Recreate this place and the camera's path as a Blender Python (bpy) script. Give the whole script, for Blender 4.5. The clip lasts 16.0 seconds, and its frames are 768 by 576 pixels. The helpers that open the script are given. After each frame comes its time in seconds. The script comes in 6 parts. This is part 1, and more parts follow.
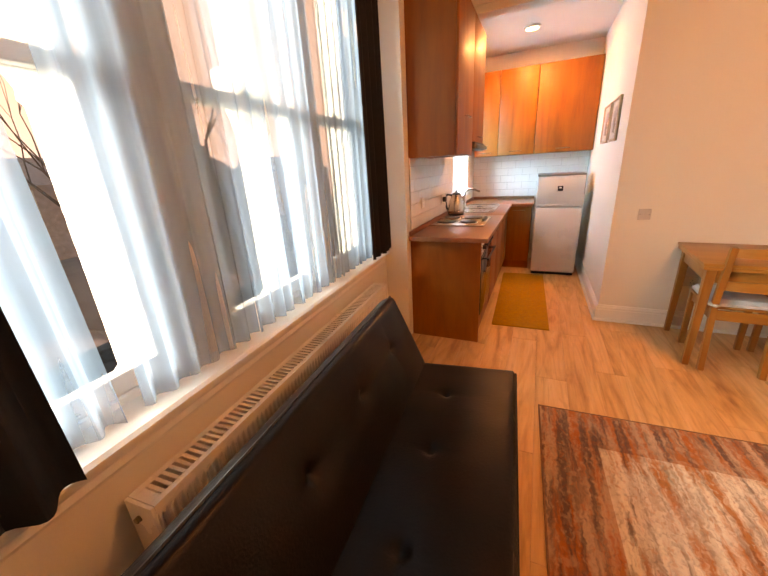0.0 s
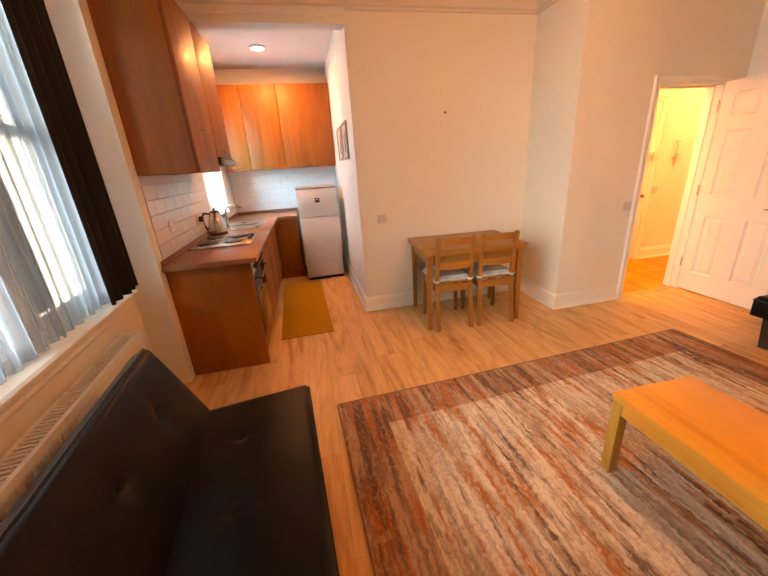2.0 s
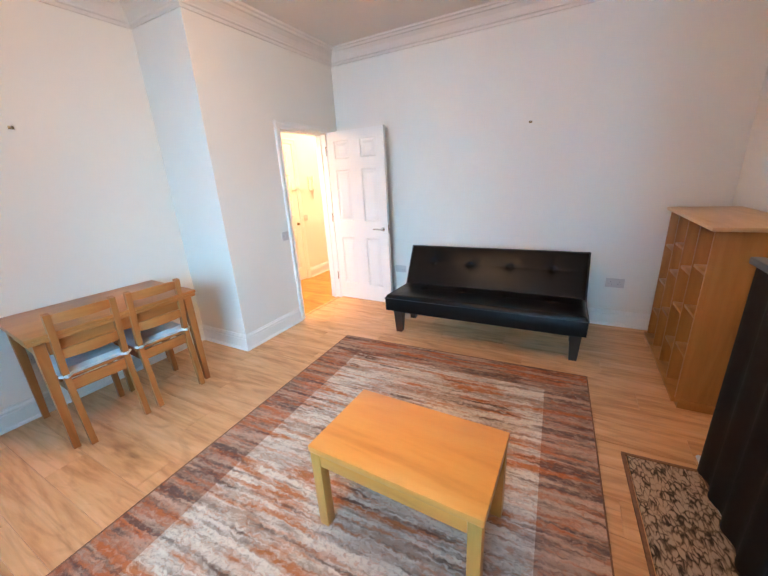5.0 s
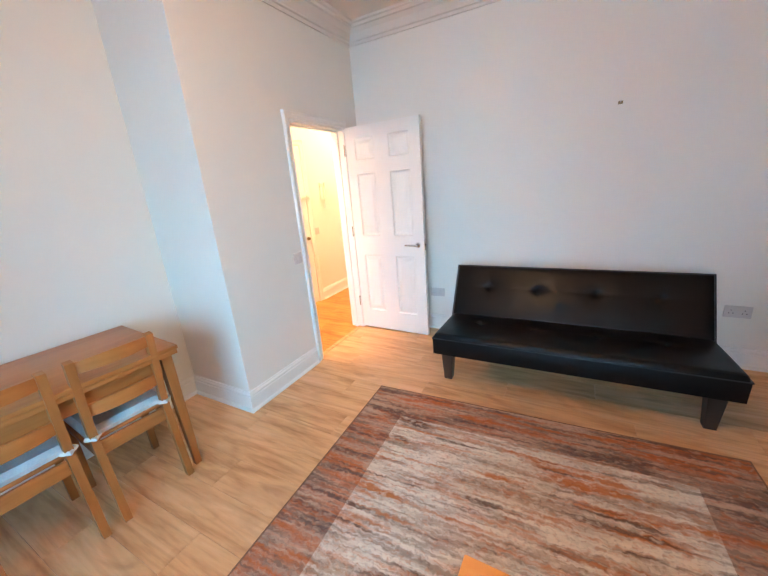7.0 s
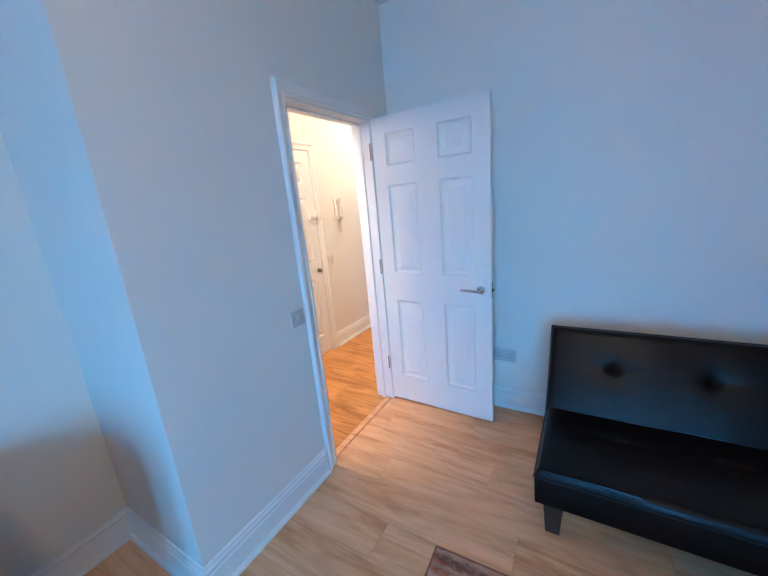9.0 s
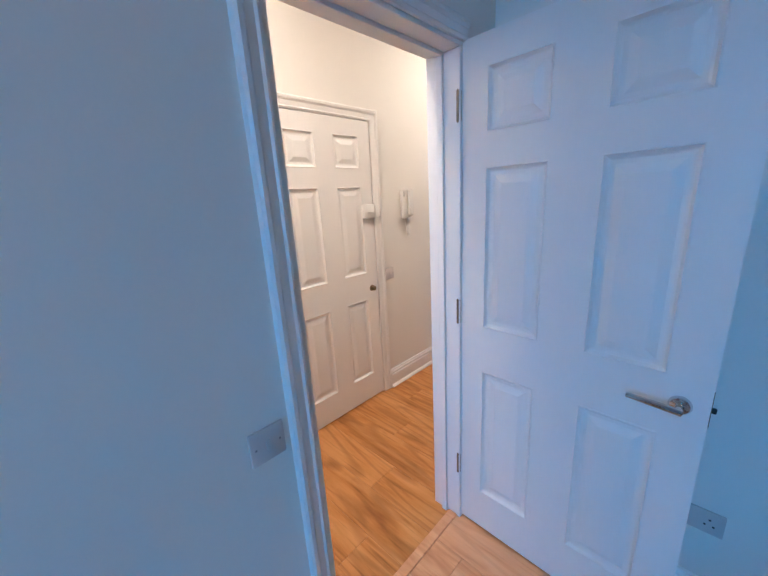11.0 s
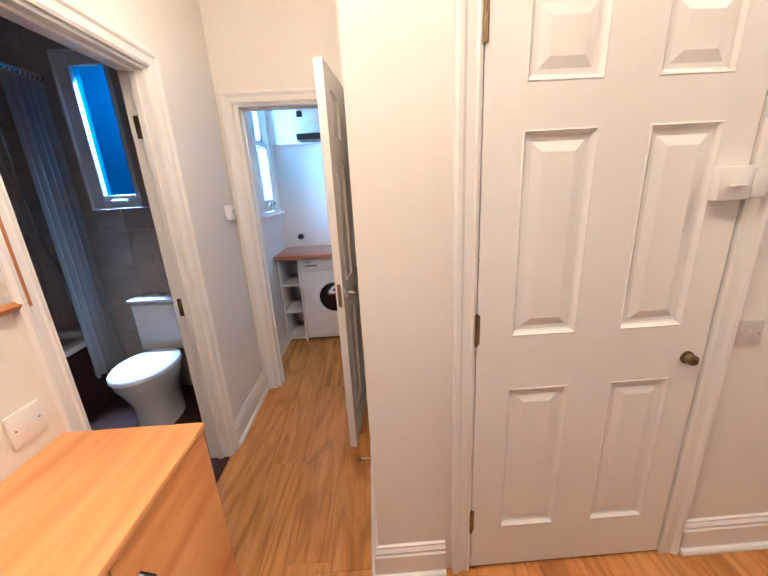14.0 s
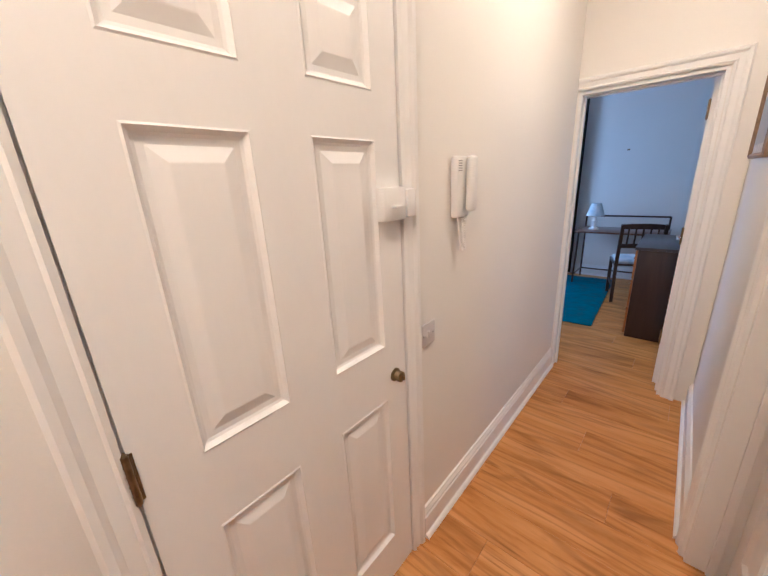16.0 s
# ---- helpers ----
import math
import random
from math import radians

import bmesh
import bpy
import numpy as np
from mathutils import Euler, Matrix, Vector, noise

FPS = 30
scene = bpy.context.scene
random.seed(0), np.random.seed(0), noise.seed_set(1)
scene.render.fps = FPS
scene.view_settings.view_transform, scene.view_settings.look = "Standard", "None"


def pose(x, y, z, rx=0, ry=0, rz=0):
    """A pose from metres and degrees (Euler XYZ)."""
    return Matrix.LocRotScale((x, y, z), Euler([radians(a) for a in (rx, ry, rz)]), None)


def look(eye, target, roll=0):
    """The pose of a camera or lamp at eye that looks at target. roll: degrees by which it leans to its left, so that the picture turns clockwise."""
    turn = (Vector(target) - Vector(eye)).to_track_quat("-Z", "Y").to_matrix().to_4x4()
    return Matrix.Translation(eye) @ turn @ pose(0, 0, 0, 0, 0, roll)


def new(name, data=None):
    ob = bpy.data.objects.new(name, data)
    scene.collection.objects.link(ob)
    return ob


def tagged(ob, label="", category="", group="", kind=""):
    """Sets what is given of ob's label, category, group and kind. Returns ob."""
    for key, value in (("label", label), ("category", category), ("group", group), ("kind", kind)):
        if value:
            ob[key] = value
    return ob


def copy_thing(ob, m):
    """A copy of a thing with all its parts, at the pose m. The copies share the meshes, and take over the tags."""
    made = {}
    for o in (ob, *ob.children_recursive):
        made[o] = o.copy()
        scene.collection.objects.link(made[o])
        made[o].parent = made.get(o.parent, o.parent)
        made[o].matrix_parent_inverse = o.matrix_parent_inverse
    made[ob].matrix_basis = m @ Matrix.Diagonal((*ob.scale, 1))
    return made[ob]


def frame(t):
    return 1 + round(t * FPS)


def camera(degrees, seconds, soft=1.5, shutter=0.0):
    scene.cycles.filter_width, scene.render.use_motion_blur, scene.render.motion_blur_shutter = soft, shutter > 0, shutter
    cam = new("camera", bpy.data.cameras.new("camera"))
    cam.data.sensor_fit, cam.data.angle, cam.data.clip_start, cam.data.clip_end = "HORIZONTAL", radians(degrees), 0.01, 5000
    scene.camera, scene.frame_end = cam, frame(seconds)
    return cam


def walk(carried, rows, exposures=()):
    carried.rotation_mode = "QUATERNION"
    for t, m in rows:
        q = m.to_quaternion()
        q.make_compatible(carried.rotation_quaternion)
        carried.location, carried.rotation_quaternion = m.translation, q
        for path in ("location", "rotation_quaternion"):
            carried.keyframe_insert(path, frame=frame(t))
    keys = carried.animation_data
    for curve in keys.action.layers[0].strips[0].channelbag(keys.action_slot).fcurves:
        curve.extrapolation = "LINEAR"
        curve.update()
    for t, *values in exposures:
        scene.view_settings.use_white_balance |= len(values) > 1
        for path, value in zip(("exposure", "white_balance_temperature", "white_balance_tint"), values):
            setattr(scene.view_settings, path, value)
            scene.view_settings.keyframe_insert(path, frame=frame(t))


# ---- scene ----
cam = camera(96.9, 16.0)
PATH = [
    (0, (0.271, 0.056, 1.433), (-0.515, 1.773, 0.773), -3.4),
    (0.5, (0.276, 0.081, 1.443), (-0.308, 1.878, 0.784), -3.5),
    (1, (0.294, 0.094, 1.445), (-0.012, 1.956, 0.781), -4.0),
    (1.5, (0.327, 0.108, 1.458), (0.355, 1.99, 0.782), -4.1),
    (2, (0.353, 0.117, 1.463), (0.735, 1.96, 0.788), -3.8),
    (2.5, (0.383, 0.139, 1.465), (1.09, 1.881, 0.783), -3.7),
    (3, (0.397, 0.162, 1.473), (1.39, 1.753, 0.779), -3.6),
    (3.5, (0.424, 0.176, 1.473), (1.662, 1.582, 0.771), -3.3),
    (4, (0.489, 0.185, 1.475), (1.918, 1.395, 0.772), -3.0),
    (4.2, (0.552, 0.191, 1.469), (2.049, 1.32, 0.774), -2.8),
    (6.3, (1.033, 0.699, 1.484), (2.755, 1.538, 0.91), -4.1),
    (6.5, (1.087, 0.781, 1.484), (2.79, 1.655, 0.903), -4.3),
    (7, (1.322, 0.943, 1.47), (2.988, 1.881, 0.885), -4.7),
    (7.5, (1.514, 1.12, 1.462), (3.188, 2.038, 0.867), -5.0),
    (8, (1.676, 1.399, 1.477), (3.366, 2.29, 0.887), -5.4),
    (8.5, (1.888, 1.563, 1.453), (3.572, 2.492, 0.906), -5.5),
    (8.7, (2.013, 1.583, 1.461), (3.686, 2.548, 0.942), -5.4),
    (10.8, (2.991, 2.082, 1.502), (4.402, 3.402, 0.985), -3.2),
    (11, (3.057, 2.151, 1.495), (4.431, 3.512, 0.984), -3.3),
    (11.5, (3.203, 2.329, 1.499), (4.476, 3.782, 0.98), -3.4),
    (12, (3.374, 2.475, 1.477), (4.45, 4.069, 0.928), -3.6),
    (12.5, (3.554, 2.612, 1.459), (4.373, 4.347, 0.893), -3.6),
    (13, (3.62, 2.759, 1.454), (4.189, 4.588, 0.879), -3.7),
    (13.5, (3.647, 2.873, 1.456), (3.924, 4.763, 0.864), -4.2),
    (14, (3.69, 2.939, 1.455), (3.749, 4.854, 0.882), -3.1),
    (14.5, (3.751, 2.996, 1.459), (4.022, 4.901, 0.913), -2.3),
    (15, (3.817, 3.106, 1.454), (4.564, 4.878, 0.903), -2.3),
    (15.5, (3.902, 3.193, 1.462), (5.086, 4.698, 0.884), -2.5),
    (16, (3.948, 3.256, 1.473), (5.372, 4.528, 0.877), -3.0),
]
EXPOSURES = [
    (0.0, 0.45, 18500, 54), (2.0, 0.3, 18500, 54), (3.0, 0.55, 10600, 33), (3.5, 0.68, 7500, 24), (4.0, 0.78, 5750, 16), (6.3, 0.72, 5900, 17), (8.0, 0.5, 5400, 15),
    (8.4, 0.34, 4550, 8), (8.7, 0.1, 4250, 7), (10.8, -0.7, 3900, 7), (12.0, -0.84, 4050, 8), (13.0, -0.7, 4120, 8), (14.5, -0.6, 4080, 8), (16.0, -0.66, 3980, 8),
]
walk(cam, [(t, look(eye, target, roll)) for t, eye, target, roll in PATH], EXPOSURES)

# ---- world, sun, lights ----
world = bpy.data.worlds.new("world")
scene.world = world
world.use_nodes = True
wn = world.node_tree
sky = wn.nodes.new("ShaderNodeTexSky")
sky.sky_type = "NISHITA"
sky.sun_disc = False
sky.sun_elevation, sky.sun_rotation = radians(15), radians(193)
wn.links.new(sky.outputs[0], wn.nodes["Background"].inputs[0])
wn.nodes["Background"].inputs[1].default_value = 0.15

sun = new("sun", bpy.data.lights.new("sun", "SUN"))
sun.data.energy, sun.data.angle, sun.data.color = 2.6, radians(2), (1.0, 0.9, 0.78)
sun.matrix_world = look((-6, -25, 7.0), (0, 0, 0))


def area_light(name, eye, target, w, h, watts, colour):
    d = bpy.data.lights.new(name, "AREA")
    d.shape, d.size, d.size_y, d.energy, d.color = "RECTANGLE", w, h, watts, colour
    ob = new(name, d)
    ob.matrix_world = look(eye, target)
    return ob


DAY = (0.33, 0.76, 1.0)
WARM = (1.0, 0.60, 0.275)
# lamp added beside the bay, out of view, to stand in for open sky
area_light("window_daylight", (-7.0, -2.6, 3.9), (0.0, -2.6, 3.3), 8.0, 5.5, 6400, DAY)
area_light("kitchen_window_daylight", (-1.17, 4.72, 1.65), (0.5, 4.72, 1.3), 0.84, 1.16, 58, DAY)
area_light("laundry_window_daylight", (2.52, 6.25, 1.82), (3.4, 6.25, 1.70), 0.46, 1.0, 85, (0.90, 0.96, 1.0))
area_light("bathroom_window_daylight", (1.97, 5.80, 2.85), (1.95, 5.0, 1.2), 0.40, 0.30, 760, (0.85, 0.94, 1.0))
# lamp added outside an unseen opening to light the bedroom
area_light("bedroom_added_daylight", (8.3, 5.75, 1.6), (8.3, 3.0, 0.8), 1.4, 1.4, 46, (0.93, 0.95, 1.0))


def point_light(name, at, watts, colour, r):
    d = bpy.data.lights.new(name, "POINT")
    d.energy, d.color, d.shadow_soft_size = watts, colour, r
    ob = new(name, d)
    ob.location = at
    return ob


kl = area_light("kitchen_bulb", (0.06, 4.78, 2.762), (0.06, 4.78, 0), 0.13, 0.13, 22, WARM)
kl.data.shape = "DISK"
point_light("living_bulb", (1.80, 1.30, 2.62), 38, (1.0, 0.58, 0.26), 0.16)
for x, watts in ((5.6, 36), (3.5, 56)):
    hl = area_light("hall_bulb", (x, 3.22, 2.75), (x, 3.22, 0), 0.30, 0.30, watts, WARM)
    hl.data.shape = "DISK"
# unseen lamp added low in the passage to brighten it and the bathroom
point_light("passage_fill", (3.38, 4.22, 2.32), 24, WARM, 0.10)

# ---- materials ----
MATS = {}


def mat(name, base, rough=0.5, metal=0.0, noise_scale=6.0, var=0.06, bump=0.05, bump_scale=60.0, coat=0.0, second=None, stretch=(1, 1, 1), spec=0.5):
    """Principled surface with colour drift at a large and a small scale and a fine relief."""
    m = bpy.data.materials.new(name)
    m.use_nodes = True
    n, l = m.node_tree.nodes, m.node_tree.links
    p = n["Principled BSDF"]
    tc = n.new("ShaderNodeTexCoord")
    mp = n.new("ShaderNodeMapping")
    mp.inputs["Scale"].default_value = stretch
    l.new(tc.outputs["Object"], mp.inputs[0])
    a = n.new("ShaderNodeTexNoise")
    a.inputs["Scale"].default_value, a.inputs["Detail"].default_value = noise_scale, 6
    l.new(mp.outputs[0], a.inputs["Vector"])
    b = n.new("ShaderNodeTexNoise")
    b.inputs["Scale"].default_value, b.inputs["Detail"].default_value = bump_scale, 3
    l.new(mp.outputs[0], b.inputs["Vector"])
    mx = n.new("ShaderNodeMix")
    mx.data_type = "RGBA"
    lo = second or [max(0, c * (1 - 2 * var)) for c in base]
    mx.inputs[6].default_value, mx.inputs[7].default_value = (*lo, 1), (*base, 1)
    ad = n.new("ShaderNodeMath")
    ad.operation = "MULTIPLY_ADD"
    l.new(b.outputs[0], ad.inputs[0])
    ad.inputs[1].default_value = 0.35
    l.new(a.outputs[0], ad.inputs[2])
    rg = n.new("ShaderNodeMapRange")
    rg.inputs[1].default_value, rg.inputs[2].default_value = 0.45, 0.9
    l.new(ad.outputs[0], rg.inputs[0])
    l.new(rg.outputs[0], mx.inputs[0])
    l.new(mx.outputs[2], p.inputs["Base Color"])
    p.inputs["Metallic"].default_value = metal
    p.inputs["Specular IOR Level"].default_value = spec
    p.inputs["Coat Weight"].default_value = coat
    p.inputs["Coat Roughness"].default_value = 0.2
    rr = n.new("ShaderNodeMapRange")
    rr.inputs[3].default_value, rr.inputs[4].default_value = rough * 0.85, min(1, rough * 1.15)
    l.new(a.outputs[0], rr.inputs[0])
    l.new(rr.outputs[0], p.inputs["Roughness"])
    if bump:
        bp = n.new("ShaderNodeBump")
        bp.inputs["Strength"].default_value, bp.inputs["Distance"].default_value = bump, 0.01
        l.new(b.outputs[0], bp.inputs["Height"])
        l.new(bp.outputs[0], p.inputs["Normal"])
    MATS[name] = m
    return m


def ramp(n, stops):
    r = n.new("ShaderNodeValToRGB")
    e = r.color_ramp.elements
    e[0].position, e[0].color = stops[0][0], (*stops[0][1], 1)
    e[1].position, e[1].color = stops[-1][0], (*stops[-1][1], 1)
    for pos, c in stops[1:-1]:
        x = e.new(pos)
        x.color = (*c, 1)
    return r


def wood(name, stops, rough=0.4, along="Y", scale=1.0, per_piece=False, coat=0.0, bump=0.04, veins=None, figure=0.3):
    """Wood with long grain streaks, flame figure and, for loose boards, a tone of its own for each board."""
    m = bpy.data.materials.new(name)
    m.use_nodes = True
    n, l = m.node_tree.nodes, m.node_tree.links
    p = n["Principled BSDF"]
    tc = n.new("ShaderNodeTexCoord")
    src = tc.outputs["Object"]
    oi = n.new("ShaderNodeObjectInfo")
    if per_piece:
        mu = n.new("ShaderNodeVectorMath")
        mu.operation = "SCALE"
        cx = n.new("ShaderNodeCombineXYZ")
        for i in range(3):
            l.new(oi.outputs["Random"], cx.inputs[i])
        l.new(cx.outputs[0], mu.inputs[0])
        mu.inputs["Scale"].default_value = 97.0
        va = n.new("ShaderNodeVectorMath")
        l.new(src, va.inputs[0])
        l.new(mu.outputs[0], va.inputs[1])
        src = va.outputs[0]
    mp = n.new("ShaderNodeMapping")
    k = {"X": (0.12, 1, 1), "Y": (1, 0.12, 1), "Z": (1, 1, 0.12)}[along]
    mp.inputs["Scale"].default_value = [v * scale for v in k]
    l.new(src, mp.inputs[0])
    big = n.new("ShaderNodeTexNoise")
    big.inputs["Scale"].default_value, big.inputs["Detail"].default_value, big.inputs["Distortion"].default_value = 6, 5, 1.9
    l.new(mp.outputs[0], big.inputs["Vector"])
    fine = n.new("ShaderNodeTexNoise")
    fine.inputs["Scale"].default_value, fine.inputs["Detail"].default_value = 60, 6
    l.new(mp.outputs[0], fine.inputs["Vector"])
    ma = n.new("ShaderNodeMath")
    ma.operation = "MULTIPLY_ADD"
    l.new(fine.outputs[0], ma.inputs[0])
    ma.inputs[1].default_value = 0.3
    l.new(big.outputs[0], ma.inputs[2])
    if per_piece:
        mb = n.new("ShaderNodeMath")
        mb.operation = "MULTIPLY_ADD"
        l.new(oi.outputs["Random"], mb.inputs[0])
        mb.inputs[1].default_value = 0.14
        l.new(ma.outputs[0], mb.inputs[2])
        ma = mb
    r = ramp(n, stops)
    l.new(ma.outputs[0], r.inputs[0])
    tone = r.outputs[0]
    if veins:
        vn = n.new("ShaderNodeTexNoise")
        vn.inputs["Scale"].default_value, vn.inputs["Detail"].default_value, vn.inputs["Distortion"].default_value = 4.2, 7, 1.6
        vp = n.new("ShaderNodeMapping")
        vp.inputs["Scale"].default_value = (1.6, 0.42, 1)
        l.new(src, vp.inputs[0])
        l.new(vp.outputs[0], vn.inputs["Vector"])
        vr = n.new("ShaderNodeMapRange")
        vr.inputs[1].default_value, vr.inputs[2].default_value, vr.inputs[4].default_value = 0.56, 0.82, 0.6
        l.new(vn.outputs[0], vr.inputs[0])
        vm = n.new("ShaderNodeMix")
        vm.data_type = "RGBA"
        l.new(vr.outputs[0], vm.inputs[0])
        l.new(tone, vm.inputs[6])
        vm.inputs[7].default_value = (*veins, 1)
        tone = vm.outputs[2]
        # growth rings run round the slow noise, thin dark pores along the board
        rings = n.new("ShaderNodeMath")
        rings.operation = "MULTIPLY"
        rings.inputs[1].default_value = 60.0
        slow = n.new("ShaderNodeTexNoise")
        slow.inputs["Scale"].default_value, slow.inputs["Detail"].default_value, slow.inputs["Distortion"].default_value = 3.0, 1.0, 0.3
        sm = n.new("ShaderNodeMapping")
        sm.inputs["Scale"].default_value = (1.5, 0.16, 1)
        l.new(src, sm.inputs[0])
        l.new(sm.outputs[0], slow.inputs["Vector"])
        l.new(slow.outputs[0], rings.inputs[0])
        sine = n.new("ShaderNodeMath")
        sine.operation = "SINE"
        l.new(rings.outputs[0], sine.inputs[0])
        rr2 = n.new("ShaderNodeMapRange")
        rr2.inputs[1].default_value, rr2.inputs[2].default_value, rr2.inputs[4].default_value = 0.35, 1.0, 0.5 * figure
        l.new(sine.outputs[0], rr2.inputs[0])
        pores = n.new("ShaderNodeTexNoise")
        pores.inputs["Scale"].default_value, pores.inputs["Detail"].default_value = 22, 7
        pm = n.new("ShaderNodeMapping")
        pm.inputs["Scale"].default_value = (3.2, 0.13, 1)
        l.new(src, pm.inputs[0])
        l.new(pm.outputs[0], pores.inputs["Vector"])
        pr = n.new("ShaderNodeMapRange")
        pr.inputs[1].default_value, pr.inputs[2].default_value, pr.inputs[4].default_value = 0.58, 0.76, figure
        l.new(pores.outputs[0], pr.inputs[0])
        for fac in (rr2.outputs[0], pr.outputs[0]):
            q = n.new("ShaderNodeMix")
            q.data_type = "RGBA"
            l.new(fac, q.inputs[0])
            l.new(tone, q.inputs[6])
            q.inputs[7].default_value = (*veins, 1)
            tone = q.outputs[2]
    l.new(tone, p.inputs["Base Color"])
    rr = n.new("ShaderNodeMapRange")
    rr.inputs[3].default_value, rr.inputs[4].default_value = rough * 0.8, rough * 1.2
    l.new(fine.outputs[0], rr.inputs[0])
    l.new(rr.outputs[0], p.inputs["Roughness"])
    p.inputs["Specular IOR Level"].default_value = 0.32 if per_piece else 0.5
    p.inputs["Coat Weight"].default_value = coat
    p.inputs["Coat Roughness"].default_value = 0.15
    bp = n.new("ShaderNodeBump")
    bp.inputs["Strength"].default_value, bp.inputs["Distance"].default_value = bump, 0.01
    l.new(fine.outputs[0], bp.inputs["Height"])
    l.new(bp.outputs[0], p.inputs["Normal"])
    return m


WALL = mat("wall paint", (0.80, 0.765, 0.70), 0.7, noise_scale=1.3, var=0.02, bump=0.03, bump_scale=140)
CEIL = mat("ceiling paint", (0.74, 0.69, 0.63), 0.85, noise_scale=0.9, var=0.025, bump=0.03, bump_scale=120)
TRIM = mat("white gloss paint", (0.82, 0.80, 0.76), 0.36, noise_scale=2, var=0.015, bump=0.006, bump_scale=40)
DOORW = mat("door paint", (0.82, 0.795, 0.755), 0.42, noise_scale=2.5, var=0.02, bump=0.01, bump_scale=60, stretch=(1, 1, 0.4))
# one oak laminate: room light is put into each tone; hall figure is stronger
FLOORW = wood("oak laminate plank toned by daylight", [(0.36, (0.33, 0.145, 0.05)), (0.52, (0.55, 0.27, 0.108)), (0.68, (0.69, 0.375, 0.17)), (0.92, (0.77, 0.46, 0.24))], 0.36, "Y", 1.25, True, veins=(0.29, 0.115, 0.038))
HALLW = wood("oak laminate plank toned by warm light", [(0.36, (0.17, 0.058, 0.006)), (0.52, (0.36, 0.145, 0.02)), (0.68, (0.50, 0.225, 0.04)), (0.92, (0.60, 0.30, 0.075))], 0.36, "Y", 1.25, True, veins=(0.12, 0.038, 0.006), figure=0.6)
SUBFL = mat("floor joint", (0.16, 0.09, 0.045), 0.8)
CHERRY = wood("cherry veneer", [(0.36, (0.22, 0.055, 0.008)), (0.6, (0.32, 0.085, 0.012)), (0.9, (0.40, 0.118, 0.018))], 0.50, "Z", 0.8, False, 0.05)
WORKTOP = mat("red brown laminate", (0.38, 0.15, 0.08), 0.32, noise_scale=40, var=0.12, bump=0.01)
BEECH = wood("beech furniture", [(0.36, (0.31, 0.105, 0.024)), (0.6, (0.41, 0.15, 0.037)), (0.9, (0.48, 0.195, 0.052))], 0.38, "X", 1.0, False, 0.1)
BEECHZ = wood("beech uprights", [(0.36, (0.27, 0.09, 0.02)), (0.6, (0.36, 0.125, 0.030)), (0.9, (0.43, 0.165, 0.044))], 0.42, "Z", 1.0, False, 0.1)
BIRCH = wood("birch table", [(0.36, (0.64, 0.22, 0.032)), (0.6, (0.79, 0.31, 0.055)), (0.9, (0.84, 0.38, 0.085))], 0.36, "Y", 0.9, False, 0.1)
BIRCHZ = wood("birch legs", [(0.36, (0.52, 0.22, 0.04)), (0.6, (0.64, 0.30, 0.065)), (0.9, (0.72, 0.38, 0.10))], 0.4, "Z", 0.9, False, 0.1)
PINE = wood("oiled pine", [(0.34, (0.24, 0.088, 0.014)), (0.6, (0.39, 0.16, 0.032)), (0.9, (0.48, 0.22, 0.055))], 0.42, "Z", 0.9)
ORANGE = wood("orange foil cabinet", [(0.4, (0.56, 0.22, 0.05)), (0.58, (0.72, 0.32, 0.07)), (0.9, (0.82, 0.44, 0.13))], 0.46, "Y", 0.9, False, 0.0)
DARKW = wood("dark stained wood", [(0.36, (0.022, 0.011, 0.008)), (0.6, (0.036, 0.019, 0.013)), (0.9, (0.052, 0.028, 0.019))], 0.42, "Z", 1.0)
LEATHER = mat("black faux leather", (0.0064, 0.0032, 0.0026), 0.33, noise_scale=5, var=0.15, bump=0.12, bump_scale=120, spec=0.18)
PIPING = mat("black piping", (0.009, 0.008, 0.008), 0.5)
STEEL = mat("brushed steel", (0.62, 0.58, 0.53), 0.26, 1.0, noise_scale=20, bump=0.02, bump_scale=200, stretch=(1, 1, 8))
CHROME = mat("chrome", (0.75, 0.74, 0.72), 0.12, 1.0, noise_scale=10, bump=0.0)
BRASS = mat("aged brass", (0.32, 0.24, 0.13), 0.32, 1.0, noise_scale=30, var=0.2, bump=0.02)
BLACKP = mat("black plastic", (0.014, 0.013, 0.013), 0.35, noise_scale=20, bump=0.02)
IRON = mat("dark hotplate", (0.05, 0.032, 0.022), 0.32, 0.5, noise_scale=30, var=0.25, bump=0.03)
PLATE = mat("grey beige switch plastic", (0.60, 0.55, 0.52), 0.4, noise_scale=5, var=0.03, bump=0.0)
WHITEP = mat("white plastic", (0.80, 0.78, 0.74), 0.35, noise_scale=5, var=0.015, bump=0.0)
ENAMEL = mat("white enamel", (0.80, 0.78, 0.74), 0.28, noise_scale=3, var=0.02, bump=0.008, bump_scale=80)
PORCELAIN = mat("white porcelain", (0.80, 0.79, 0.76), 0.12, noise_scale=3, var=0.01, bump=0.0, coat=0.4)
GREYP = mat("grey plastic", (0.30, 0.29, 0.28), 0.4, bump=0.0)
DARKGLASS = mat("dark glass", (0.012, 0.011, 0.011), 0.08, bump=0.0, coat=0.5)
TILE = mat("white glazed tile", (0.78, 0.755, 0.71), 0.2, noise_scale=4, var=0.03, bump=0.02, bump_scale=25)
GROUT = mat("tile grout", (0.50, 0.46, 0.42), 0.9, noise_scale=20, bump=0.05)
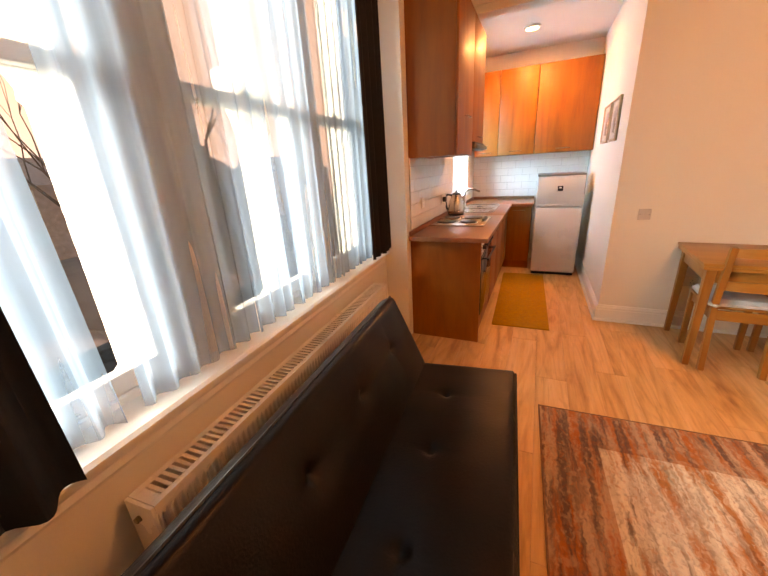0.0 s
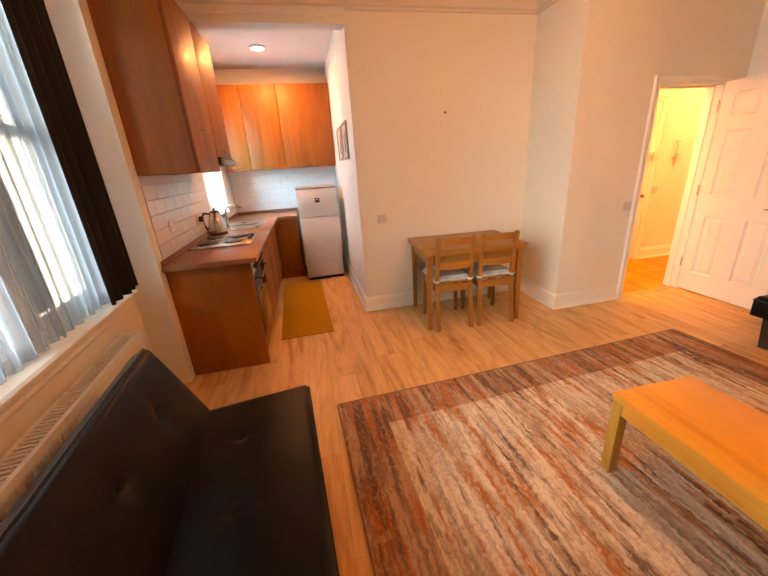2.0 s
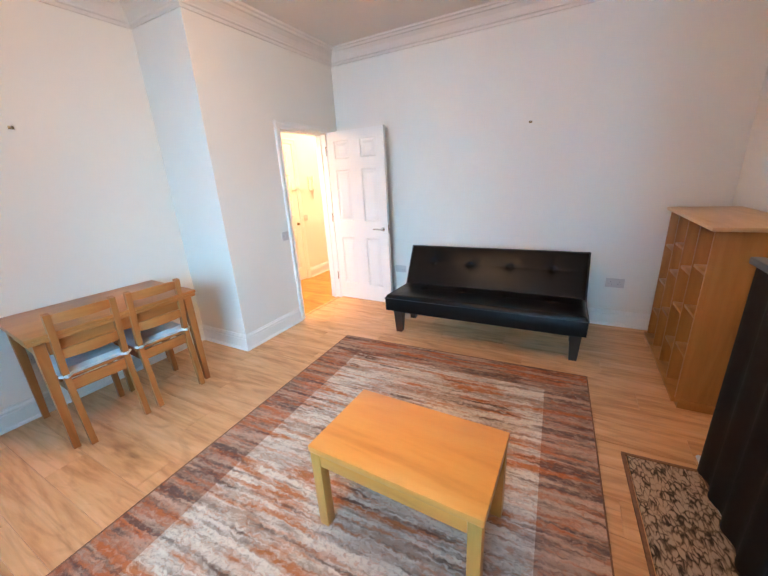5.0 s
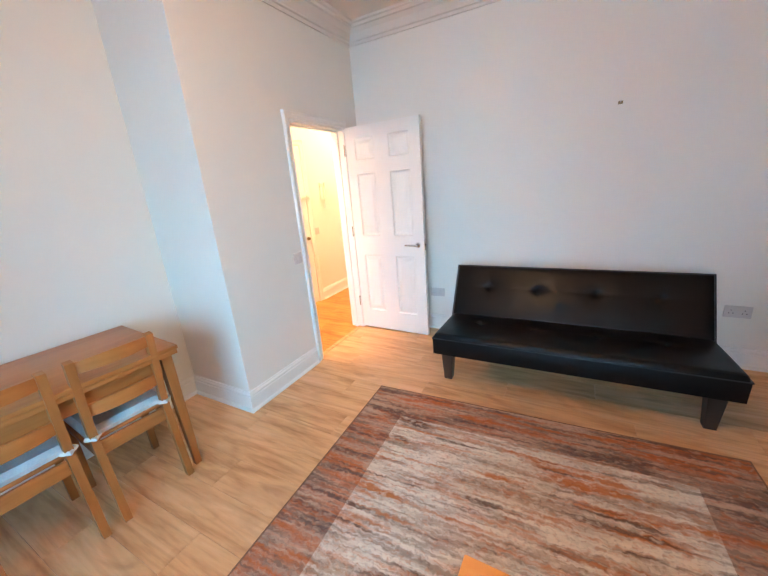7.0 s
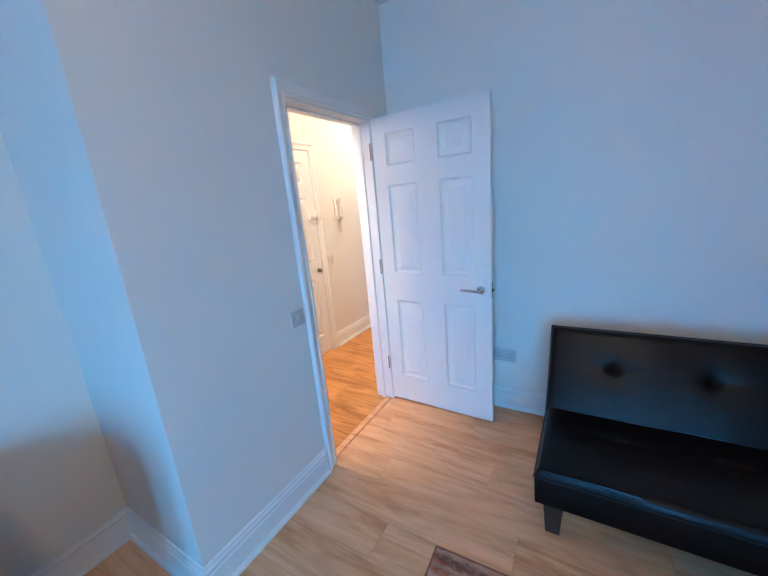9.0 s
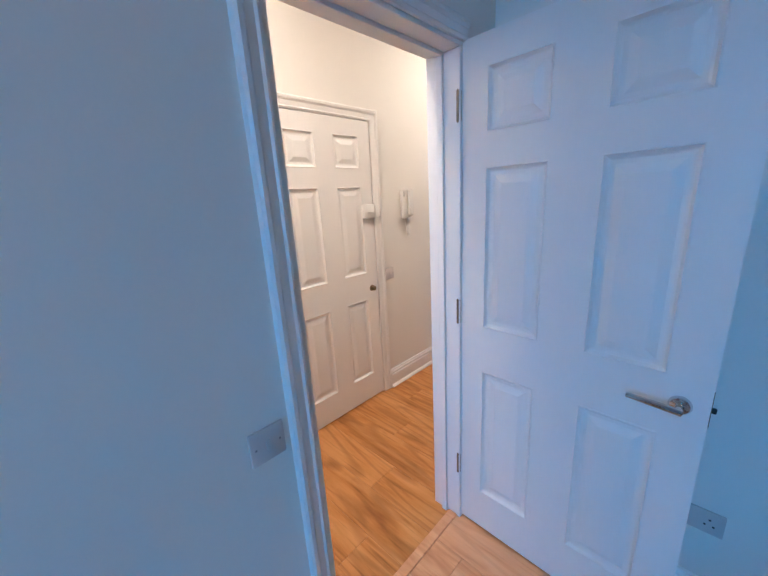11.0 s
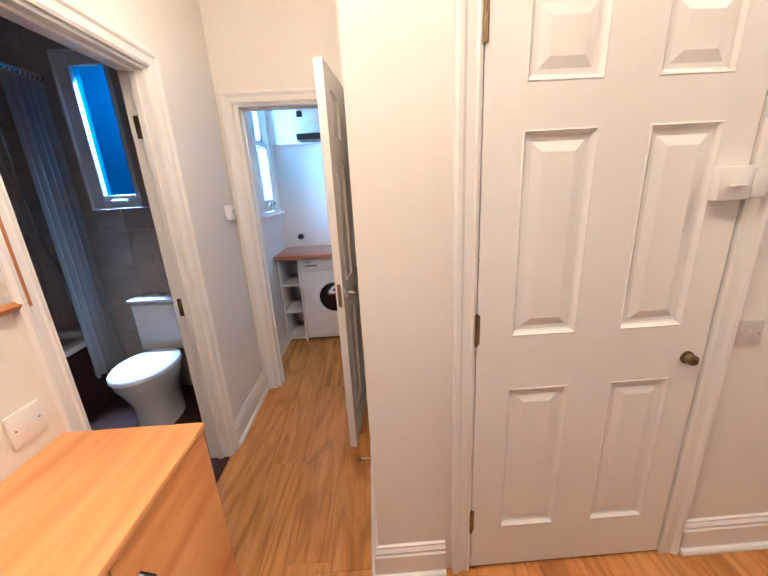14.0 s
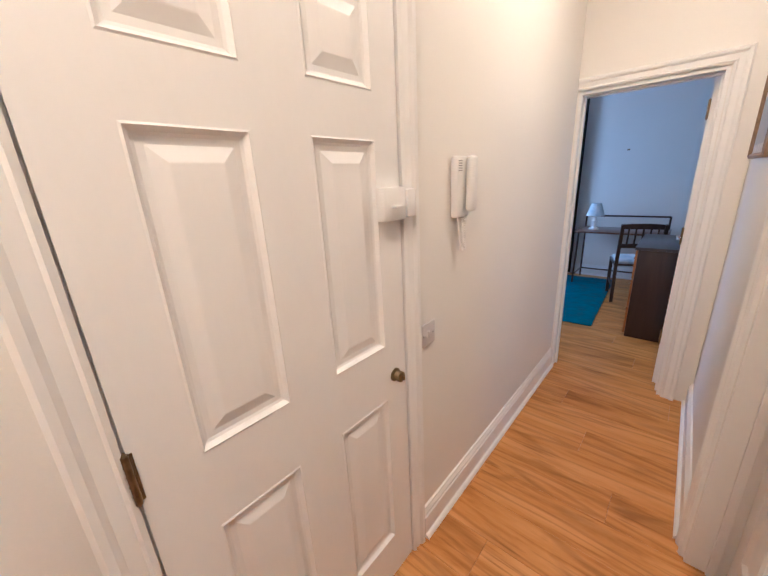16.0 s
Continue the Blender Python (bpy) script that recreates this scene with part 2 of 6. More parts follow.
STONETILE = mat("grey stone tile", (0.54, 0.47, 0.42), 0.38, noise_scale=5, var=0.16, bump=0.03, bump_scale=40)
DARKVINYL = mat("dark vinyl floor", (0.055, 0.024, 0.017), 0.38, noise_scale=6, var=0.2, bump=0.03)
CURTAIN = mat("black blackout cloth", (0.020, 0.011, 0.009), 0.75, noise_scale=30, var=0.15, bump=0.08, bump_scale=300)
TEALC = mat("dark teal curtain", (0.008, 0.030, 0.036), 0.85, noise_scale=30, var=0.2, bump=0.08, bump_scale=300)
CUSHION = mat("white cotton with a pale leaf print", (0.76, 0.75, 0.74), 0.9, noise_scale=11, bump=0.1, bump_scale=260, second=(0.40, 0.50, 0.56))
MATY = mat("mustard bath mat", (0.50, 0.235, 0.015), 0.95, noise_scale=40, var=0.12, bump=0.4, bump_scale=320)
BLUERUG = mat("turquoise rug pile", (0.010, 0.15, 0.22), 0.95, noise_scale=10, var=0.22, bump=0.4, bump_scale=300)
EDGE = mat("rug edging", (0.30, 0.15, 0.085), 0.95, noise_scale=50, var=0.2, bump=0.3, bump_scale=300)
PALEFRAME = mat("pale wood picture frame", (0.50, 0.36, 0.22), 0.45, noise_scale=20, var=0.15, bump=0.03)
PAPER = mat("print paper", (0.70, 0.66, 0.60), 0.8, noise_scale=25, var=0.2, bump=0.0)
GILT = mat("bronze picture frame", (0.30, 0.19, 0.10), 0.42, 0.3, noise_scale=30, var=0.2, bump=0.06, bump_scale=90)
STONEW = mat("painted stone column", (0.70, 0.67, 0.60), 0.8, noise_scale=4, var=0.08, bump=0.06, bump_scale=40)
# brick colour is paled to carry the bright haze over the street
BRICKM = mat("haze-paled far brick", (0.50, 0.36, 0.30), 0.9, noise_scale=3, var=0.2, bump=0.1)
ROOFM = mat("slate", (0.26, 0.27, 0.29), 0.8, noise_scale=6, var=0.2)
BARK = mat("bark", (0.10, 0.075, 0.055), 0.95, noise_scale=8, var=0.3, bump=0.3, bump_scale=30)
LEAFM = mat("evergreen leaf", (0.06, 0.085, 0.04), 0.7, noise_scale=2, var=0.3)
GROUNDM = mat("outside ground", (0.16, 0.15, 0.13), 0.95, noise_scale=0.5, var=0.25, bump=0.1, bump_scale=6)
CARP = mat("dark car paint", (0.03, 0.035, 0.045), 0.2, 0.2, bump=0.0, coat=0.6)


def glow(name, colour, strength):
    m = bpy.data.materials.new(name)
    m.use_nodes = True
    p = m.node_tree.nodes["Principled BSDF"]
    p.inputs["Base Color"].default_value = (0.03, 0.03, 0.03, 1)
    p.inputs["Emission Color"].default_value = (*colour, 1)
    p.inputs["Emission Strength"].default_value = strength
    return m


LAMPGLOW = glow("lamp diffuser", (1.0, 0.78, 0.5), 9.0)


def sheer_cloth(name, base, clear):
    """Voile: part open weave, part thread that lets light through."""
    m = bpy.data.materials.new(name)
    m.use_nodes = True
    n, l = m.node_tree.nodes, m.node_tree.links
    n.remove(n["Principled BSDF"])
    out = n["Material Output"]
    tr = n.new("ShaderNodeBsdfTransparent")
    df = n.new("ShaderNodeBsdfDiffuse")
    tl = n.new("ShaderNodeBsdfTranslucent")
    df.inputs[0].default_value = tl.inputs[0].default_value = (*base, 1)
    a, b = n.new("ShaderNodeMixShader"), n.new("ShaderNodeMixShader")
    a.inputs[0].default_value = 0.6
    l.new(df.outputs[0], a.inputs[1])
    l.new(tl.outputs[0], a.inputs[2])
    tc = n.new("ShaderNodeTexCoord")
    ns = n.new("ShaderNodeTexNoise")
    mp = n.new("ShaderNodeMapping")
    mp.inputs["Scale"].default_value = (14, 14, 0.6)
    l.new(tc.outputs["Object"], mp.inputs[0])
    l.new(mp.outputs[0], ns.inputs["Vector"])
    ns.inputs["Scale"].default_value = 1.0
    rg = n.new("ShaderNodeMapRange")
    rg.inputs[1].default_value, rg.inputs[2].default_value = 0.3, 0.7
    rg.inputs[3].default_value, rg.inputs[4].default_value = 1 - clear - 0.1, 1 - clear + 0.12
    l.new(ns.outputs[0], rg.inputs[0])
    l.new(rg.outputs[0], b.inputs[0])
    l.new(tr.outputs[0], b.inputs[1])
    l.new(a.outputs[0], b.inputs[2])
    l.new(b.outputs[0], out.inputs[0])
    return m


# white cloth; the blue of the skylight is put into its thread colour
SHEER = sheer_cloth("daylight-tinted voile", (0.26, 0.44, 0.58), 0.50)
SHOWERC = sheer_cloth("shower curtain cloth", (0.72, 0.73, 0.72), 0.12)


def glass_mat(name, rough=0.0, tint=(1, 1, 1)):
    m = bpy.data.materials.new(name)
    m.use_nodes = True
    n, l = m.node_tree.nodes, m.node_tree.links
    n.remove(n["Principled BSDF"])
    g = n.new("ShaderNodeBsdfGlossy")
    g.inputs["Roughness"].default_value = 0.02
    tr = n.new("ShaderNodeBsdfRefraction" if rough else "ShaderNodeBsdfTransparent")
    tr.inputs[0].default_value = (*tint, 1)
    if rough:
        tr.inputs["Roughness"].default_value, tr.inputs["IOR"].default_value = rough, 1.1
    lw = n.new("ShaderNodeLayerWeight")
    lw.inputs[0].default_value = 0.5
    pw = n.new("ShaderNodeMath")
    pw.operation = "POWER"
    l.new(lw.outputs["Facing"], pw.inputs[0])
    pw.inputs[1].default_value = 5.0
    fr = n.new("ShaderNodeMath")
    fr.operation = "MULTIPLY_ADD"
    l.new(pw.outputs[0], fr.inputs[0])
    fr.inputs[1].default_value, fr.inputs[2].default_value = 0.9, 0.035
    mx = n.new("ShaderNodeMixShader")
    l.new(fr.outputs[0], mx.inputs[0])
    l.new(tr.outputs[0], mx.inputs[1])
    l.new(g.outputs[0], mx.inputs[2])
    l.new(mx.outputs[0], n["Material Output"].inputs[0])
    return m


GLASS = glass_mat("window glass")
# the blue of the kitchen daylight is put into this pane's tint
DAYGLASS = glass_mat("daylight-tinted window glass", 0.0, (0.48, 0.80, 0.98))
# frosted pane whose blue daylight colour is painted into the tint
FROST = glass_mat("frosted daylight-tinted glass", 0.5, (0.012, 0.36, 0.55))
DEEPGLASS = glass_mat("pale laundry glass", 0.0, (0.82, 0.95, 1.0))


def rug_pile():
    """Abrash rug: long streaks across, a paler field inside a rust and slate border."""
    m = bpy.data.materials.new("abrash rug pile")
    m.use_nodes = True
    n, l = m.node_tree.nodes, m.node_tree.links
    p = n["Principled BSDF"]
    tc = n.new("ShaderNodeTexCoord")
    sp = n.new("ShaderNodeSeparateXYZ")
    l.new(tc.outputs["Object"], sp.inputs[0])

    def edge(sock, half):
        ab = n.new("ShaderNodeMath")
        ab.operation = "ABSOLUTE"
        l.new(sock, ab.inputs[0])
        gt = n.new("ShaderNodeMath")
        gt.operation = "GREATER_THAN"
        l.new(ab.outputs[0], gt.inputs[0])
        gt.inputs[1].default_value = half
        return gt.outputs[0]

    border = n.new("ShaderNodeMath")
    border.operation = "MAXIMUM"
    l.new(edge(sp.outputs[0], 1.432 - 0.27), border.inputs[0])
    l.new(edge(sp.outputs[1], 1.02 - 0.27), border.inputs[1])

    tufts = n.new("ShaderNodeTexNoise")
    tufts.inputs["Scale"].default_value, tufts.inputs["Detail"].default_value = 38, 3
    l.new(tc.outputs["Object"], tufts.inputs["Vector"])
    shift = n.new("ShaderNodeVectorMath")
    shift.operation = "MULTIPLY_ADD"
    l.new(tufts.outputs["Color"], shift.inputs[0])
    shift.inputs[1].default_value = (0.030, 0.045, 0)
    l.new(tc.outputs["Object"], shift.inputs[2])

    def streak(scale, sx, sy, det=6, dist=0.6):
        mp = n.new("ShaderNodeMapping")
        mp.inputs["Scale"].default_value = (sx, sy, 1)
        l.new(shift.outputs[0], mp.inputs[0])
        ns = n.new("ShaderNodeTexNoise")
        ns.inputs["Scale"].default_value, ns.inputs["Detail"].default_value, ns.inputs["Distortion"].default_value = scale, det, dist
        l.new(mp.outputs[0], ns.inputs["Vector"])
        return ns.outputs[0]

    def mix(fac, x, y):
        q = n.new("ShaderNodeMix")
        q.data_type = "RGBA"
        l.new(fac, q.inputs[0])
        for sock, v in ((q.inputs[6], x), (q.inputs[7], y)):
            if isinstance(v, tuple):
                sock.default_value = (*v, 1)
            else:
                l.new(v, sock)
        return q.outputs[2]

    def soft(v, lo, hi, top):
        q = n.new("ShaderNodeMapRange")
        q.inputs[1].default_value, q.inputs[2].default_value, q.inputs[4].default_value = lo, hi, top
        l.new(v, q.inputs[0])
        return q.outputs[0]

    def patchy(v, amount, scale, seed):
        """Lets the streaks come thick in some patches and thin in others."""
        mp = n.new("ShaderNodeMapping")
        mp.inputs["Location"].default_value = (seed, 2 * seed, 0)
        mp.inputs["Scale"].default_value = (1.6, 0.8, 1)
        l.new(tc.outputs["Object"], mp.inputs[0])
        ns = n.new("ShaderNodeTexNoise")
        ns.inputs["Scale"].default_value, ns.inputs["Detail"].default_value = scale, 3
        l.new(mp.outputs[0], ns.inputs["Vector"])
        q = n.new("ShaderNodeMath")
        q.operation = "MULTIPLY_ADD"
        l.new(ns.outputs[0], q.inputs[0])
        q.inputs[1].default_value = amount
        l.new(v, q.inputs[2])
        return q.outputs[0]

    def layers(pale, dull, rust, dark, rust_at, dark_at):
        c = mix(soft(streak(3.0, 2.6, 0.42, 8, 0.12), 0.40, 0.58, 1.0), dull, pale)
        c = mix(soft(patchy(streak(6.0, 5.4, 0.50, 9, 0.10), 0.4, 2.0, 1), 0.71, 0.82, 0.7), c, tuple(0.62 * v for v in dull))
        c = mix(soft(patchy(streak(5.4, 5.6, 0.50, 9, 0.12), 0.4, 2.4, 3), 0.72, 0.82, 0.85), c, tuple(1.06 * v for v in pale))
        c = mix(soft(patchy(streak(3.8, 5.4, 0.55, 11, 0.15), 0.5, 2.0, 5), rust_at, rust_at + 0.14, 0.9), c, rust)
        c = mix(soft(patchy(streak(4.2, 6.0, 0.42, 11, 0.12), 0.45, 2.2, 8), dark_at, dark_at + 0.12, 0.85), c, dark)
        c = mix(soft(streak(30.0, 2.0, 0.9, 6, 0.3), 0.50, 0.66, 0.45), c, tuple(min(0.85, 1.1 * v) for v in pale))
        c = mix(soft(streak(36.0, 1.8, 0.9, 6, 0.3), 0.54, 0.68, 0.40), c, rust)
        return mix(soft(streak(60, 1.3, 0.9, 5, 0.2), 0.50, 0.72, 0.40), c, dark)

    field = layers((0.74, 0.655, 0.55), (0.45, 0.325, 0.24), (0.52, 0.165, 0.042), (0.11, 0.058, 0.042), 0.755, 0.775)
    rim = layers((0.53, 0.36, 0.26), (0.34, 0.21, 0.15), (0.50, 0.14, 0.04), (0.12, 0.075, 0.065), 0.72, 0.725)
    l.new(mix(border.outputs[0], field, rim), p.inputs["Base Color"])
    p.inputs["Roughness"].default_value = 0.95
    p.inputs["Specular IOR Level"].default_value = 0.15
    bp = n.new("ShaderNodeBump")
    bp.inputs["Strength"].default_value, bp.inputs["Distance"].default_value = 0.5, 0.006
    l.new(streak(160, 1, 1, 2, 0), bp.inputs["Height"])
    l.new(bp.outputs[0], p.inputs["Normal"])
    return m


RUG = rug_pile()


def leafy_mat():
    m = bpy.data.materials.new("leaf patterned mat")
    m.use_nodes = True
    n, l = m.node_tree.nodes, m.node_tree.links
    p = n["Principled BSDF"]
    tc = n.new("ShaderNodeTexCoord")
    mp = n.new("ShaderNodeMapping")
    mp.inputs["Rotation"].default_value, mp.inputs["Scale"].default_value = (0, 0, 0.6), (1, 2.2, 1)
    l.new(tc.outputs["Object"], mp.inputs[0])
    vo = n.new("ShaderNodeTexVoronoi")
    vo.feature = "DISTANCE_TO_EDGE"
    vo.inputs["Scale"].default_value = 26
    ns = n.new("ShaderNodeTexNoise")
    ns.inputs["Scale"].default_value = 16
    l.new(mp.outputs[0], ns.inputs["Vector"])
    va = n.new("ShaderNodeVectorMath")
    va.operation = "MULTIPLY_ADD"
    l.new(ns.outputs[1], va.inputs[0])
    va.inputs[1].default_value = (0.08, 0.08, 0)
    l.new(mp.outputs[0], va.inputs[2])
    l.new(va.outputs[0], vo.inputs["Vector"])
    ad = n.new("ShaderNodeMath")
    ad.operation = "MULTIPLY_ADD"
    l.new(vo.outputs[0], ad.inputs[0])
    ad.inputs[1].default_value = 1.6
    l.new(ns.outputs[0], ad.inputs[2])
    r = ramp(n, [(0.42, (0.035, 0.022, 0.014)), (0.52, (0.11, 0.07, 0.045)), (0.62, (0.26, 0.17, 0.11)), (0.8, (0.46, 0.34, 0.24))])
    l.new(ad.outputs[0], r.inputs[0])
    l.new(r.outputs[0], p.inputs["Base Color"])
    p.inputs["Roughness"].default_value = 0.9
    return m


LEAFMAT = leafy_mat()

# ---- geometry tools ----
UP = Vector((0, 0, 1))


def bx(bm, lo, hi, bev=0.0, seg=2, m=None):
    """A box between two corners, with rounded edges."""
    r = bmesh.ops.create_cube(bm, size=1.0)
    v = r["verts"]
    s = [hi[i] - lo[i] for i in range(3)]
    c = [(hi[i] + lo[i]) / 2 for i in range(3)]
    for q in v:
        q.co = Vector((c[0] + q.co.x * s[0], c[1] + q.co.y * s[1], c[2] + q.co.z * s[2]))
        if m is not None:
            q.co = m @ q.co
    if bev:
        bmesh.ops.bevel(bm, geom=list({e for q in v for e in q.link_edges}), offset=bev, segments=seg, profile=0.5, affect="EDGES")
    return bm


def box(lo, hi, bev=0.0, seg=2, m=None):
    return bx(bmesh.new(), lo, hi, bev, seg, m)


def cyl(bm, a, b, r0, r1=None, n=20):
    """A round bar from a to b."""
    a, b = Vector(a), Vector(b)
    d = b - a
    mt = Matrix.Translation((a + b) / 2) @ d.to_track_quat("Z", "Y").to_matrix().to_4x4()
    bmesh.ops.create_cone(bm, cap_ends=True, segments=n, radius1=r0, radius2=r0 if r1 is None else r1, depth=d.length, matrix=mt)
    return bm


def lathe(profile, n=28, m=None):
    """A turned body from (radius, height) pairs."""
    bm = bmesh.new()
    rings = []
    for r, z in profile:
        rings.append([bm.verts.new((r * math.cos(2 * math.pi * i / n), r * math.sin(2 * math.pi * i / n), z)) for i in range(n)])
    for a, b in zip(rings, rings[1:]):
        for i in range(n):
            bm.faces.new((a[i], a[(i + 1) % n], b[(i + 1) % n], b[i]))
    bm.faces.new(rings[0][::-1])
    bm.faces.new(rings[-1])
    if m is not None:
        bm.transform(m)
    return bm


def sweep(bm, pts, prof, normal, closed=False):
    """Runs a profile of (sideways, along normal) pairs along a flat path, mitred at its corners."""
    pts = [Vector(p) for p in pts]
    nrm = Vector(normal)
    k = len(pts)
    rings = []
    for i, p in enumerate(pts):
        dirs = []
        if closed or i > 0:
            dirs.append((p - pts[i - 1]).normalized())
        if closed or i < k - 1:
            dirs.append((pts[(i + 1) % k] - p).normalized())
        sides = [nrm.cross(d) for d in dirs]
        s = sum(sides, Vector()).normalized()
        s = s / max(0.2, s.dot(sides[0]))
        rings.append([bm.verts.new(p + s * a + nrm * b) for a, b in prof])
    pairs = list(zip(rings, rings[1:])) + ([(rings[-1], rings[0])] if closed else [])
    q = len(prof)
    for a, b in pairs:
        for i in range(q):
            bm.faces.new((a[i], a[(i + 1) % q], b[(i + 1) % q], b[i]))
    if not closed:
        bm.faces.new(rings[0])
        bm.faces.new(rings[-1][::-1])
    bmesh.ops.recalc_face_normals(bm, faces=bm.faces[:])
    return bm


def tube(bm, pts, r, n=8):
    """A bent round bar through points."""
    pts = [Vector(p) for p in pts]
    rings = []
    for i, p in enumerate(pts):
        d = (pts[min(i + 1, len(pts) - 1)] - pts[max(i - 1, 0)]).normalized()
        u = d.orthogonal().normalized() if i == 0 else (u - d * u.dot(d)).normalized()
        w = d.cross(u)
        rr = r[i] if isinstance(r, (list, tuple)) else r
        rings.append([bm.verts.new(p + (u * math.cos(2 * math.pi * j / n) + w * math.sin(2 * math.pi * j / n)) * rr) for j in range(n)])
    for a, b in zip(rings, rings[1:]):
        for j in range(n):
            bm.faces.new((a[j], a[(j + 1) % n], b[(j + 1) % n], b[j]))
    bm.faces.new(rings[0][::-1])
    bm.faces.new(rings[-1])
    return bm


def mesh_of(name, bm, material, smooth=False):
    me = bpy.data.meshes.new(name)
    bm.to_mesh(me)
    bm.free()
    me.materials.append(material)
    if smooth:
        for f in me.polygons:
            f.use_smooth = True
        me.set_sharp_from_angle(angle=radians(40))
    return me


def part(name, bm, material, parent=None, label="", smooth=True, m=None):
    ob = new(name, mesh_of(name, bm, material, smooth))
    if m is not None:
        ob.matrix_basis = m
    if parent is not None:
        ob.parent = parent
    if label:
        ob["label"] = label
    return ob


def thing(name, label, category, group="", m=None):
    ob = new(name)
    ob.empty_display_size = 0.1
    if m is not None:
        ob.matrix_basis = m
    return tagged(ob, label, category, group)


def structure(name, bm, material, label, category, smooth=False):
    return tagged(part(name, bm, material, None, "", smooth), label, category, kind="structure")

# ---- structure ----
H = 2.82          # ceiling of the living room
HK = 2.80         # ceiling of kitchen and hall
XW, XS = -0.78, 4.42      # window wall, sofa wall
YD, YB, YDOOR = 3.48, 5.68, 2.845   # dining wall, kitchen back wall, door wall
XBOX, XKIT = 2.66, 0.86
XK = -0.675               # kitchen window wall


def wall(name, lo, hi, holes=(), along=1, label="plain cream painted plaster wall"):
    """A thick wall between two corners, running along axis 0 or 1, with holes (a0, a1, z0, z1) cut through."""
    bm = bmesh.new()
    a = along
    cuts = sorted(holes)
    at = lo[a]

    def piece(a0, a1, z0, z1):
        if a1 - a0 > 1e-4 and z1 - z0 > 1e-4:
            p, q = list(lo), list(hi)
            p[a], q[a], p[2], q[2] = a0, a1, z0, z1
            bx(bm, p, q)
    for a0, a1, z0, z1 in cuts:
        piece(at, a0, lo[2], hi[2])
        piece(a0, a1, lo[2], z0)
        piece(a0, a1, z1, hi[2])
        at = a1
    piece(at, hi[a], lo[2], hi[2])
    return structure(name, bm, WALL, label, "wall")


TOP = 2.95
# living room and kitchen
wall("wall_bay", (XW - 0.36, -0.95, 0), (XW, 2.63, TOP), [(-0.03, 2.48, 0.775, 2.62)], 1)
wall("wall_window", (XW - 0.36, 2.62, 0), (XK, 5.92, TOP), [(4.24, 5.2, 1.0, 2.3)], 1)
wall("wall_sofa", (XS, -0.95, 0), (XS + 0.12, YDOOR, TOP), (), 1)
wall("wall_door", (XBOX, YDOOR, 0), (XS + 0.12, 2.99, TOP), [(3.46, 4.20, 0, 1.985)], 0)
wall("wall_box_side", (XBOX, 2.99, 0), (XBOX + 0.12, YD, TOP), (), 1)
wall("wall_dining", (XKIT, YD, 0), (XBOX + 0.12, YD + 0.12, TOP), (), 0)
wall("wall_kitchen_side", (XKIT, YD + 0.12, 0), (XKIT + 0.12, YB, TOP), (), 1)
wall("wall_kitchen_back", (XW, YB, 0), (XKIT + 0.12, YB + 0.12, TOP), (), 0)
wall("wall_alcove", (XW, -0.95, 0), (XS, -0.80, TOP), (), 0)
structure("chimney_breast", box((0.85, -0.80, 0), (2.71, -0.44, TOP)), WALL, "cream painted plaster chimney breast", "chimney breast")
structure("kitchen_beam", box((XW, YD, 2.585), (XKIT, YD + 0.14, TOP)), WALL, "plain painted beam over the kitchen opening", "beam")
# hall, passage, laundry
wall("wall_hall_south", (XS + 0.12, 2.88, 0), (6.62, 3.05, TOP), [(4.66, 5.40, 0, 1.985)], 0)
wall("wall_entry", (3.645, 3.90, 0), (6.62, 4.05, TOP), [(3.998, 4.749, 0, 1.985)], 0)
wall("wall_passage_east", (3.645, 4.05, 0), (3.765, 6.58, TOP), (), 1)
wall("wall_passage_west", (2.69, 2.99, 0), (2.80, 5.30, TOP), [(3.84, 4.60, 0, 1.985)], 1)
wall("wall_laundry_door", (2.80, 5.30, 0), (3.645, 5.42, TOP), [(2.905, 3.595, 0, 1.985)], 0)
wall("wall_laundry_west", (2.66, 5.42, 0), (2.78, 6.58, TOP), [(5.99, 6.50, 1.265, 2.35)], 1)
wall("wall_laundry_back", (2.66, 6.58, 0), (3.765, 6.70, TOP), (), 0)
# bedroom
wall("wall_bedroom_door", (6.62, 2.1, 0), (6.74, 5.6, TOP), [(3.20, 3.89, 0, 1.95)], 1)
wall("wall_bedroom_far", (9.62, 2.1, 0), (9.74, 5.6, TOP), (), 1)
wall("wall_bedroom_south", (6.74, 1.98, 0), (9.62, 2.1, TOP), (), 0)
# the opening is out of view, added to let the bedroom lamp in
wall("wall_bedroom_opening", (6.74, 5.48, 0), (9.62, 5.60, TOP), [(7.6, 9.0, 0.85, 2.3)], 0)
# bathroom
STN = "grey stone effect tiled wall"
wall("wall_bathroom_back", (1.0, 5.42, 0), (2.66, 5.54, TOP), [(1.80, 2.14, 1.40, 2.35)], 0, STN)
wall("wall_bathroom_west", (0.98, 3.72, 0), (1.0, 5.42, TOP), (), 1, STN)
wall("wall_bathroom_south", (1.0, 3.60, 0), (2.69, 3.70, TOP), (), 0, STN)

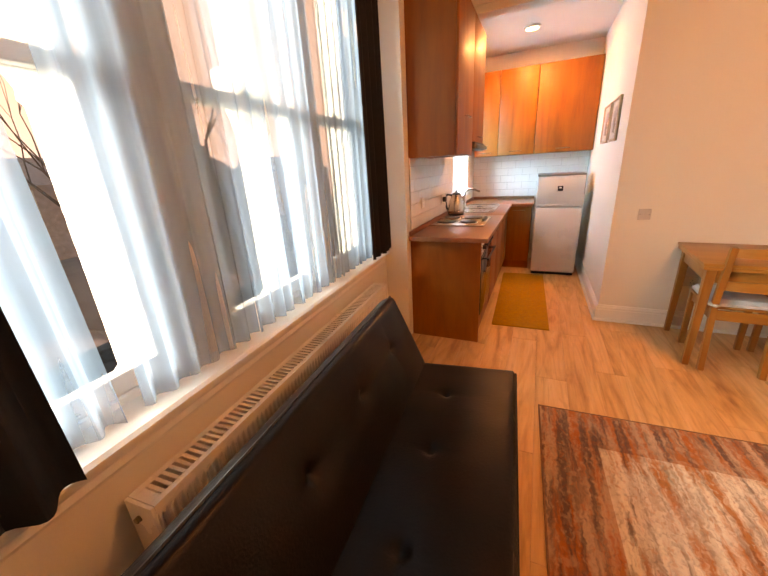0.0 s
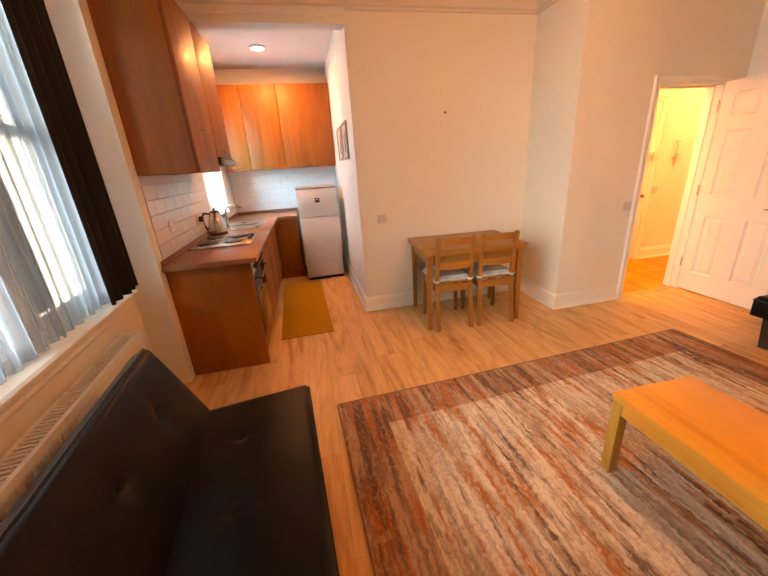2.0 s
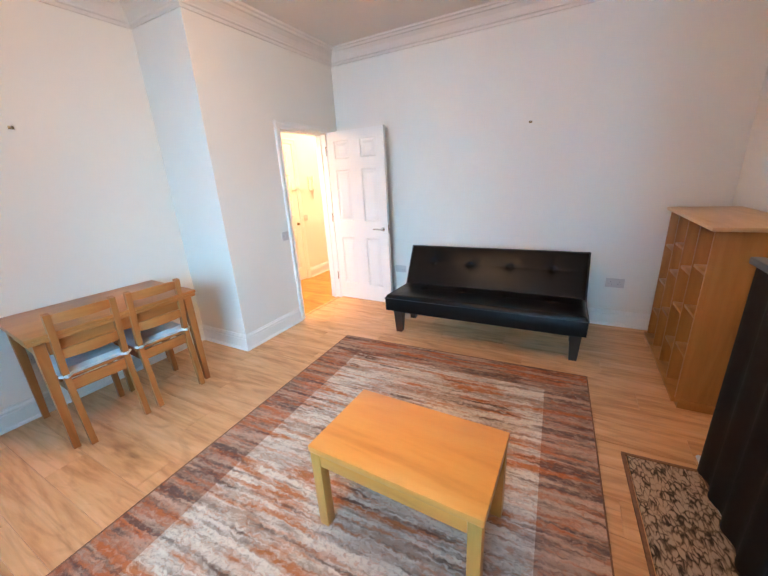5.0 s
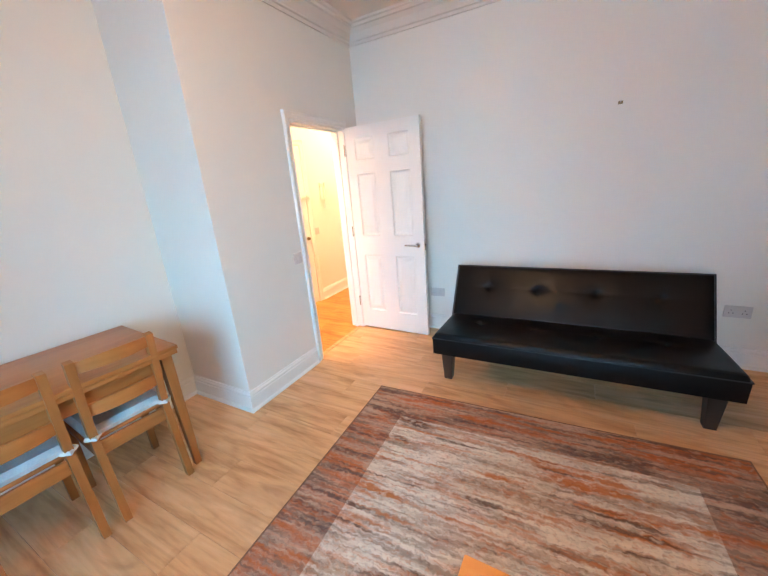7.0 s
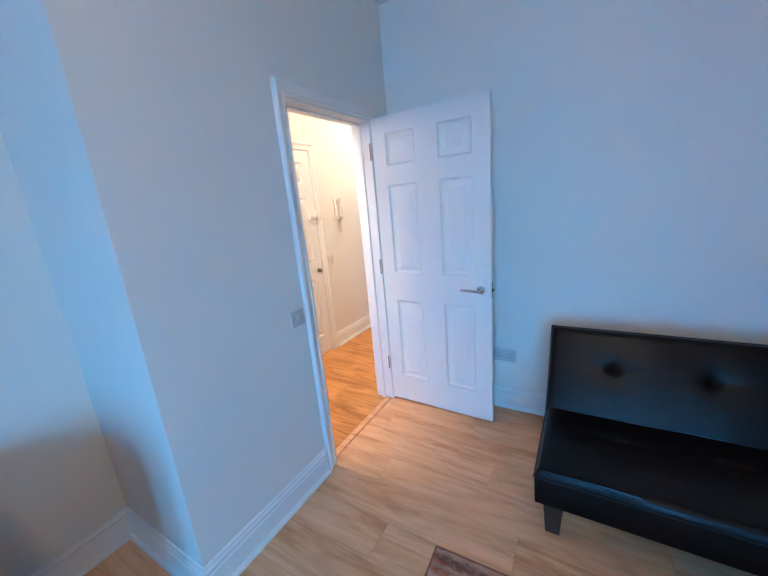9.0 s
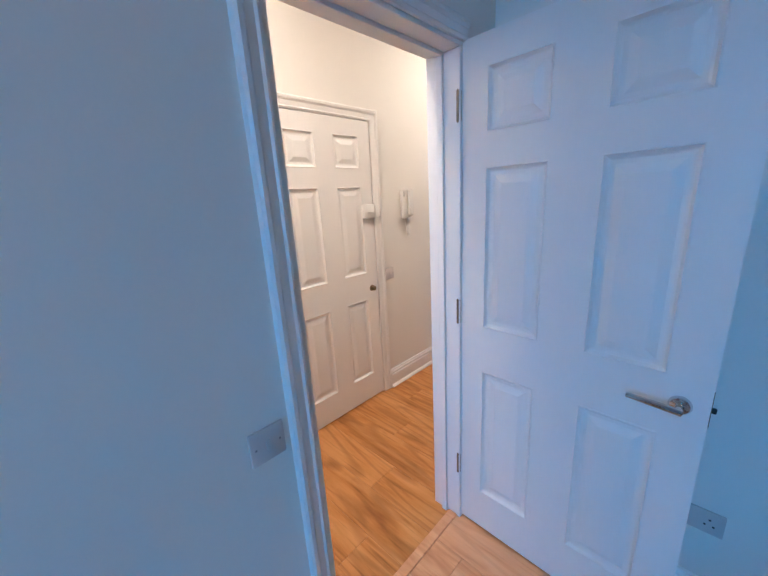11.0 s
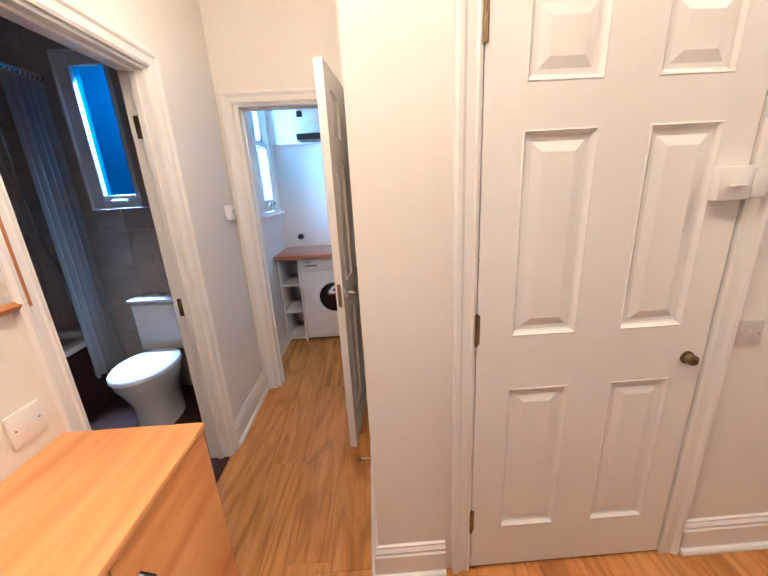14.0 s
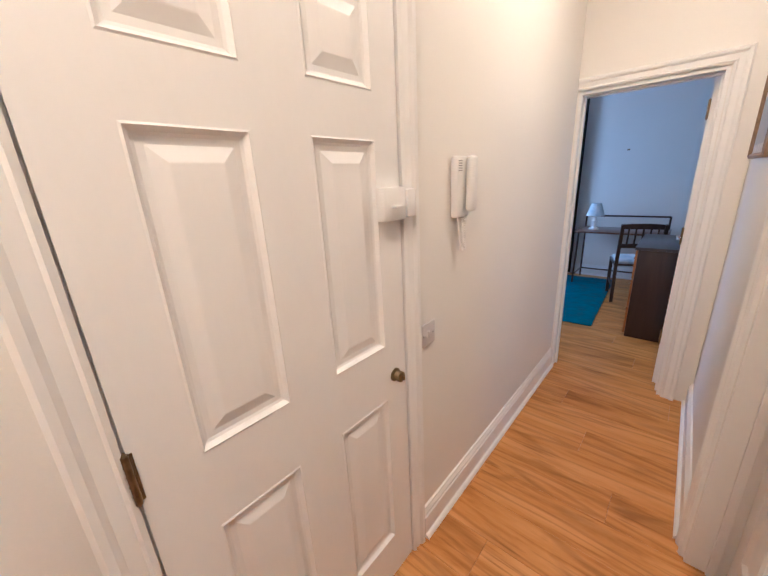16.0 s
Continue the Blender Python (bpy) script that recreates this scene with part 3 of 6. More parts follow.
structure("ceiling_living", box((XW - 0.3, -0.80, H), (XS, YD, H + 0.1)), CEIL, "plain off-white painted ceiling", "ceiling")
structure("ceiling_kitchen", box((XW, YD + 0.14, HK), (XKIT, YB, HK + 0.1)), CEIL, "plain white kitchen ceiling", "ceiling")
structure("ceiling_hall", box((2.80, 2.99, HK), (6.62, 6.58, HK + 0.1)), CEIL, "plain white hall ceiling", "ceiling")
structure("ceiling_bathroom", box((1.0, 3.70, HK - 0.1), (2.69, 5.42, HK)), CEIL, "plain white bathroom ceiling", "ceiling")
structure("ceiling_bedroom", box((6.74, 2.1, 2.78), (9.62, 5.48, 2.88)), CEIL, "plain white bedroom ceiling", "ceiling")

SK = [(0, 0), (0.034, 0), (0.033, 0.008), (0.028, 0.016), (0.019, 0.021), (0.018, 0.026), (0.018, 0.105), (0.013, 0.112), (0.016, 0.125), (0.008, 0.138), (0.008, 0.146), (0, 0.15)]


def skirting(name, pts, label="white glossy moulded skirting board"):
    """Points run with the room on the left hand."""
    structure(name, sweep(bmesh.new(), [(x, y, 0) for x, y in pts], SK, UP), TRIM, label, "skirting board")


skirting("baseboard_sofa_wall", [(XS, -0.80), (XS, YDOOR)])
skirting("baseboard_door_wall", [(3.385, YDOOR), (XBOX, YDOOR), (XBOX, YD), (XKIT, YD), (XKIT, YB)])
skirting("baseboard_chimney", [(0.85, -0.44), (2.71, -0.44), (2.71, -0.80)])
skirting("baseboard_hall_north", [(6.62, 3.90), (4.835, 3.90)])
skirting("baseboard_nib", [(3.90, 3.90), (3.645, 3.90), (3.645, 5.30)])
skirting("baseboard_passage_west", [(2.80, 5.30), (2.80, 4.675)])
skirting("baseboard_hall_south", [(5.475, 3.05), (6.62, 3.05)])
skirting("baseboard_hall_west", [(2.80, 3.765), (2.80, 2.99), (3.385, 2.99)])
skirting("baseboard_laundry", [(2.78, 6.08), (2.78, 5.42), (2.83, 5.42)])
skirting("baseboard_bedroom_far", [(9.62, 2.1), (9.62, 5.48), (6.74, 5.48)])

CO = [(0, -0.14), (0.012, -0.14), (0.016, -0.118), (0.028, -0.112), (0.030, -0.10), (0.055, -0.062), (0.085, -0.038), (0.105, -0.034), (0.112, -0.018), (0.135, -0.014), (0.14, 0), (0, 0)]
structure("cornice_living", sweep(bmesh.new(), [(XS, -0.80, H), (XS, YDOOR, H), (XBOX, YDOOR, H), (XBOX, YD, H), (XW, YD, H), (XW, -0.80, H)], CO, UP), CEIL, "moulded plaster cornice", "cornice")
CB = [(0, -0.02), (0.02, -0.02), (0.02, 0.03), (0.012, 0.035), (0, 0.04)]
structure("beam_moulding", sweep(bmesh.new(), [(XKIT, YD, 2.66), (XW, YD, 2.66)], CB, UP), TRIM, "thin plaster bead along the beam", "moulding")
CH = [(0, -0.06), (0.02, -0.06), (0.06, -0.02), (0.06, 0), (0, 0)]
structure("cornice_bedroom", sweep(bmesh.new(), [(9.62, 2.1, 2.78), (9.62, 5.48, 2.78)], CH, UP), CEIL, "plaster cove in the bedroom", "cornice")

AR = [(0, 0), (0, 0.012), (0.010, 0.018), (0.016, 0.013), (0.040, 0.016), (0.050, 0.024), (0.062, 0.026), (0.070, 0.020), (0.070, 0)]


def architrave(name, p, along, normal, w, h, left=True, right=True, wide=1.0):
    """Moulded casing round a door opening; p is its lower corner, along the way across, normal the way out of the wall."""
    p, a, n = Vector(p), Vector(along), Vector(normal)
    path = [p, p + UP * h, p + a * w + UP * h, p + a * w]
    if not left:
        path = path[1:]
    if not right:
        path = path[:-1]
    prof = [(wide * x, y) if n.cross(UP).dot(a) < 0 else (-wide * x, y) for x, y in AR]
    return structure(name, sweep(bmesh.new(), path, prof, n), TRIM, "white moulded door architrave", "architrave")


architrave("trim_living_door", (3.455, YDOOR, 0), (1, 0, 0), (0, -1, 0), 0.75, 1.98, True, False, 0.84)
architrave("trim_living_door_hall", (3.455, 2.99, 0), (1, 0, 0), (0, 1, 0), 0.75, 1.98)
architrave("trim_entry_door", (3.993, 3.90, 0), (1, 0, 0), (0, -1, 0), 0.765, 1.985)
architrave("trim_bathroom_door", (2.80, 3.835, 0), (0, 1, 0), (1, 0, 0), 0.77, 1.98)
architrave("trim_laundry_door", (2.895, 5.30, 0), (1, 0, 0), (0, -1, 0), 0.71, 1.98)
architrave("trim_bedroom_door", (6.62, 3.195, 0), (0, 1, 0), (-1, 0, 0), 0.70, 1.955, True, False)
architrave("trim_hall_side_door", (4.655, 3.05, 0), (1, 0, 0), (0, 1, 0), 0.75, 1.98)


def lining(name, lo, hi, along):
    """Three boards that line an opening through a wall, with a stop bead."""
    t = 0.018
    bm = bmesh.new()
    o = 1 - along
    for a0, a1, z0, z1 in ((lo[along], lo[along] + t, 0, hi[2] - t), (hi[along] - t, hi[along], 0, hi[2] - t), (lo[along], hi[along], hi[2] - t, hi[2])):
        p, q = [0, 0, z0], [0, 0, z1]
        p[along], q[along], p[o], q[o] = a0, a1, lo[o], hi[o]
        bx(bm, p, q, 0.002, 1)
        mid = (lo[o] + hi[o]) / 2
        p, q = list(p), list(q)
        p[o], q[o] = mid - 0.005, mid + 0.022
        g = 0.012
        if z0 > 1:
            p[2] -= g
            p[along] += t + g
            q[along] -= t + g
        elif a0 == lo[along]:
            p[along] += t
            q[along] += g
        else:
            p[along] -= g
            q[along] -= t
        bx(bm, p, q, 0.002, 1)
    return structure(name, bm, TRIM, "white painted door lining", "door frame")


lining("door_frame_living", (3.46, YDOOR + 0.001, 0), (4.20, 2.989, 1.985), 0)
lining("door_frame_bathroom", (2.691, 3.84, 0), (2.799, 4.60, 1.985), 1)
lining("door_frame_laundry", (2.905, 5.301, 0), (3.595, 5.419, 1.985), 0)
lining("door_frame_bedroom", (6.621, 3.20, 0), (6.739, 3.89, 1.95), 1)
lining("door_frame_hall_side", (4.66, 2.881, 0), (5.40, 3.049, 1.985), 0)


# ---- doors ----
def panel_bm(w, h, dep):
    """A raised and fielded door panel that fills a w by h opening, face towards -y."""
    bm = bmesh.new()
    rings = []
    for i, d in ((0.0, 0.0), (0.004, -0.002), (0.012, dep * 0.75), (0.018, dep), (0.030, dep), (0.055, dep * 0.25), (0.058, dep * 0.2)):
        rings.append([bm.verts.new(v) for v in ((i, d, i), (w - i, d, i), (w - i, d, h - i), (i, d, h - i))])
    for a, b in zip(rings, rings[1:]):
        for j in range(4):
            bm.faces.new((a[j], a[(j + 1) % 4], b[(j + 1) % 4], b[j]))
    bm.faces.new(rings[-1])
    bmesh.ops.recalc_face_normals(bm, faces=bm.faces[:])
    return bm


def hinge_bm():
    bm = cyl(bmesh.new(), (0, 0, -0.05), (0, 0, 0.05), 0.006, n=10)
    for z in (-0.03, -0.01, 0.01, 0.03):
        cyl(bm, (0, 0, z - 0.0012), (0, 0, z + 0.0012), 0.0068, n=10)
    cyl(bm, (0, 0, 0.05), (0, 0, 0.056), 0.0045, 0.002, n=10)
    cyl(bm, (0, 0, -0.056), (0, 0, -0.05), 0.002, 0.0045, n=10)
    bx(bm, (-0.011, 0.002, -0.048), (0.011, 0.0045, 0.048))
    return bm


def six_panel_door(name, label, w, m, h=1.975, sides=(1, 1), hinge_side=-1, hinge_z=(0.30, 1.03, 1.78), category="door"):
    """A door leaf: x runs from the hinge, y through its thickness; its two faces are y = 0 and y = 0.038."""
    d = thing(name, label, category, m=m)
    t = 0.038
    rows = [(0.20, 0.795), (0.98, 1.57), (1.68, 1.88)]
    k = w / 0.742
    cols = [(0.106 * k, 0.308 * k), (0.446 * k, 0.648 * k)]
    zs, xs = [0.0] + [v for r in rows for v in r] + [h], [0.0] + [v for c in cols for v in c] + [w]
    bm = bmesh.new()
    for i in range(0, 6, 2):
        bx(bm, (xs[i], 0, 0.008), (xs[i + 1], t, h))
    for i in range(0, 8, 2):
        for c in cols:
            bx(bm, (c[0], 0, max(0.008, zs[i])), (c[1], t, zs[i + 1]))
    for c in cols:
        for r in rows:
            bx(bm, (c[0], t / 2 - 0.006, r[0]), (c[1], t / 2 + 0.006, r[1]))
    part("leaf", bm, DOORW, d, smooth=False)
    for c in cols:
        for r in rows:
            if sides[0]:
                part("panel", panel_bm(c[1] - c[0], r[1] - r[0], 0.011), DOORW, d, smooth=False, m=Matrix.Translation((c[0], 0, r[0])))
            if sides[1]:
                part("panel", panel_bm(c[1] - c[0], r[1] - r[0], 0.011), DOORW, d, smooth=False, m=Matrix.Translation((c[1], t, r[0])) @ Matrix.Rotation(math.pi, 4, "Z"))
    hy = -0.004 if hinge_side < 0 else t + 0.004
    for z in hinge_z:
        part("hinge", hinge_bm(), BRASS, d, "worn brass butt hinge", m=Matrix.Translation((0.006 if name == "door_1" else -0.003, hy - (0.008 if name == "door_1" else 0), z)) @ (Matrix.Identity(4) if hinge_side < 0 else Matrix.Rotation(math.pi, 4, "Z")))
    return d


def lever(d, x, z, face, out, way):
    """Lever handle on a round rose; out is -1 or 1 through the leaf, way the direction that the lever points."""
    hd = part("door_handle", lathe([(0.026, 0), (0.026, 0.004), (0.022, 0.010), (0.010, 0.012), (0.010, 0.045), (0.001, 0.046)], 28, Matrix.Translation((x, face, z)) @ Matrix.Rotation(math.pi / 2 * (1 if out < 0 else -1), 4, "X")), CHROME, d, "chrome lever handle on a round rose")
    y = face + out * 0.045
    part("lever", tube(bmesh.new(), [(x - way * 0.008, y, z), (x + way * 0.03, y, z + 0.002), (x + way * 0.08, y - out * 0.002, z + 0.004), (x + way * 0.115, y - out * 0.008, z + 0.002)], [0.010, 0.0095, 0.0085, 0.007], 12), CHROME, hd)
    return hd


# living room door, open against the sofa wall
ld = six_panel_door("door_1", "white six-panel door standing open into the living room", 0.765, Matrix.Translation((4.197, 2.862, 0.008)) @ Matrix.Rotation(radians(-91.5), 4, "Z"), hinge_side=-1)
lever(ld, 0.705, 0.90, 0.0, -1, -1)
lever(ld, 0.705, 0.90, 0.038, 1, -1)
part("latch_plate", box((0.7655, 0.010, 0.85), (0.767, 0.028, 0.95)), BRASS, ld, "brass latch plate")
part("latch_bolt", box((0.766, 0.013, 0.893), (0.777, 0.025, 0.907), 0.003), BLACKP, ld)
# flat entrance door, closed
ed = six_panel_door("door_2", "closed white six-panel entrance door with brass hinges", 0.747, Matrix.Translation((3.998, 3.890, 0.006)), sides=(1, 0), hinge_z=(0.24, 1.01, 1.82))
kn = part("door_knob", lathe([(0.022, 0), (0.022, 0.004), (0.014, 0.006), (0.012, 0.016), (0.018, 0.020), (0.017, 0.028), (0.002, 0.030)], 28, Matrix.Translation((0.692, 0, 0.866)) @ Matrix.Rotation(math.pi / 2, 4, "X")), BRASS, ed, "small round bronze thumb turn")
part("thumb_turn", box((0.689, -0.040, 0.858), (0.695, -0.028, 0.874), 0.002), BRASS, kn)
lk = part("rim_lock", box((0.642, -0.032, 1.362), (0.738, 0, 1.452), 0.006), WHITEP, ed, "white painted rim latch box")
part("lock_knob", box((0.672, -0.052, 1.398), (0.712, -0.030, 1.404), 0.005), WHITEP, lk)
part("lock_keep", box((0.742, -0.034, 1.366), (0.780, -0.012, 1.444), 0.005), WHITEP, lk)
# laundry door, open along the passage wall
la = six_panel_door("door_3", "white six-panel laundry door standing open in the passage", 0.70, Matrix.Translation((3.582, 5.275, 0.008)) @ Matrix.Rotation(radians(-97.0), 4, "Z"), hinge_side=1, hinge_z=(0.32, 0.98, 1.72))
lever(la, 0.645, 0.93, 0.0, -1, -1)
lever(la, 0.645, 0.93, 0.038, 1, -1)
part("latch_plate", box((0.7005, 0.010, 0.87), (0.702, 0.028, 0.99)), BRASS, la, "brass latch plate")
# bedroom door, open into the bedroom
bd = six_panel_door("door_4", "white six-panel bedroom door standing open", 0.68, Matrix.Translation((6.752, 3.214, 0.008)) @ Matrix.Rotation(radians(-1.5), 4, "Z"), h=1.93, hinge_side=1, hinge_z=(0.36, 1.05, 1.76))
lever(bd, 0.625, 0.95, 0.038, 1, -1)
# door of the next room, closed
six_panel_door("door_5", "closed white six-panel door off the hall", 0.70, Matrix.Translation((4.68, 2.895, 0.006)), sides=(0, 1), hinge_side=-1)
structure("threshold_living", box((3.475, 2.862, 0.0), (4.185, 2.905, 0.009), 0.003), FLOORW, "wooden threshold strip", "threshold")
structure("threshold_bathroom", box((2.69, 3.855, 0.0), (2.80, 4.585, 0.010), 0.003), DARKVINYL, "dark threshold strip", "threshold")
for z in (0.93, 1.75):
    tagged(part("hinge", box((2.715, 4.576, z - 0.045), (2.750, 4.583, z + 0.045), 0.002), BRASS), "brass hinge plate on the bathroom door frame", "hinge", "bathroom door hinges")

# ---- windows ----
FX = -0.93        # plane of the sash frames


def sash_window(name, y0, y1, z0, z1, zm, x=FX, glass=None):
    """A sliding sash pair with a meeting rail at zm."""
    w = thing(name, "white painted timber sash window", "window")
    w["kind"] = "structure"
    fr = bmesh.new()
    s = 0.05
    bx(fr, (x - 0.05, y0, z0), (x + 0.05, y0 + s, z1), 0.004)
    bx(fr, (x - 0.05, y1 - s, z0), (x + 0.05, y1, z1), 0.004)
    bx(fr, (x - 0.05, y0 + s, z1 - s), (x + 0.05, y1 - s, z1), 0.004)
    bx(fr, (x - 0.07, y0 + s, z0), (x + 0.05, y1 - s, z0 + 0.035), 0.004)
    part("window_frame", fr, TRIM, w, smooth=False)
    for nm, a, b, xs in (("lower_sash", z0 + 0.035, zm + 0.03, x + 0.018), ("upper_sash", zm - 0.02, z1 - s, x - 0.022)):
        bm = bmesh.new()
        t = 0.042
        bot = 0.065 if nm[0] == "l" else 0.042
        bx(bm, (xs - 0.019, y0 + s, a), (xs + 0.019, y0 + s + t, b), 0.004)
        bx(bm, (xs - 0.019, y1 - s - t, a), (xs + 0.019, y1 - s, b), 0.004)
        bx(bm, (xs - 0.019, y0 + s + t, a), (xs + 0.019, y1 - s - t, a + bot), 0.004)
        bx(bm, (xs - 0.019, y0 + s + t, b - 0.045), (xs + 0.019, y1 - s - t, b), 0.004)
        sa = part(nm, bm, TRIM, w, smooth=False)
        g = part("pane", box((xs - 0.003, y0 + s + t - 0.005, a + bot - 0.005), (xs + 0.003, y1 - s - t + 0.005, b - 0.04)), glass or GLASS, sa, smooth=False)
        g.visible_shadow = name == "window_4"
        if nm[0] == "l":
            part("sash_lift", box((xs + 0.019, (y0 + y1) / 2 - 0.04, a + 0.015), (xs + 0.035, (y0 + y1) / 2 + 0.04, a + 0.03), 0.004), CHROME, sa)
    part("sash_catch", box((x + 0.02, (y0 + y1) / 2 - 0.025, zm + 0.03), (x + 0.045, (y0 + y1) / 2 + 0.025, zm + 0.05), 0.006), BRASS, w)
    return w


WINS = ((-0.01, 0.757), (0.94, 1.712), (1.83, 2.46))
for i, (a, b) in enumerate(WINS):
    sash_window("window_%d" % (i + 1), a, b, 0.79, 2.60, 1.725)
for i, (a, b) in enumerate(((0.758, 0.939), (1.713, 1.829))):
    structure("trim_mullion_%d" % (i + 1), box((FX - 0.10, a, 0.78), (FX + 0.07, b, 2.615), 0.006), TRIM, "white painted window mullion", "window mullion")
structure("window_sill", sweep(bmesh.new(), [(0, -0.0, 0.775), (0, 2.55, 0.775)], [(-(XW + 0.045), 0.0), (-(XW + 0.06), 0.010), (-(XW + 0.06), 0.018), (-(XW + 0.045), 0.026), (1.08, 0.026), (1.08, 0.0)], UP), TRIM, "wide white painted window board", "window sill")
structure("window_apron", sweep(bmesh.new(), [(XW, 2.55, 0.70), (XW, 0.0, 0.70)], [(0, 0), (0.010, 0.0), (0.016, 0.012), (0.010, 0.03), (0.022, 0.045), (0.030, 0.074), (0, 0.074)], UP), TRIM, "moulding under the window board", "moulding")
# stone columns outside, between the windows
for y in (1.86, 0.87):
    c = thing("stone_column", "pale stone column with a carved capital outside the window", "column", "window columns", m=Matrix.Translation((-1.34, y, 0.60)))
    part("shaft", lathe([(0.11, 0), (0.11, 0.06), (0.085, 0.09), (0.085, 1.10)], 20), STONEW, c)
    part("capital", lathe([(0.085, 1.10), (0.10, 1.12), (0.095, 1.15), (0.12, 1.22), (0.15, 1.27), (0.15, 1.32), (0.16, 1.33), (0.16, 1.40)], 20), STONEW, c)
    part("pier", box((-0.07, -0.075, 1.40), (0.07, 0.075, 2.1), 0.01), STONEW, c)
structure("outer_sill", box((-1.55, -0.1, 0.52), (-1.14, 2.65, 0.60), 0.01), STONEW, "stone sill outside the window", "sill")

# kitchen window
kw = sash_window("window_4", 4.26, 5.18, 1.02, 2.28, 1.55, -0.98, DAYGLASS)
structure("window_sill_kitchen", box((-1.02, 4.245, 1.002), (-0.655, 5.195, 1.018), 0.004), TRIM, "white kitchen window board", "window sill")
# laundry and bathroom windows
sash_window("window_5", 5.995, 6.495, 1.29, 2.345, 1.86, 2.732, DEEPGLASS)
structure("window_sill_laundry", box((2.66, 5.86, 1.246), (2.835, 6.53, 1.268), 0.006), TRIM, "white laundry window board", "window sill")
bw = thing("window_6", "small white bathroom window with daylight-tinted frosted glass", "window")
bw["kind"] = "structure"
bm = bmesh.new()
for lo, hi in (((1.805, 5.435, 1.405), (1.885, 5.52, 2.345)), ((2.095, 5.435, 1.405), (2.135, 5.52, 2.345)), ((1.885, 5.435, 1.405), (2.095, 5.52, 1.49)), ((1.885, 5.435, 2.27), (2.095, 5.52, 2.345))):
    bx(bm, lo, hi, 0.005)
part("window_frame", bm, TRIM, bw, smooth=False)
g = part("pane", box((1.88, 5.478, 1.485), (2.10, 5.484, 2.275)), FROST, bw, smooth=False)
g.visible_shadow = False
part("window_handle", tube(bmesh.new(), [(1.95, 5.43, 1.45), (1.95, 5.41, 1.452), (1.99, 5.405, 1.455), (2.05, 5.41, 1.45)], 0.007), WHITEP, bw)

# unseen box added behind the entrance door to stop sky light leaking in
structure("wall_landing", box((3.8, 4.16, -0.1), (5.0, 4.26, 2.9)), WALL, "unseen box that stops light behind the entrance door", "wall")

# ---- living room ----
def soft_slab(w, d, t, buttons=(), r=0.03, nx=120, ny=44, dip=0.015, crown=0.012):
    """An upholstered slab, centred, top at t: rounded edges, pulled-in buttons and slack creases."""
    bm = bmesh.new()
    grid = []
    for j in range(ny + 1):
        row = []
        for i in range(nx + 1):
            u, v = i / nx, j / ny
            x, y = (u - 0.5) * w, (v - 0.5) * d
            e = min(w / 2 - abs(x), d / 2 - abs(y))
            z = t - r * (1 - math.sqrt(max(0, 1 - (1 - min(e, r) / r) ** 2)))
            z += crown * math.sin(math.pi * u) ** 0.5 * math.sin(math.pi * v) ** 0.5
            for bxp, byp in buttons:
                q = math.hypot(x - bxp, y - byp)
                z -= dip * math.exp(-(q / 0.022) ** 2) + dip * 0.35 * math.exp(-(q / 0.075) ** 2)
                z -= 0.006 * math.exp(-abs(y - byp) / 0.012) * math.exp(-abs(x - bxp) / 0.09)
                z -= 0.005 * math.exp(-abs(x - bxp) / 0.010) * math.exp(-abs(y - byp) / 0.06)
            z += 0.003 * noise.noise(Vector((x * 7, y * 7, t * 9))) * min(1, e / 0.05)
            row.append(bm.verts.new((x, y, z)))
        grid.append(row)
    for j in range(ny):
        for i in range(nx):
            bm.faces.new((grid[j][i], grid[j][i + 1], grid[j + 1][i + 1], grid[j + 1][i]))
    rim = grid[0] + [g[-1] for g in grid[1:]] + grid[-1][-2::-1] + [g[0] for g in grid[-2:0:-1]]
    low = [bm.verts.new((q.co.x * (1 - 0.008 / w), q.co.y * (1 - 0.008 / d), 0)) for q in rim]
    k = len(rim)
    for i in range(k):
        bm.faces.new((rim[(i + 1) % k], rim[i], low[i], low[(i + 1) % k]))
    bm.faces.new(low)
    bmesh.ops.recalc_face_normals(bm, faces=bm.faces[:])
    return bm


def rect_pts(w, d, z):
    return [(-w / 2, -d / 2, z), (w / 2, -d / 2, z), (w / 2, d / 2, z), (-w / 2, d / 2, z)]


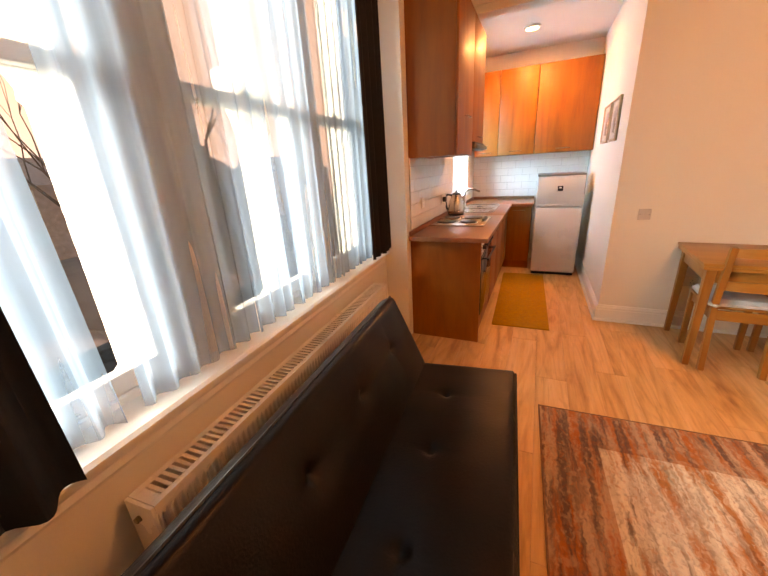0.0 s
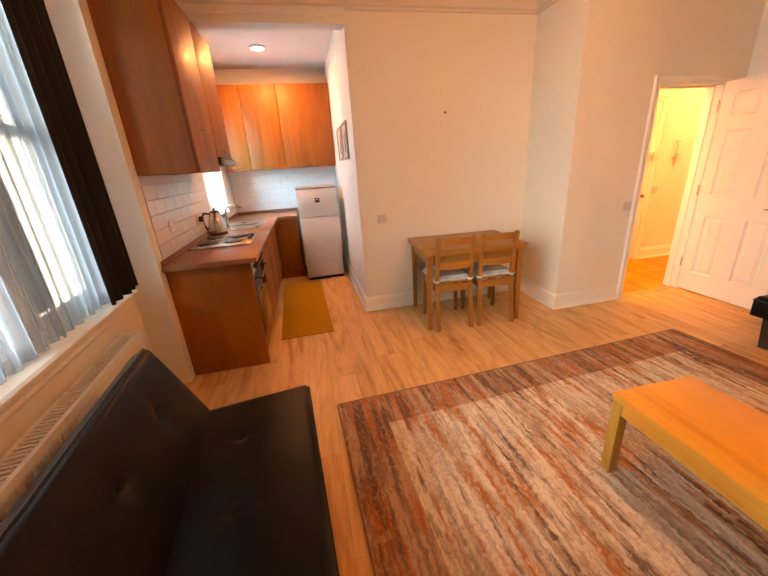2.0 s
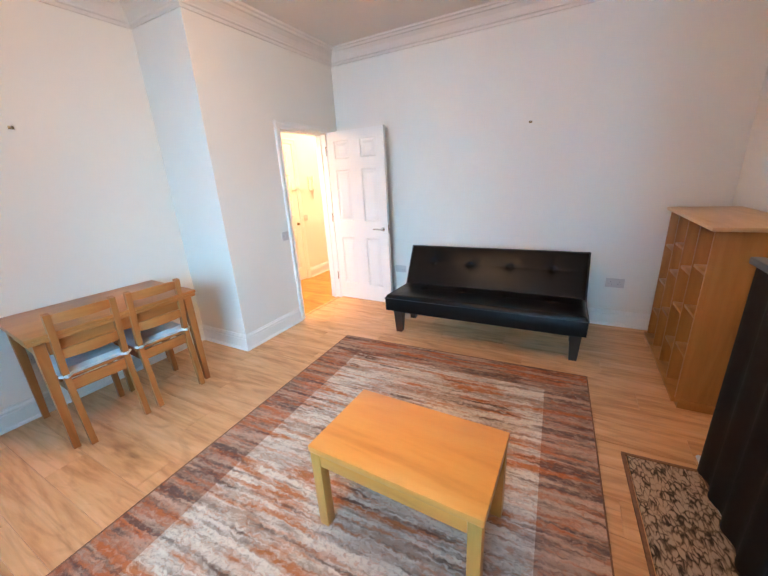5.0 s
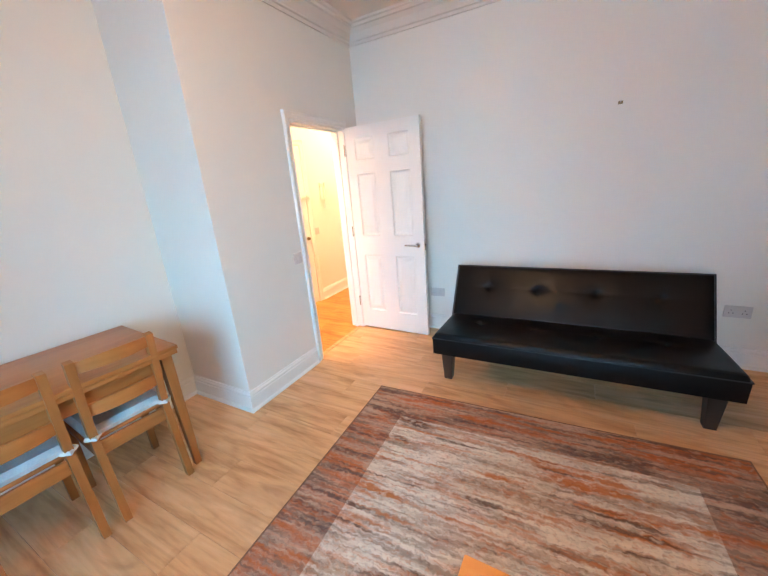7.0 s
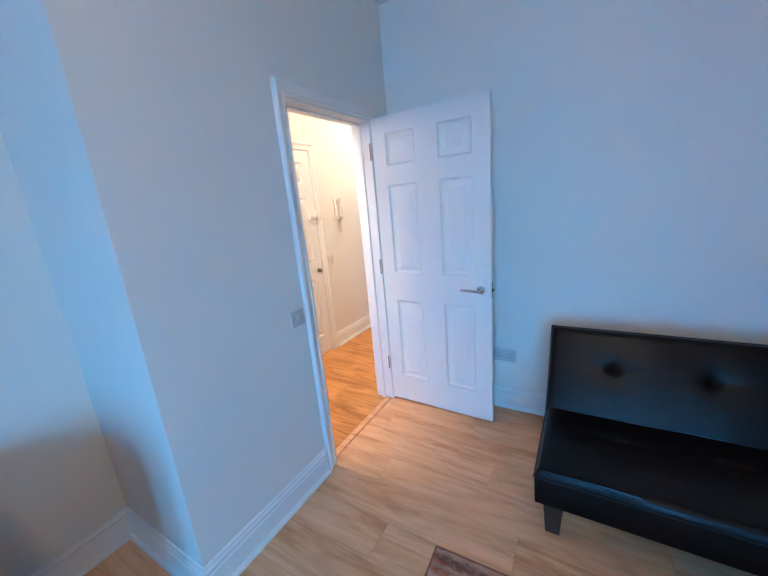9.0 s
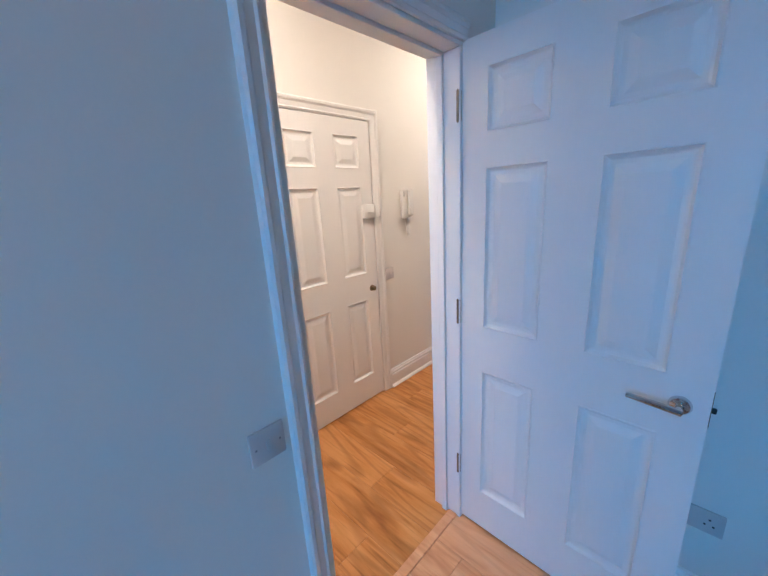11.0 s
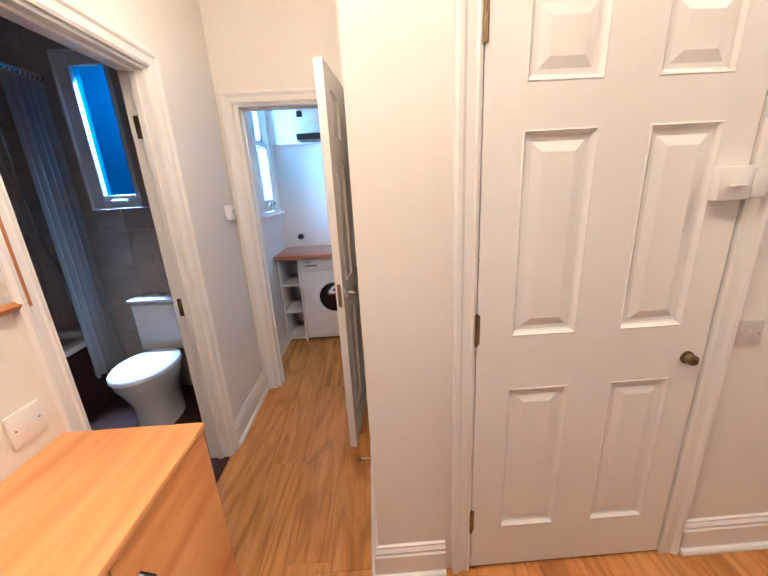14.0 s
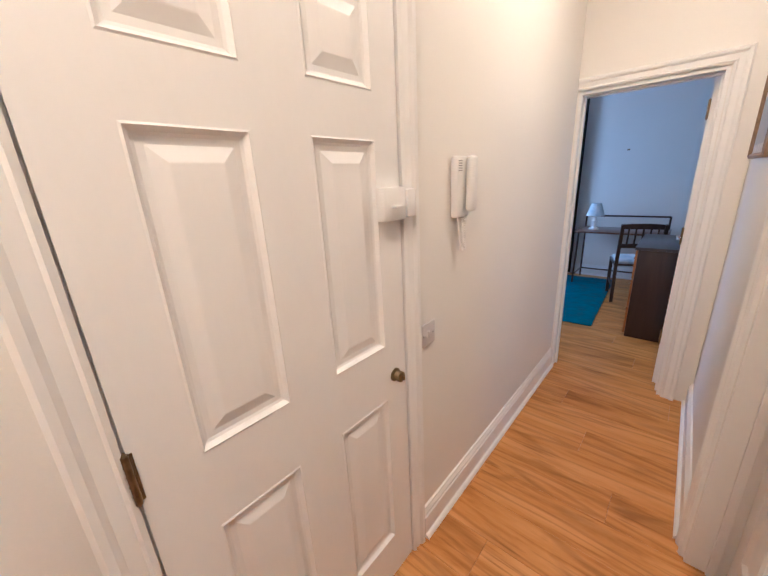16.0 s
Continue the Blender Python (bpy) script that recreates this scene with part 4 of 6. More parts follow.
def sofa_bed(m, label, recline=60):
    """Armless click-clack sofa; local x along its length, y from the seat front to the back."""
    s = thing("sofa_bed", label, "sofa", "sofa beds", m=m)
    L = 1.65
    bt = [(-0.55, 0), (-0.19, 0), (0.19, 0), (0.55, 0)]
    seat = part("seat", soft_slab(L, 0.58, 0.15, [(x, 0.02) for x, _ in bt], 0.03), LEATHER, s, m=Matrix.Translation((0, 0.29, 0.262)) @ Matrix.Rotation(radians(-3), 4, "X"))
    part("piping", sweep(bmesh.new(), rect_pts(L + 0.002, 0.582, 0.118), [(-0.003, -0.003), (0.003, -0.003), (0.003, 0.003), (-0.003, 0.003)], UP, True), PIPING, seat)
    back = part("backrest", soft_slab(L, 0.47, 0.085, [(x, 0.05) for x, _ in bt], 0.028), LEATHER, s, m=Matrix.Translation((0, 0.505, 0.335)) @ Matrix.Rotation(radians(recline), 4, "X") @ Matrix.Translation((0, 0.235, -0.035)))
    part("piping", sweep(bmesh.new(), rect_pts(L + 0.002, 0.472, 0.058), [(-0.003, -0.003), (0.003, -0.003), (0.003, 0.003), (-0.003, 0.003)], UP, True), PIPING, back)
    fr = bmesh.new()
    bx(fr, (-0.78, 0.08, 0.235), (0.78, 0.12, 0.275), 0.004)
    bx(fr, (-0.78, 0.50, 0.235), (0.78, 0.54, 0.275), 0.004)
    bx(fr, (-0.78, 0.12, 0.235), (-0.74, 0.50, 0.275), 0.004)
    bx(fr, (0.74, 0.12, 0.235), (0.78, 0.50, 0.275), 0.004)
    part("base_frame", fr, BLACKP, s, smooth=False)
    for sx in (-1, 1):
        for y in (0.17, 0.53):
            bm = bmesh.new()
            a = [bm.verts.new((sx * 0.76 + dx * 0.028, y + dy * 0.028, 0)) for dx, dy in ((-1, -1), (1, -1), (1, 1), (-1, 1))]
            b = [bm.verts.new((sx * 0.76 + dx * 0.045, y + dy * 0.045, 0.262)) for dx, dy in ((-1, -1), (1, -1), (1, 1), (-1, 1))]
            bm.faces.new(a[::-1])
            bm.faces.new(b)
            for i in range(4):
                bm.faces.new((a[i], a[(i + 1) % 4], b[(i + 1) % 4], b[i]))
            part("leg", bm, DARKW, s, "dark tapered block leg", smooth=False)
    for x, _ in bt:
        part("button", lathe([(0.012, 0), (0.011, 0.004), (0.001, 0.006)], 12, Matrix.Translation((x, 0.31, 0.385))), LEATHER, s)
    return s


sofa_bed(Matrix.Translation((0.303, 0.867, 0)) @ Matrix.Rotation(radians(93.8), 4, "Z"), "black faux leather armless sofa bed in front of the radiator", 66)
sofa_bed(Matrix.Translation((3.40, 0.925, 0)) @ Matrix.Rotation(radians(-89.2), 4, "Z"), "black faux leather armless sofa bed against the plain wall")

# rug, turned a little
rug = thing("area_rug", "large abrash rug in rust, cream and slate streaks", "rug", m=Matrix.Translation((1.853, 1.036, 0.0)) @ Matrix.Rotation(radians(2.3), 4, "Z"))
part("rug_surface", box((-1.432, -1.02, 0.001), (1.432, 1.02, 0.012), 0.004), RUG, rug)
part("edging", sweep(bmesh.new(), rect_pts(2.864, 2.04, 0), [(-0.004, 0.0), (-0.004, 0.013), (0.003, 0.013), (0.003, 0.0)], UP, True), EDGE, rug, "rust coloured bound edge")

ct = thing("coffee_table", "plain light birch coffee table on the rug", "coffee table", m=Matrix.Translation((1.795, 0.788, 0.012)) @ Matrix.Rotation(radians(-1.3), 4, "Z"))
part("tabletop", box((-0.216, -0.36, 0.398), (0.216, 0.36, 0.43), 0.004), BIRCH, ct)
for sx in (-1, 1):
    for sy in (-1, 1):
        part("leg", box((sx * 0.19 - 0.024, sy * 0.33 - 0.024, 0), (sx * 0.19 + 0.024, sy * 0.33 + 0.024, 0.397), 0.004), BIRCHZ, ct)
for sx in (-1, 1):
    part("apron", box((sx * 0.20 - 0.010, -0.305, 0.338), (sx * 0.20 + 0.010, 0.305, 0.397), 0.002), BIRCH, ct)
for sy in (-1, 1):
    part("apron", box((-0.165, sy * 0.342 - 0.010, 0.338), (0.165, sy * 0.342 + 0.010, 0.397), 0.002), BIRCHZ, ct)

dt = thing("dining_table", "small beech drop-leaf dining table against the wall", "table", m=Matrix.Translation((1.772, 3.085, 0)) @ Matrix.Rotation(radians(-4.2), 4, "Z"))
part("tabletop", box((-0.47, -0.335, 0.728), (0.47, 0.335, 0.75), 0.004), BEECH, dt)
part("folded_leaf", box((-0.465, -0.33, 0.703), (0.465, 0.33, 0.7265), 0.004), BEECH, dt, "folded second leaf under the top")
for sx in (-1, 1):
    for sy in (-1, 1):
        bm = bmesh.new()
        a = [bm.verts.new((sx * 0.425 + dx * 0.017, sy * 0.285 + dy * 0.017, 0)) for dx, dy in ((-1, -1), (1, -1), (1, 1), (-1, 1))]
        b = [bm.verts.new((sx * 0.415 + dx * 0.026, sy * 0.280 + dy * 0.026, 0.702)) for dx, dy in ((-1, -1), (1, -1), (1, 1), (-1, 1))]
        bm.faces.new(a[::-1])
        bm.faces.new(b)
        for i in range(4):
            bm.faces.new((a[i], a[(i + 1) % 4], b[(i + 1) % 4], b[i]))
        part("leg", bm, BEECHZ, dt, smooth=False)
for sy in (-1, 1):
    part("apron", box((-0.385, sy * 0.285 - 0.010, 0.615), (0.385, sy * 0.285 + 0.010, 0.702), 0.002), BEECH, dt)
for sx in (-1, 1):
    part("apron", box((sx * 0.42 - 0.010, -0.25, 0.615), (sx * 0.42 + 0.010, 0.25, 0.702), 0.002), BEECHZ, dt)


def rail(w, z0, z1, bow, t=0.018):
    """A slat bowed backwards, centred on x."""
    bm = bmesh.new()
    n = 10
    rows = []
    for i in range(n + 1):
        x = (i / n - 0.5) * w
        y = -bow * (1 - (2 * x / w) ** 2)
        lift = 0.012 * (1 - (2 * x / w) ** 2)
        rows.append([bm.verts.new(v) for v in ((x, y, z0 + lift * 0.3), (x, y + t, z0 + lift * 0.3), (x, y + t, z1 + lift), (x, y, z1 + lift))])
    for a, b in zip(rows, rows[1:]):
        for j in range(4):
            bm.faces.new((a[j], b[j], b[(j + 1) % 4], a[(j + 1) % 4]))
    bm.faces.new(rows[0][::-1])
    bm.faces.new(rows[-1])
    bmesh.ops.recalc_face_normals(bm, faces=bm.faces[:])
    return bm


def dining_chair(m):
    """Ladder-back chair; the back is at y = 0 and the seat runs to +y."""
    c = thing("dining_chair", "beech ladder-back chair with a pale printed cushion at the table", "chair", "chairs at the dining table", m=m)
    W = 0.155
    for sx in (-1, 1):
        part("back_leg", sweep(bmesh.new(), [(sx * W, -0.035, 0), (sx * W, 0.012, 0.42), (sx * W, 0.012, 0.50), (sx * W, -0.038, 0.862)], [(-0.018, -0.016), (0.018, -0.016), (0.018, 0.016), (-0.018, 0.016)], (1, 0, 0)), BEECHZ, c)
        part("front_leg", box((sx * 0.165 - 0.017, 0.365, 0), (sx * 0.165 + 0.017, 0.40, 0.43), 0.003), BEECHZ, c)
        part("side_rail", box((sx * 0.160 - 0.009, 0.03, 0.365), (sx * 0.160 + 0.009, 0.365, 0.43), 0.002), BEECHZ, c)
    part("top_rail", rail(2 * W - 0.03, 0.80, 0.852, 0.038), BEECH, c, m=Matrix.Translation((0, -0.042, 0)))
    part("middle_rail", rail(2 * W - 0.03, 0.575, 0.632, 0.034), BEECH, c, m=Matrix.Translation((0, -0.010, 0)))
    part("back_rail", box((-W + 0.018, 0.004, 0.36), (W - 0.018, 0.022, 0.43), 0.002), BEECH, c)
    part("front_rail", box((-0.148, 0.374, 0.365), (0.148, 0.392, 0.43), 0.002), BEECH, c)
    part("seat", box((-0.185, 0.032, 0.43), (0.185, 0.41, 0.446), 0.005), BEECH, c)
    cu = part("cushion", soft_slab(0.35, 0.37, 0.042, (), 0.022, 18, 18, 0, 0.008), CUSHION, c, "thin white cotton seat cushion", m=Matrix.Translation((0, 0.225, 0.447)))
    for sx in (-1, 1):
        part("tie", tube(bmesh.new(), [(sx * 0.16, -0.175, 0.022), (sx * 0.18, -0.215, 0.022), (sx * 0.155, -0.238, 0.018), (sx * 0.13, -0.21, 0.02)], 0.011), CUSHION, cu)
    return c


ch = dining_chair(Matrix.Translation((1.55, 2.795, 0)) @ Matrix.Rotation(radians(-3), 4, "Z"))
copy_thing(ch, Matrix.Translation((1.95, 2.775, 0)) @ Matrix.Rotation(radians(-4), 4, "Z"))

# radiator under the window
ra = thing("radiator", "long white panel radiator with a slotted top grille", "radiator", m=Matrix.Translation((-0.755, 0.375, 0.0)))
RL, RT, RB = 1.88, 0.625, 0.13
bm = bmesh.new()
nf = 74
prev = None
for k in range(nf * 4 + 1):
    y = 0.012 + (RL - 0.024) * k / (nf * 4)
    x = 0.094 + (0.006 if k % 4 in (1, 2) else 0.0)
    a, b, cc, dd = bm.verts.new((x, y, RB + 0.03)), bm.verts.new((x, y, RT - 0.055)), bm.verts.new((0.098, y, RT - 0.035)), bm.verts.new((0.098, y, RB))
    if prev:
        bm.faces.new((prev[0], a, b, prev[1]))
        bm.faces.new((prev[1], b, cc, prev[2]))
        bm.faces.new((prev[3], dd, a, prev[0]))
    prev = (a, b, cc, dd)
bx(bm, (0.090, 0.012, RT - 0.036), (0.099, RL - 0.012, RT - 0.004), 0.002, 1)
part("front_panel", bm, ENAMEL, ra, smooth=False)
part("back_panel", box((0.006, 0.012, RB), (0.016, RL - 0.012, RT - 0.004), 0.002), ENAMEL, ra, smooth=False)
for y in (0.0, RL - 0.012):
    part("end_cover", box((0.0, y, RB), (0.104, y + 0.012, RT), 0.004), ENAMEL, ra)
bm = bmesh.new()
bx(bm, (0.0, 0.012, RT - 0.004), (0.022, RL - 0.012, RT), 0.001, 1)
bx(bm, (0.084, 0.012, RT - 0.004), (0.104, RL - 0.012, RT), 0.001, 1)
bx(bm, (0.022, 0.012, RT - 0.004), (0.084, 0.045, RT), 0.001, 1)
bx(bm, (0.022, RL - 0.045, RT - 0.004), (0.084, RL - 0.012, RT), 0.001, 1)
gr = part("top_grille", bm, ENAMEL, ra, smooth=False)
slat = mesh_of("slat", box((0.0225, -0.0055, -0.002), (0.0835, 0.0055, 0.002)), ENAMEL)
ns = 78
for k in range(ns):
    q = new("slat", slat)
    q.matrix_basis = Matrix.Translation((0, 0.055 + (RL - 0.11) * k / (ns - 1), RT - 0.002))
    q.parent = gr
bm = cyl(bmesh.new(), (0.05, -0.002, RT - 0.045), (0.05, -0.014, RT - 0.045), 0.009, n=6)
part("vent_plug", bm, BRASS, ra)
for y in (0.10, RL - 0.10):
    part("bracket_foot", box((0.03, y - 0.015, 0.0), (0.07, y + 0.015, RB + 0.01), 0.002), ENAMEL, ra)

# curtains
def folds(y0, y1, z0, z1, amp, waves, x, seed, flare=0.0, lean=0.0, nz=14, per=10):
    """A hanging cloth with folds that run down it, thick enough to have two faces."""
    bm = bmesh.new()
    n = waves * per
    rng = random.Random(seed)
    ph = [rng.uniform(-0.6, 0.6) for _ in range(waves + 1)]
    am = [rng.uniform(0.6, 1.3) for _ in range(waves + 1)]
    rows = []
    for j in range(nz + 1):
        v = j / nz
        row = []
        for i in range(n + 1):
            u = i / n
            k = min(waves, int(u * waves))
            f = u * waves - k
            k2 = min(waves, k + 1)
            a = am[k] * (1 - f) + am[k2] * f
            p = ph[k] * (1 - f) + ph[k2] * f
            s = 1 + flare * (1 - v)
            yy = (y0 + y1) / 2 + (u - 0.5) * (y1 - y0) * s + lean * (1 - v)
            xx = x + amp * a * math.sin(2 * math.pi * u * waves + p + 0.5 * (1 - v)) * (0.55 + 0.45 * (1 - v))
            zz = z0 + (z1 - z0) * v + (0.002 * math.sin(u * waves * 3.1 + seed) if j == 0 else 0)
            row.append(bm.verts.new((xx, yy, zz)))
        rows.append(row)
    for a, b in zip(rows, rows[1:]):
        for i in range(n):
            bm.faces.new((a[i], a[i + 1], b[i + 1], b[i]))
    return bm


def hang(name, bm, material, label, category, group, thick=0.002):
    g = bmesh.ops.solidify(bm, geom=bm.faces[:], thickness=thick)
    return tagged(part(name, bm, material), label, category, group)


hang("blackout_curtain", folds(2.10, 2.46, 0.845, 2.66, 0.030, 4, -0.685, 3), CURTAIN, "plain black blackout curtain drawn aside", "curtain", "blackout curtains", 0.003)
hang("blackout_curtain", folds(-0.10, 0.26, 0.80, 2.66, 0.030, 4, -0.685, 8, 0.12, 0.02), CURTAIN, "plain black blackout curtain drawn aside", "curtain", "blackout curtains", 0.003)
SHP = ((0.02, 0.42, 5, 0.03), (0.56, 1.04, 6, -0.02), (1.02, 1.40, 5, 0.02), (1.38, 1.86, 6, 0.0), (1.84, 2.14, 4, 0.0), (2.12, 2.46, 4, 0.0))
for i, (a, b, wv, lean) in enumerate(SHP):
    tagged(part("sheer_curtain", folds(a, b, 0.806, 2.60, 0.022, wv, -0.80, 20 + i, 0.06, lean), SHEER), "sheer daylight-tinted voile curtain gathered in soft folds", "curtain", "sheer curtains")
rod = thing("curtain_pole", "dark curtain pole above the window", "curtain pole")
part("pole", cyl(bmesh.new(), (-0.685, -0.12, 2.66), (-0.685, 2.60, 2.66), 0.012), BLACKP, rod)
for y in (-0.05, 2.5):
    part("bracket", cyl(bmesh.new(), (XW, y, 2.66), (-0.685, y, 2.66), 0.007, n=10), BLACKP, rod)

# the bay is turned and shifted to fit the camera's view
BAY = Matrix.Translation((-0.845, 2.28, 0)) @ Matrix.Rotation(radians(3.8), 4, "Z") @ Matrix.Translation((-XW, -2.28, 0))
BAY_NAMES = ("wall_bay", "window_1", "window_2", "window_3", "trim_mullion", "window_apron", "stone_column", "outer_sill", "radiator", "blackout_curtain", "sheer_curtain", "curtain_pole")
for ob in bpy.data.objects:
    if ob.parent is None and (ob.name.startswith(BAY_NAMES) or ob.name == "window_sill"):
        ob.matrix_basis = BAY @ ob.matrix_basis

# bookcase in the alcove
bk = thing("bookcase", "empty oiled pine cube bookcase beside the chimney breast", "bookcase", m=Matrix.Translation((3.155, -0.795, 0)))
BW, BD, BH = 1.03, 0.405, 1.13
part("plinth", box((0.02, 0.02, 0), (BW - 0.02, BD - 0.02, 0.05)), PINE, bk)
part("base_board", box((0, 0, 0.05), (BW, BD + 0.02, 0.072), 0.003), PINE, bk)
part("top_board", box((-0.02, 0, BH - 0.022), (BW + 0.02, BD + 0.025, BH), 0.004), wood("pale pine top", [(0.36, (0.50, 0.28, 0.13)), (0.6, (0.60, 0.37, 0.19)), (0.9, (0.68, 0.44, 0.25))], 0.4, "X"), bk)
part("back_panel", box((0.02, 0.0, 0.072), (BW - 0.02, 0.008, BH - 0.022)), PINE, bk)
for i in range(5):
    x = 0.02 + (BW - 0.04) * i / 4
    part("upright" if 0 < i < 4 else "side_panel", box((x - 0.010, 0.008, 0.072), (x + 0.010, BD, BH - 0.0225), 0.002), PINE, bk)
for i in range(4):
    x0, x1 = 0.03 + (BW - 0.04) * i / 4, 0.01 + (BW - 0.04) * (i + 1) / 4
    for z in ((0.34, 0.60, 0.86), (0.27, 0.53, 0.79), (0.40, 0.70, 0.90), (0.30, 0.56, 0.84))[i]:
        part("shelf", box((x0 + 0.001, 0.009, z - 0.009), (x1 - 0.001, BD - 0.005, z + 0.009), 0.002), PINE, bk)

# hearth: black panel in front of the chimney breast and a patterned mat
fs = thing("fire_screen", "tall black panel covering the fireplace", "fireplace cover")
bm = bmesh.new()
n = 60
rows = []
for z in (0.013, 1.05):
    rows.append([bm.verts.new((1.30 + 1.37 * i / n, -0.395 + 0.012 * math.sin(i * 0.9), z)) for i in range(n + 1)])
for i in range(n):
    bm.faces.new((rows[0][i], rows[0][i + 1], rows[1][i + 1], rows[1][i]))
bmesh.ops.solidify(bm, geom=bm.faces[:], thickness=0.02)
part("panel", bm, CURTAIN, fs)
part("top_rail", box((1.29, -0.425, 1.05), (2.68, -0.375, 1.08), 0.006), BLACKP, fs)
hm = thing("hearth_mat", "brown and cream leaf patterned mat at the fireplace", "mat", m=Matrix.Translation((1.985, -0.265, 0)) @ Matrix.Rotation(radians(3), 4, "Z"))
part("mat_surface", box((-0.62, -0.16, 0.001), (0.62, 0.14, 0.010), 0.003), LEAFMAT, hm)
part("edging", sweep(bmesh.new(), rect_pts(1.25, 0.32, 0), [(-0.012, 0), (-0.012, 0.011), (0.004, 0.011), (0.004, 0)], UP, True), EDGE, hm, "brown bound edge", m=Matrix.Translation((0, -0.01, 0)))


ll = thing("ceiling_light", "round opal ceiling light in the living room, lit", "ceiling light", m=Matrix.Translation((1.80, 1.30, H)))
part("rim", lathe([(0.15, 0), (0.15, -0.02), (0.135, -0.028), (0.130, 0)], 36), TRIM, ll)
part("diffuser", lathe([(0.129, -0.004), (0.127, -0.03), (0.10, -0.06), (0.05, -0.078), (0.002, -0.082)], 36), LAMPGLOW, ll)


# switches and sockets; local face towards -y
def wall_plate(name, label, m, w=0.086, gang=1, socket=False, mtl=None):
    p = thing(name, label, "socket" if socket else "switch", "wall plates", m=m)
    part("plate", box((-w / 2, -0.009, -0.043), (w / 2, 0, 0.043), 0.003), mtl or WHITEP, p)
    if socket:
        for sx in ((-0.036, 0.036) if w > 0.1 else (0,)):
            for dx, dz in ((0, 0.012), (-0.011, -0.010), (0.011, -0.010)):
                part("pin_hole", box((sx + dx - 0.003, -0.0096, dz - 0.003), (sx + dx + 0.003, -0.0085, dz + 0.003)), BLACKP, p, smooth=False)
            part("rocker", box((sx - 0.005 + 0.02, -0.0125, 0.018), (sx + 0.005 + 0.02, -0.0085, 0.034), 0.002), mtl or WHITEP, p)
    else:
        for k in range(gang):
            x = (k - (gang - 1) / 2) * 0.024
            part("rocker", box((x - 0.0055, -0.014, -0.013), (x + 0.0055, -0.0085, 0.013), 0.002), mtl or WHITEP, p)
        for sx in (-0.030, 0.030):
            part("screw", cyl(bmesh.new(), (sx, -0.0085, 0), (sx, -0.0098, 0), 0.003, n=10), GREYP, p)
    return p


RZ = lambda a: Matrix.Rotation(radians(a), 4, "Z")
T = Matrix.Translation
wall_plate("light_switch", "grey beige light switch beside the living room door", T((3.335, YDOOR - 0.001, 0.955)), mtl=PLATE)
wall_plate("light_switch", "grey beige light switch on the dining wall", T((1.075, YD - 0.001, 0.965)), mtl=PLATE)
wall_plate("light_switch", "grey beige light switch beside the entrance door", T((4.885, 3.899, 0.94)), mtl=PLATE)
wall_plate("light_switch", "white plastic light switch above the hall cabinet", T((2.801, 3.695, 0.935)) @ RZ(90))
wall_plate("wall_socket", "grey beige double socket low on the sofa wall", T((XS - 0.001, 2.07, 0.39)) @ RZ(-90), 0.146, 1, True, PLATE)
wall_plate("wall_socket", "grey beige double socket low on the sofa wall", T((XS - 0.001, -0.13, 0.42)) @ RZ(-90), 0.146, 1, True, PLATE)
wall_plate("wall_socket", "grey beige double socket behind the dining table", T((1.45, YD - 0.001, 0.42)), 0.146, 1, True, PLATE)
wall_plate("wall_socket", "white socket on the kitchen tiles", T((XK + 0.009, 3.02, 1.13)) @ RZ(90), 0.086, 1, True)


def picture_hook(m):
    k = thing("picture_hook", "small bare picture hook on the wall", "hook", "picture hooks", m=m)
    part("plate", box((-0.014, -0.003, -0.010), (0.014, 0, 0.010), 0.001), BRASS, k)
    part("nail", cyl(bmesh.new(), (0, -0.003, 0.004), (0, -0.016, 0.008), 0.003, n=8), GREYP, k)


picture_hook(T((1.75, YD - 0.001, 1.90)))
picture_hook(T((XS - 0.001, 0.70, 1.875)) @ RZ(-90))


def framed_print(name, label, w, h, m, fm, bars):
    """A picture; local face towards -y."""
    f = thing(name, label, "picture", m=m)
    pts = [(-w / 2, 0, -h / 2), (w / 2, 0, -h / 2), (w / 2, 0, h / 2), (-w / 2, 0, h / 2)]
    part("frame", sweep(bmesh.new(), pts, [(0, 0), (0, 0.018), (0.012, 0.024), (0.022, 0.014), (0.022, 0)], (0, -1, 0), True), fm, f)
    part("print", box((-w / 2 + 0.015, -0.010, -h / 2 + 0.015), (w / 2 - 0.015, -0.003, h / 2 - 0.015)), PAPER, f)
    for x0, z0, x1, z1, c in bars:
        part("motif", box((x0, -0.0125, z0), (x1, -0.0095, z1)), c, f, smooth=False)
    return f

# ---- kitchen ----
def bar_handle(parent, p, length, along, out):
    """A thin bar handle on two posts."""
    p, a, o = Vector(p), Vector(along), Vector(out)
    bm = cyl(bmesh.new(), p - a * length / 2 + o * 0.026, p + a * length / 2 + o * 0.026, 0.0045, n=10)
    for s in (-0.42, 0.42):
        cyl(bm, p + a * length * s, p + a * length * s + o * 0.026, 0.0035, n=8)
    return part("handle", bm, STEEL, parent, "thin steel bar handle")


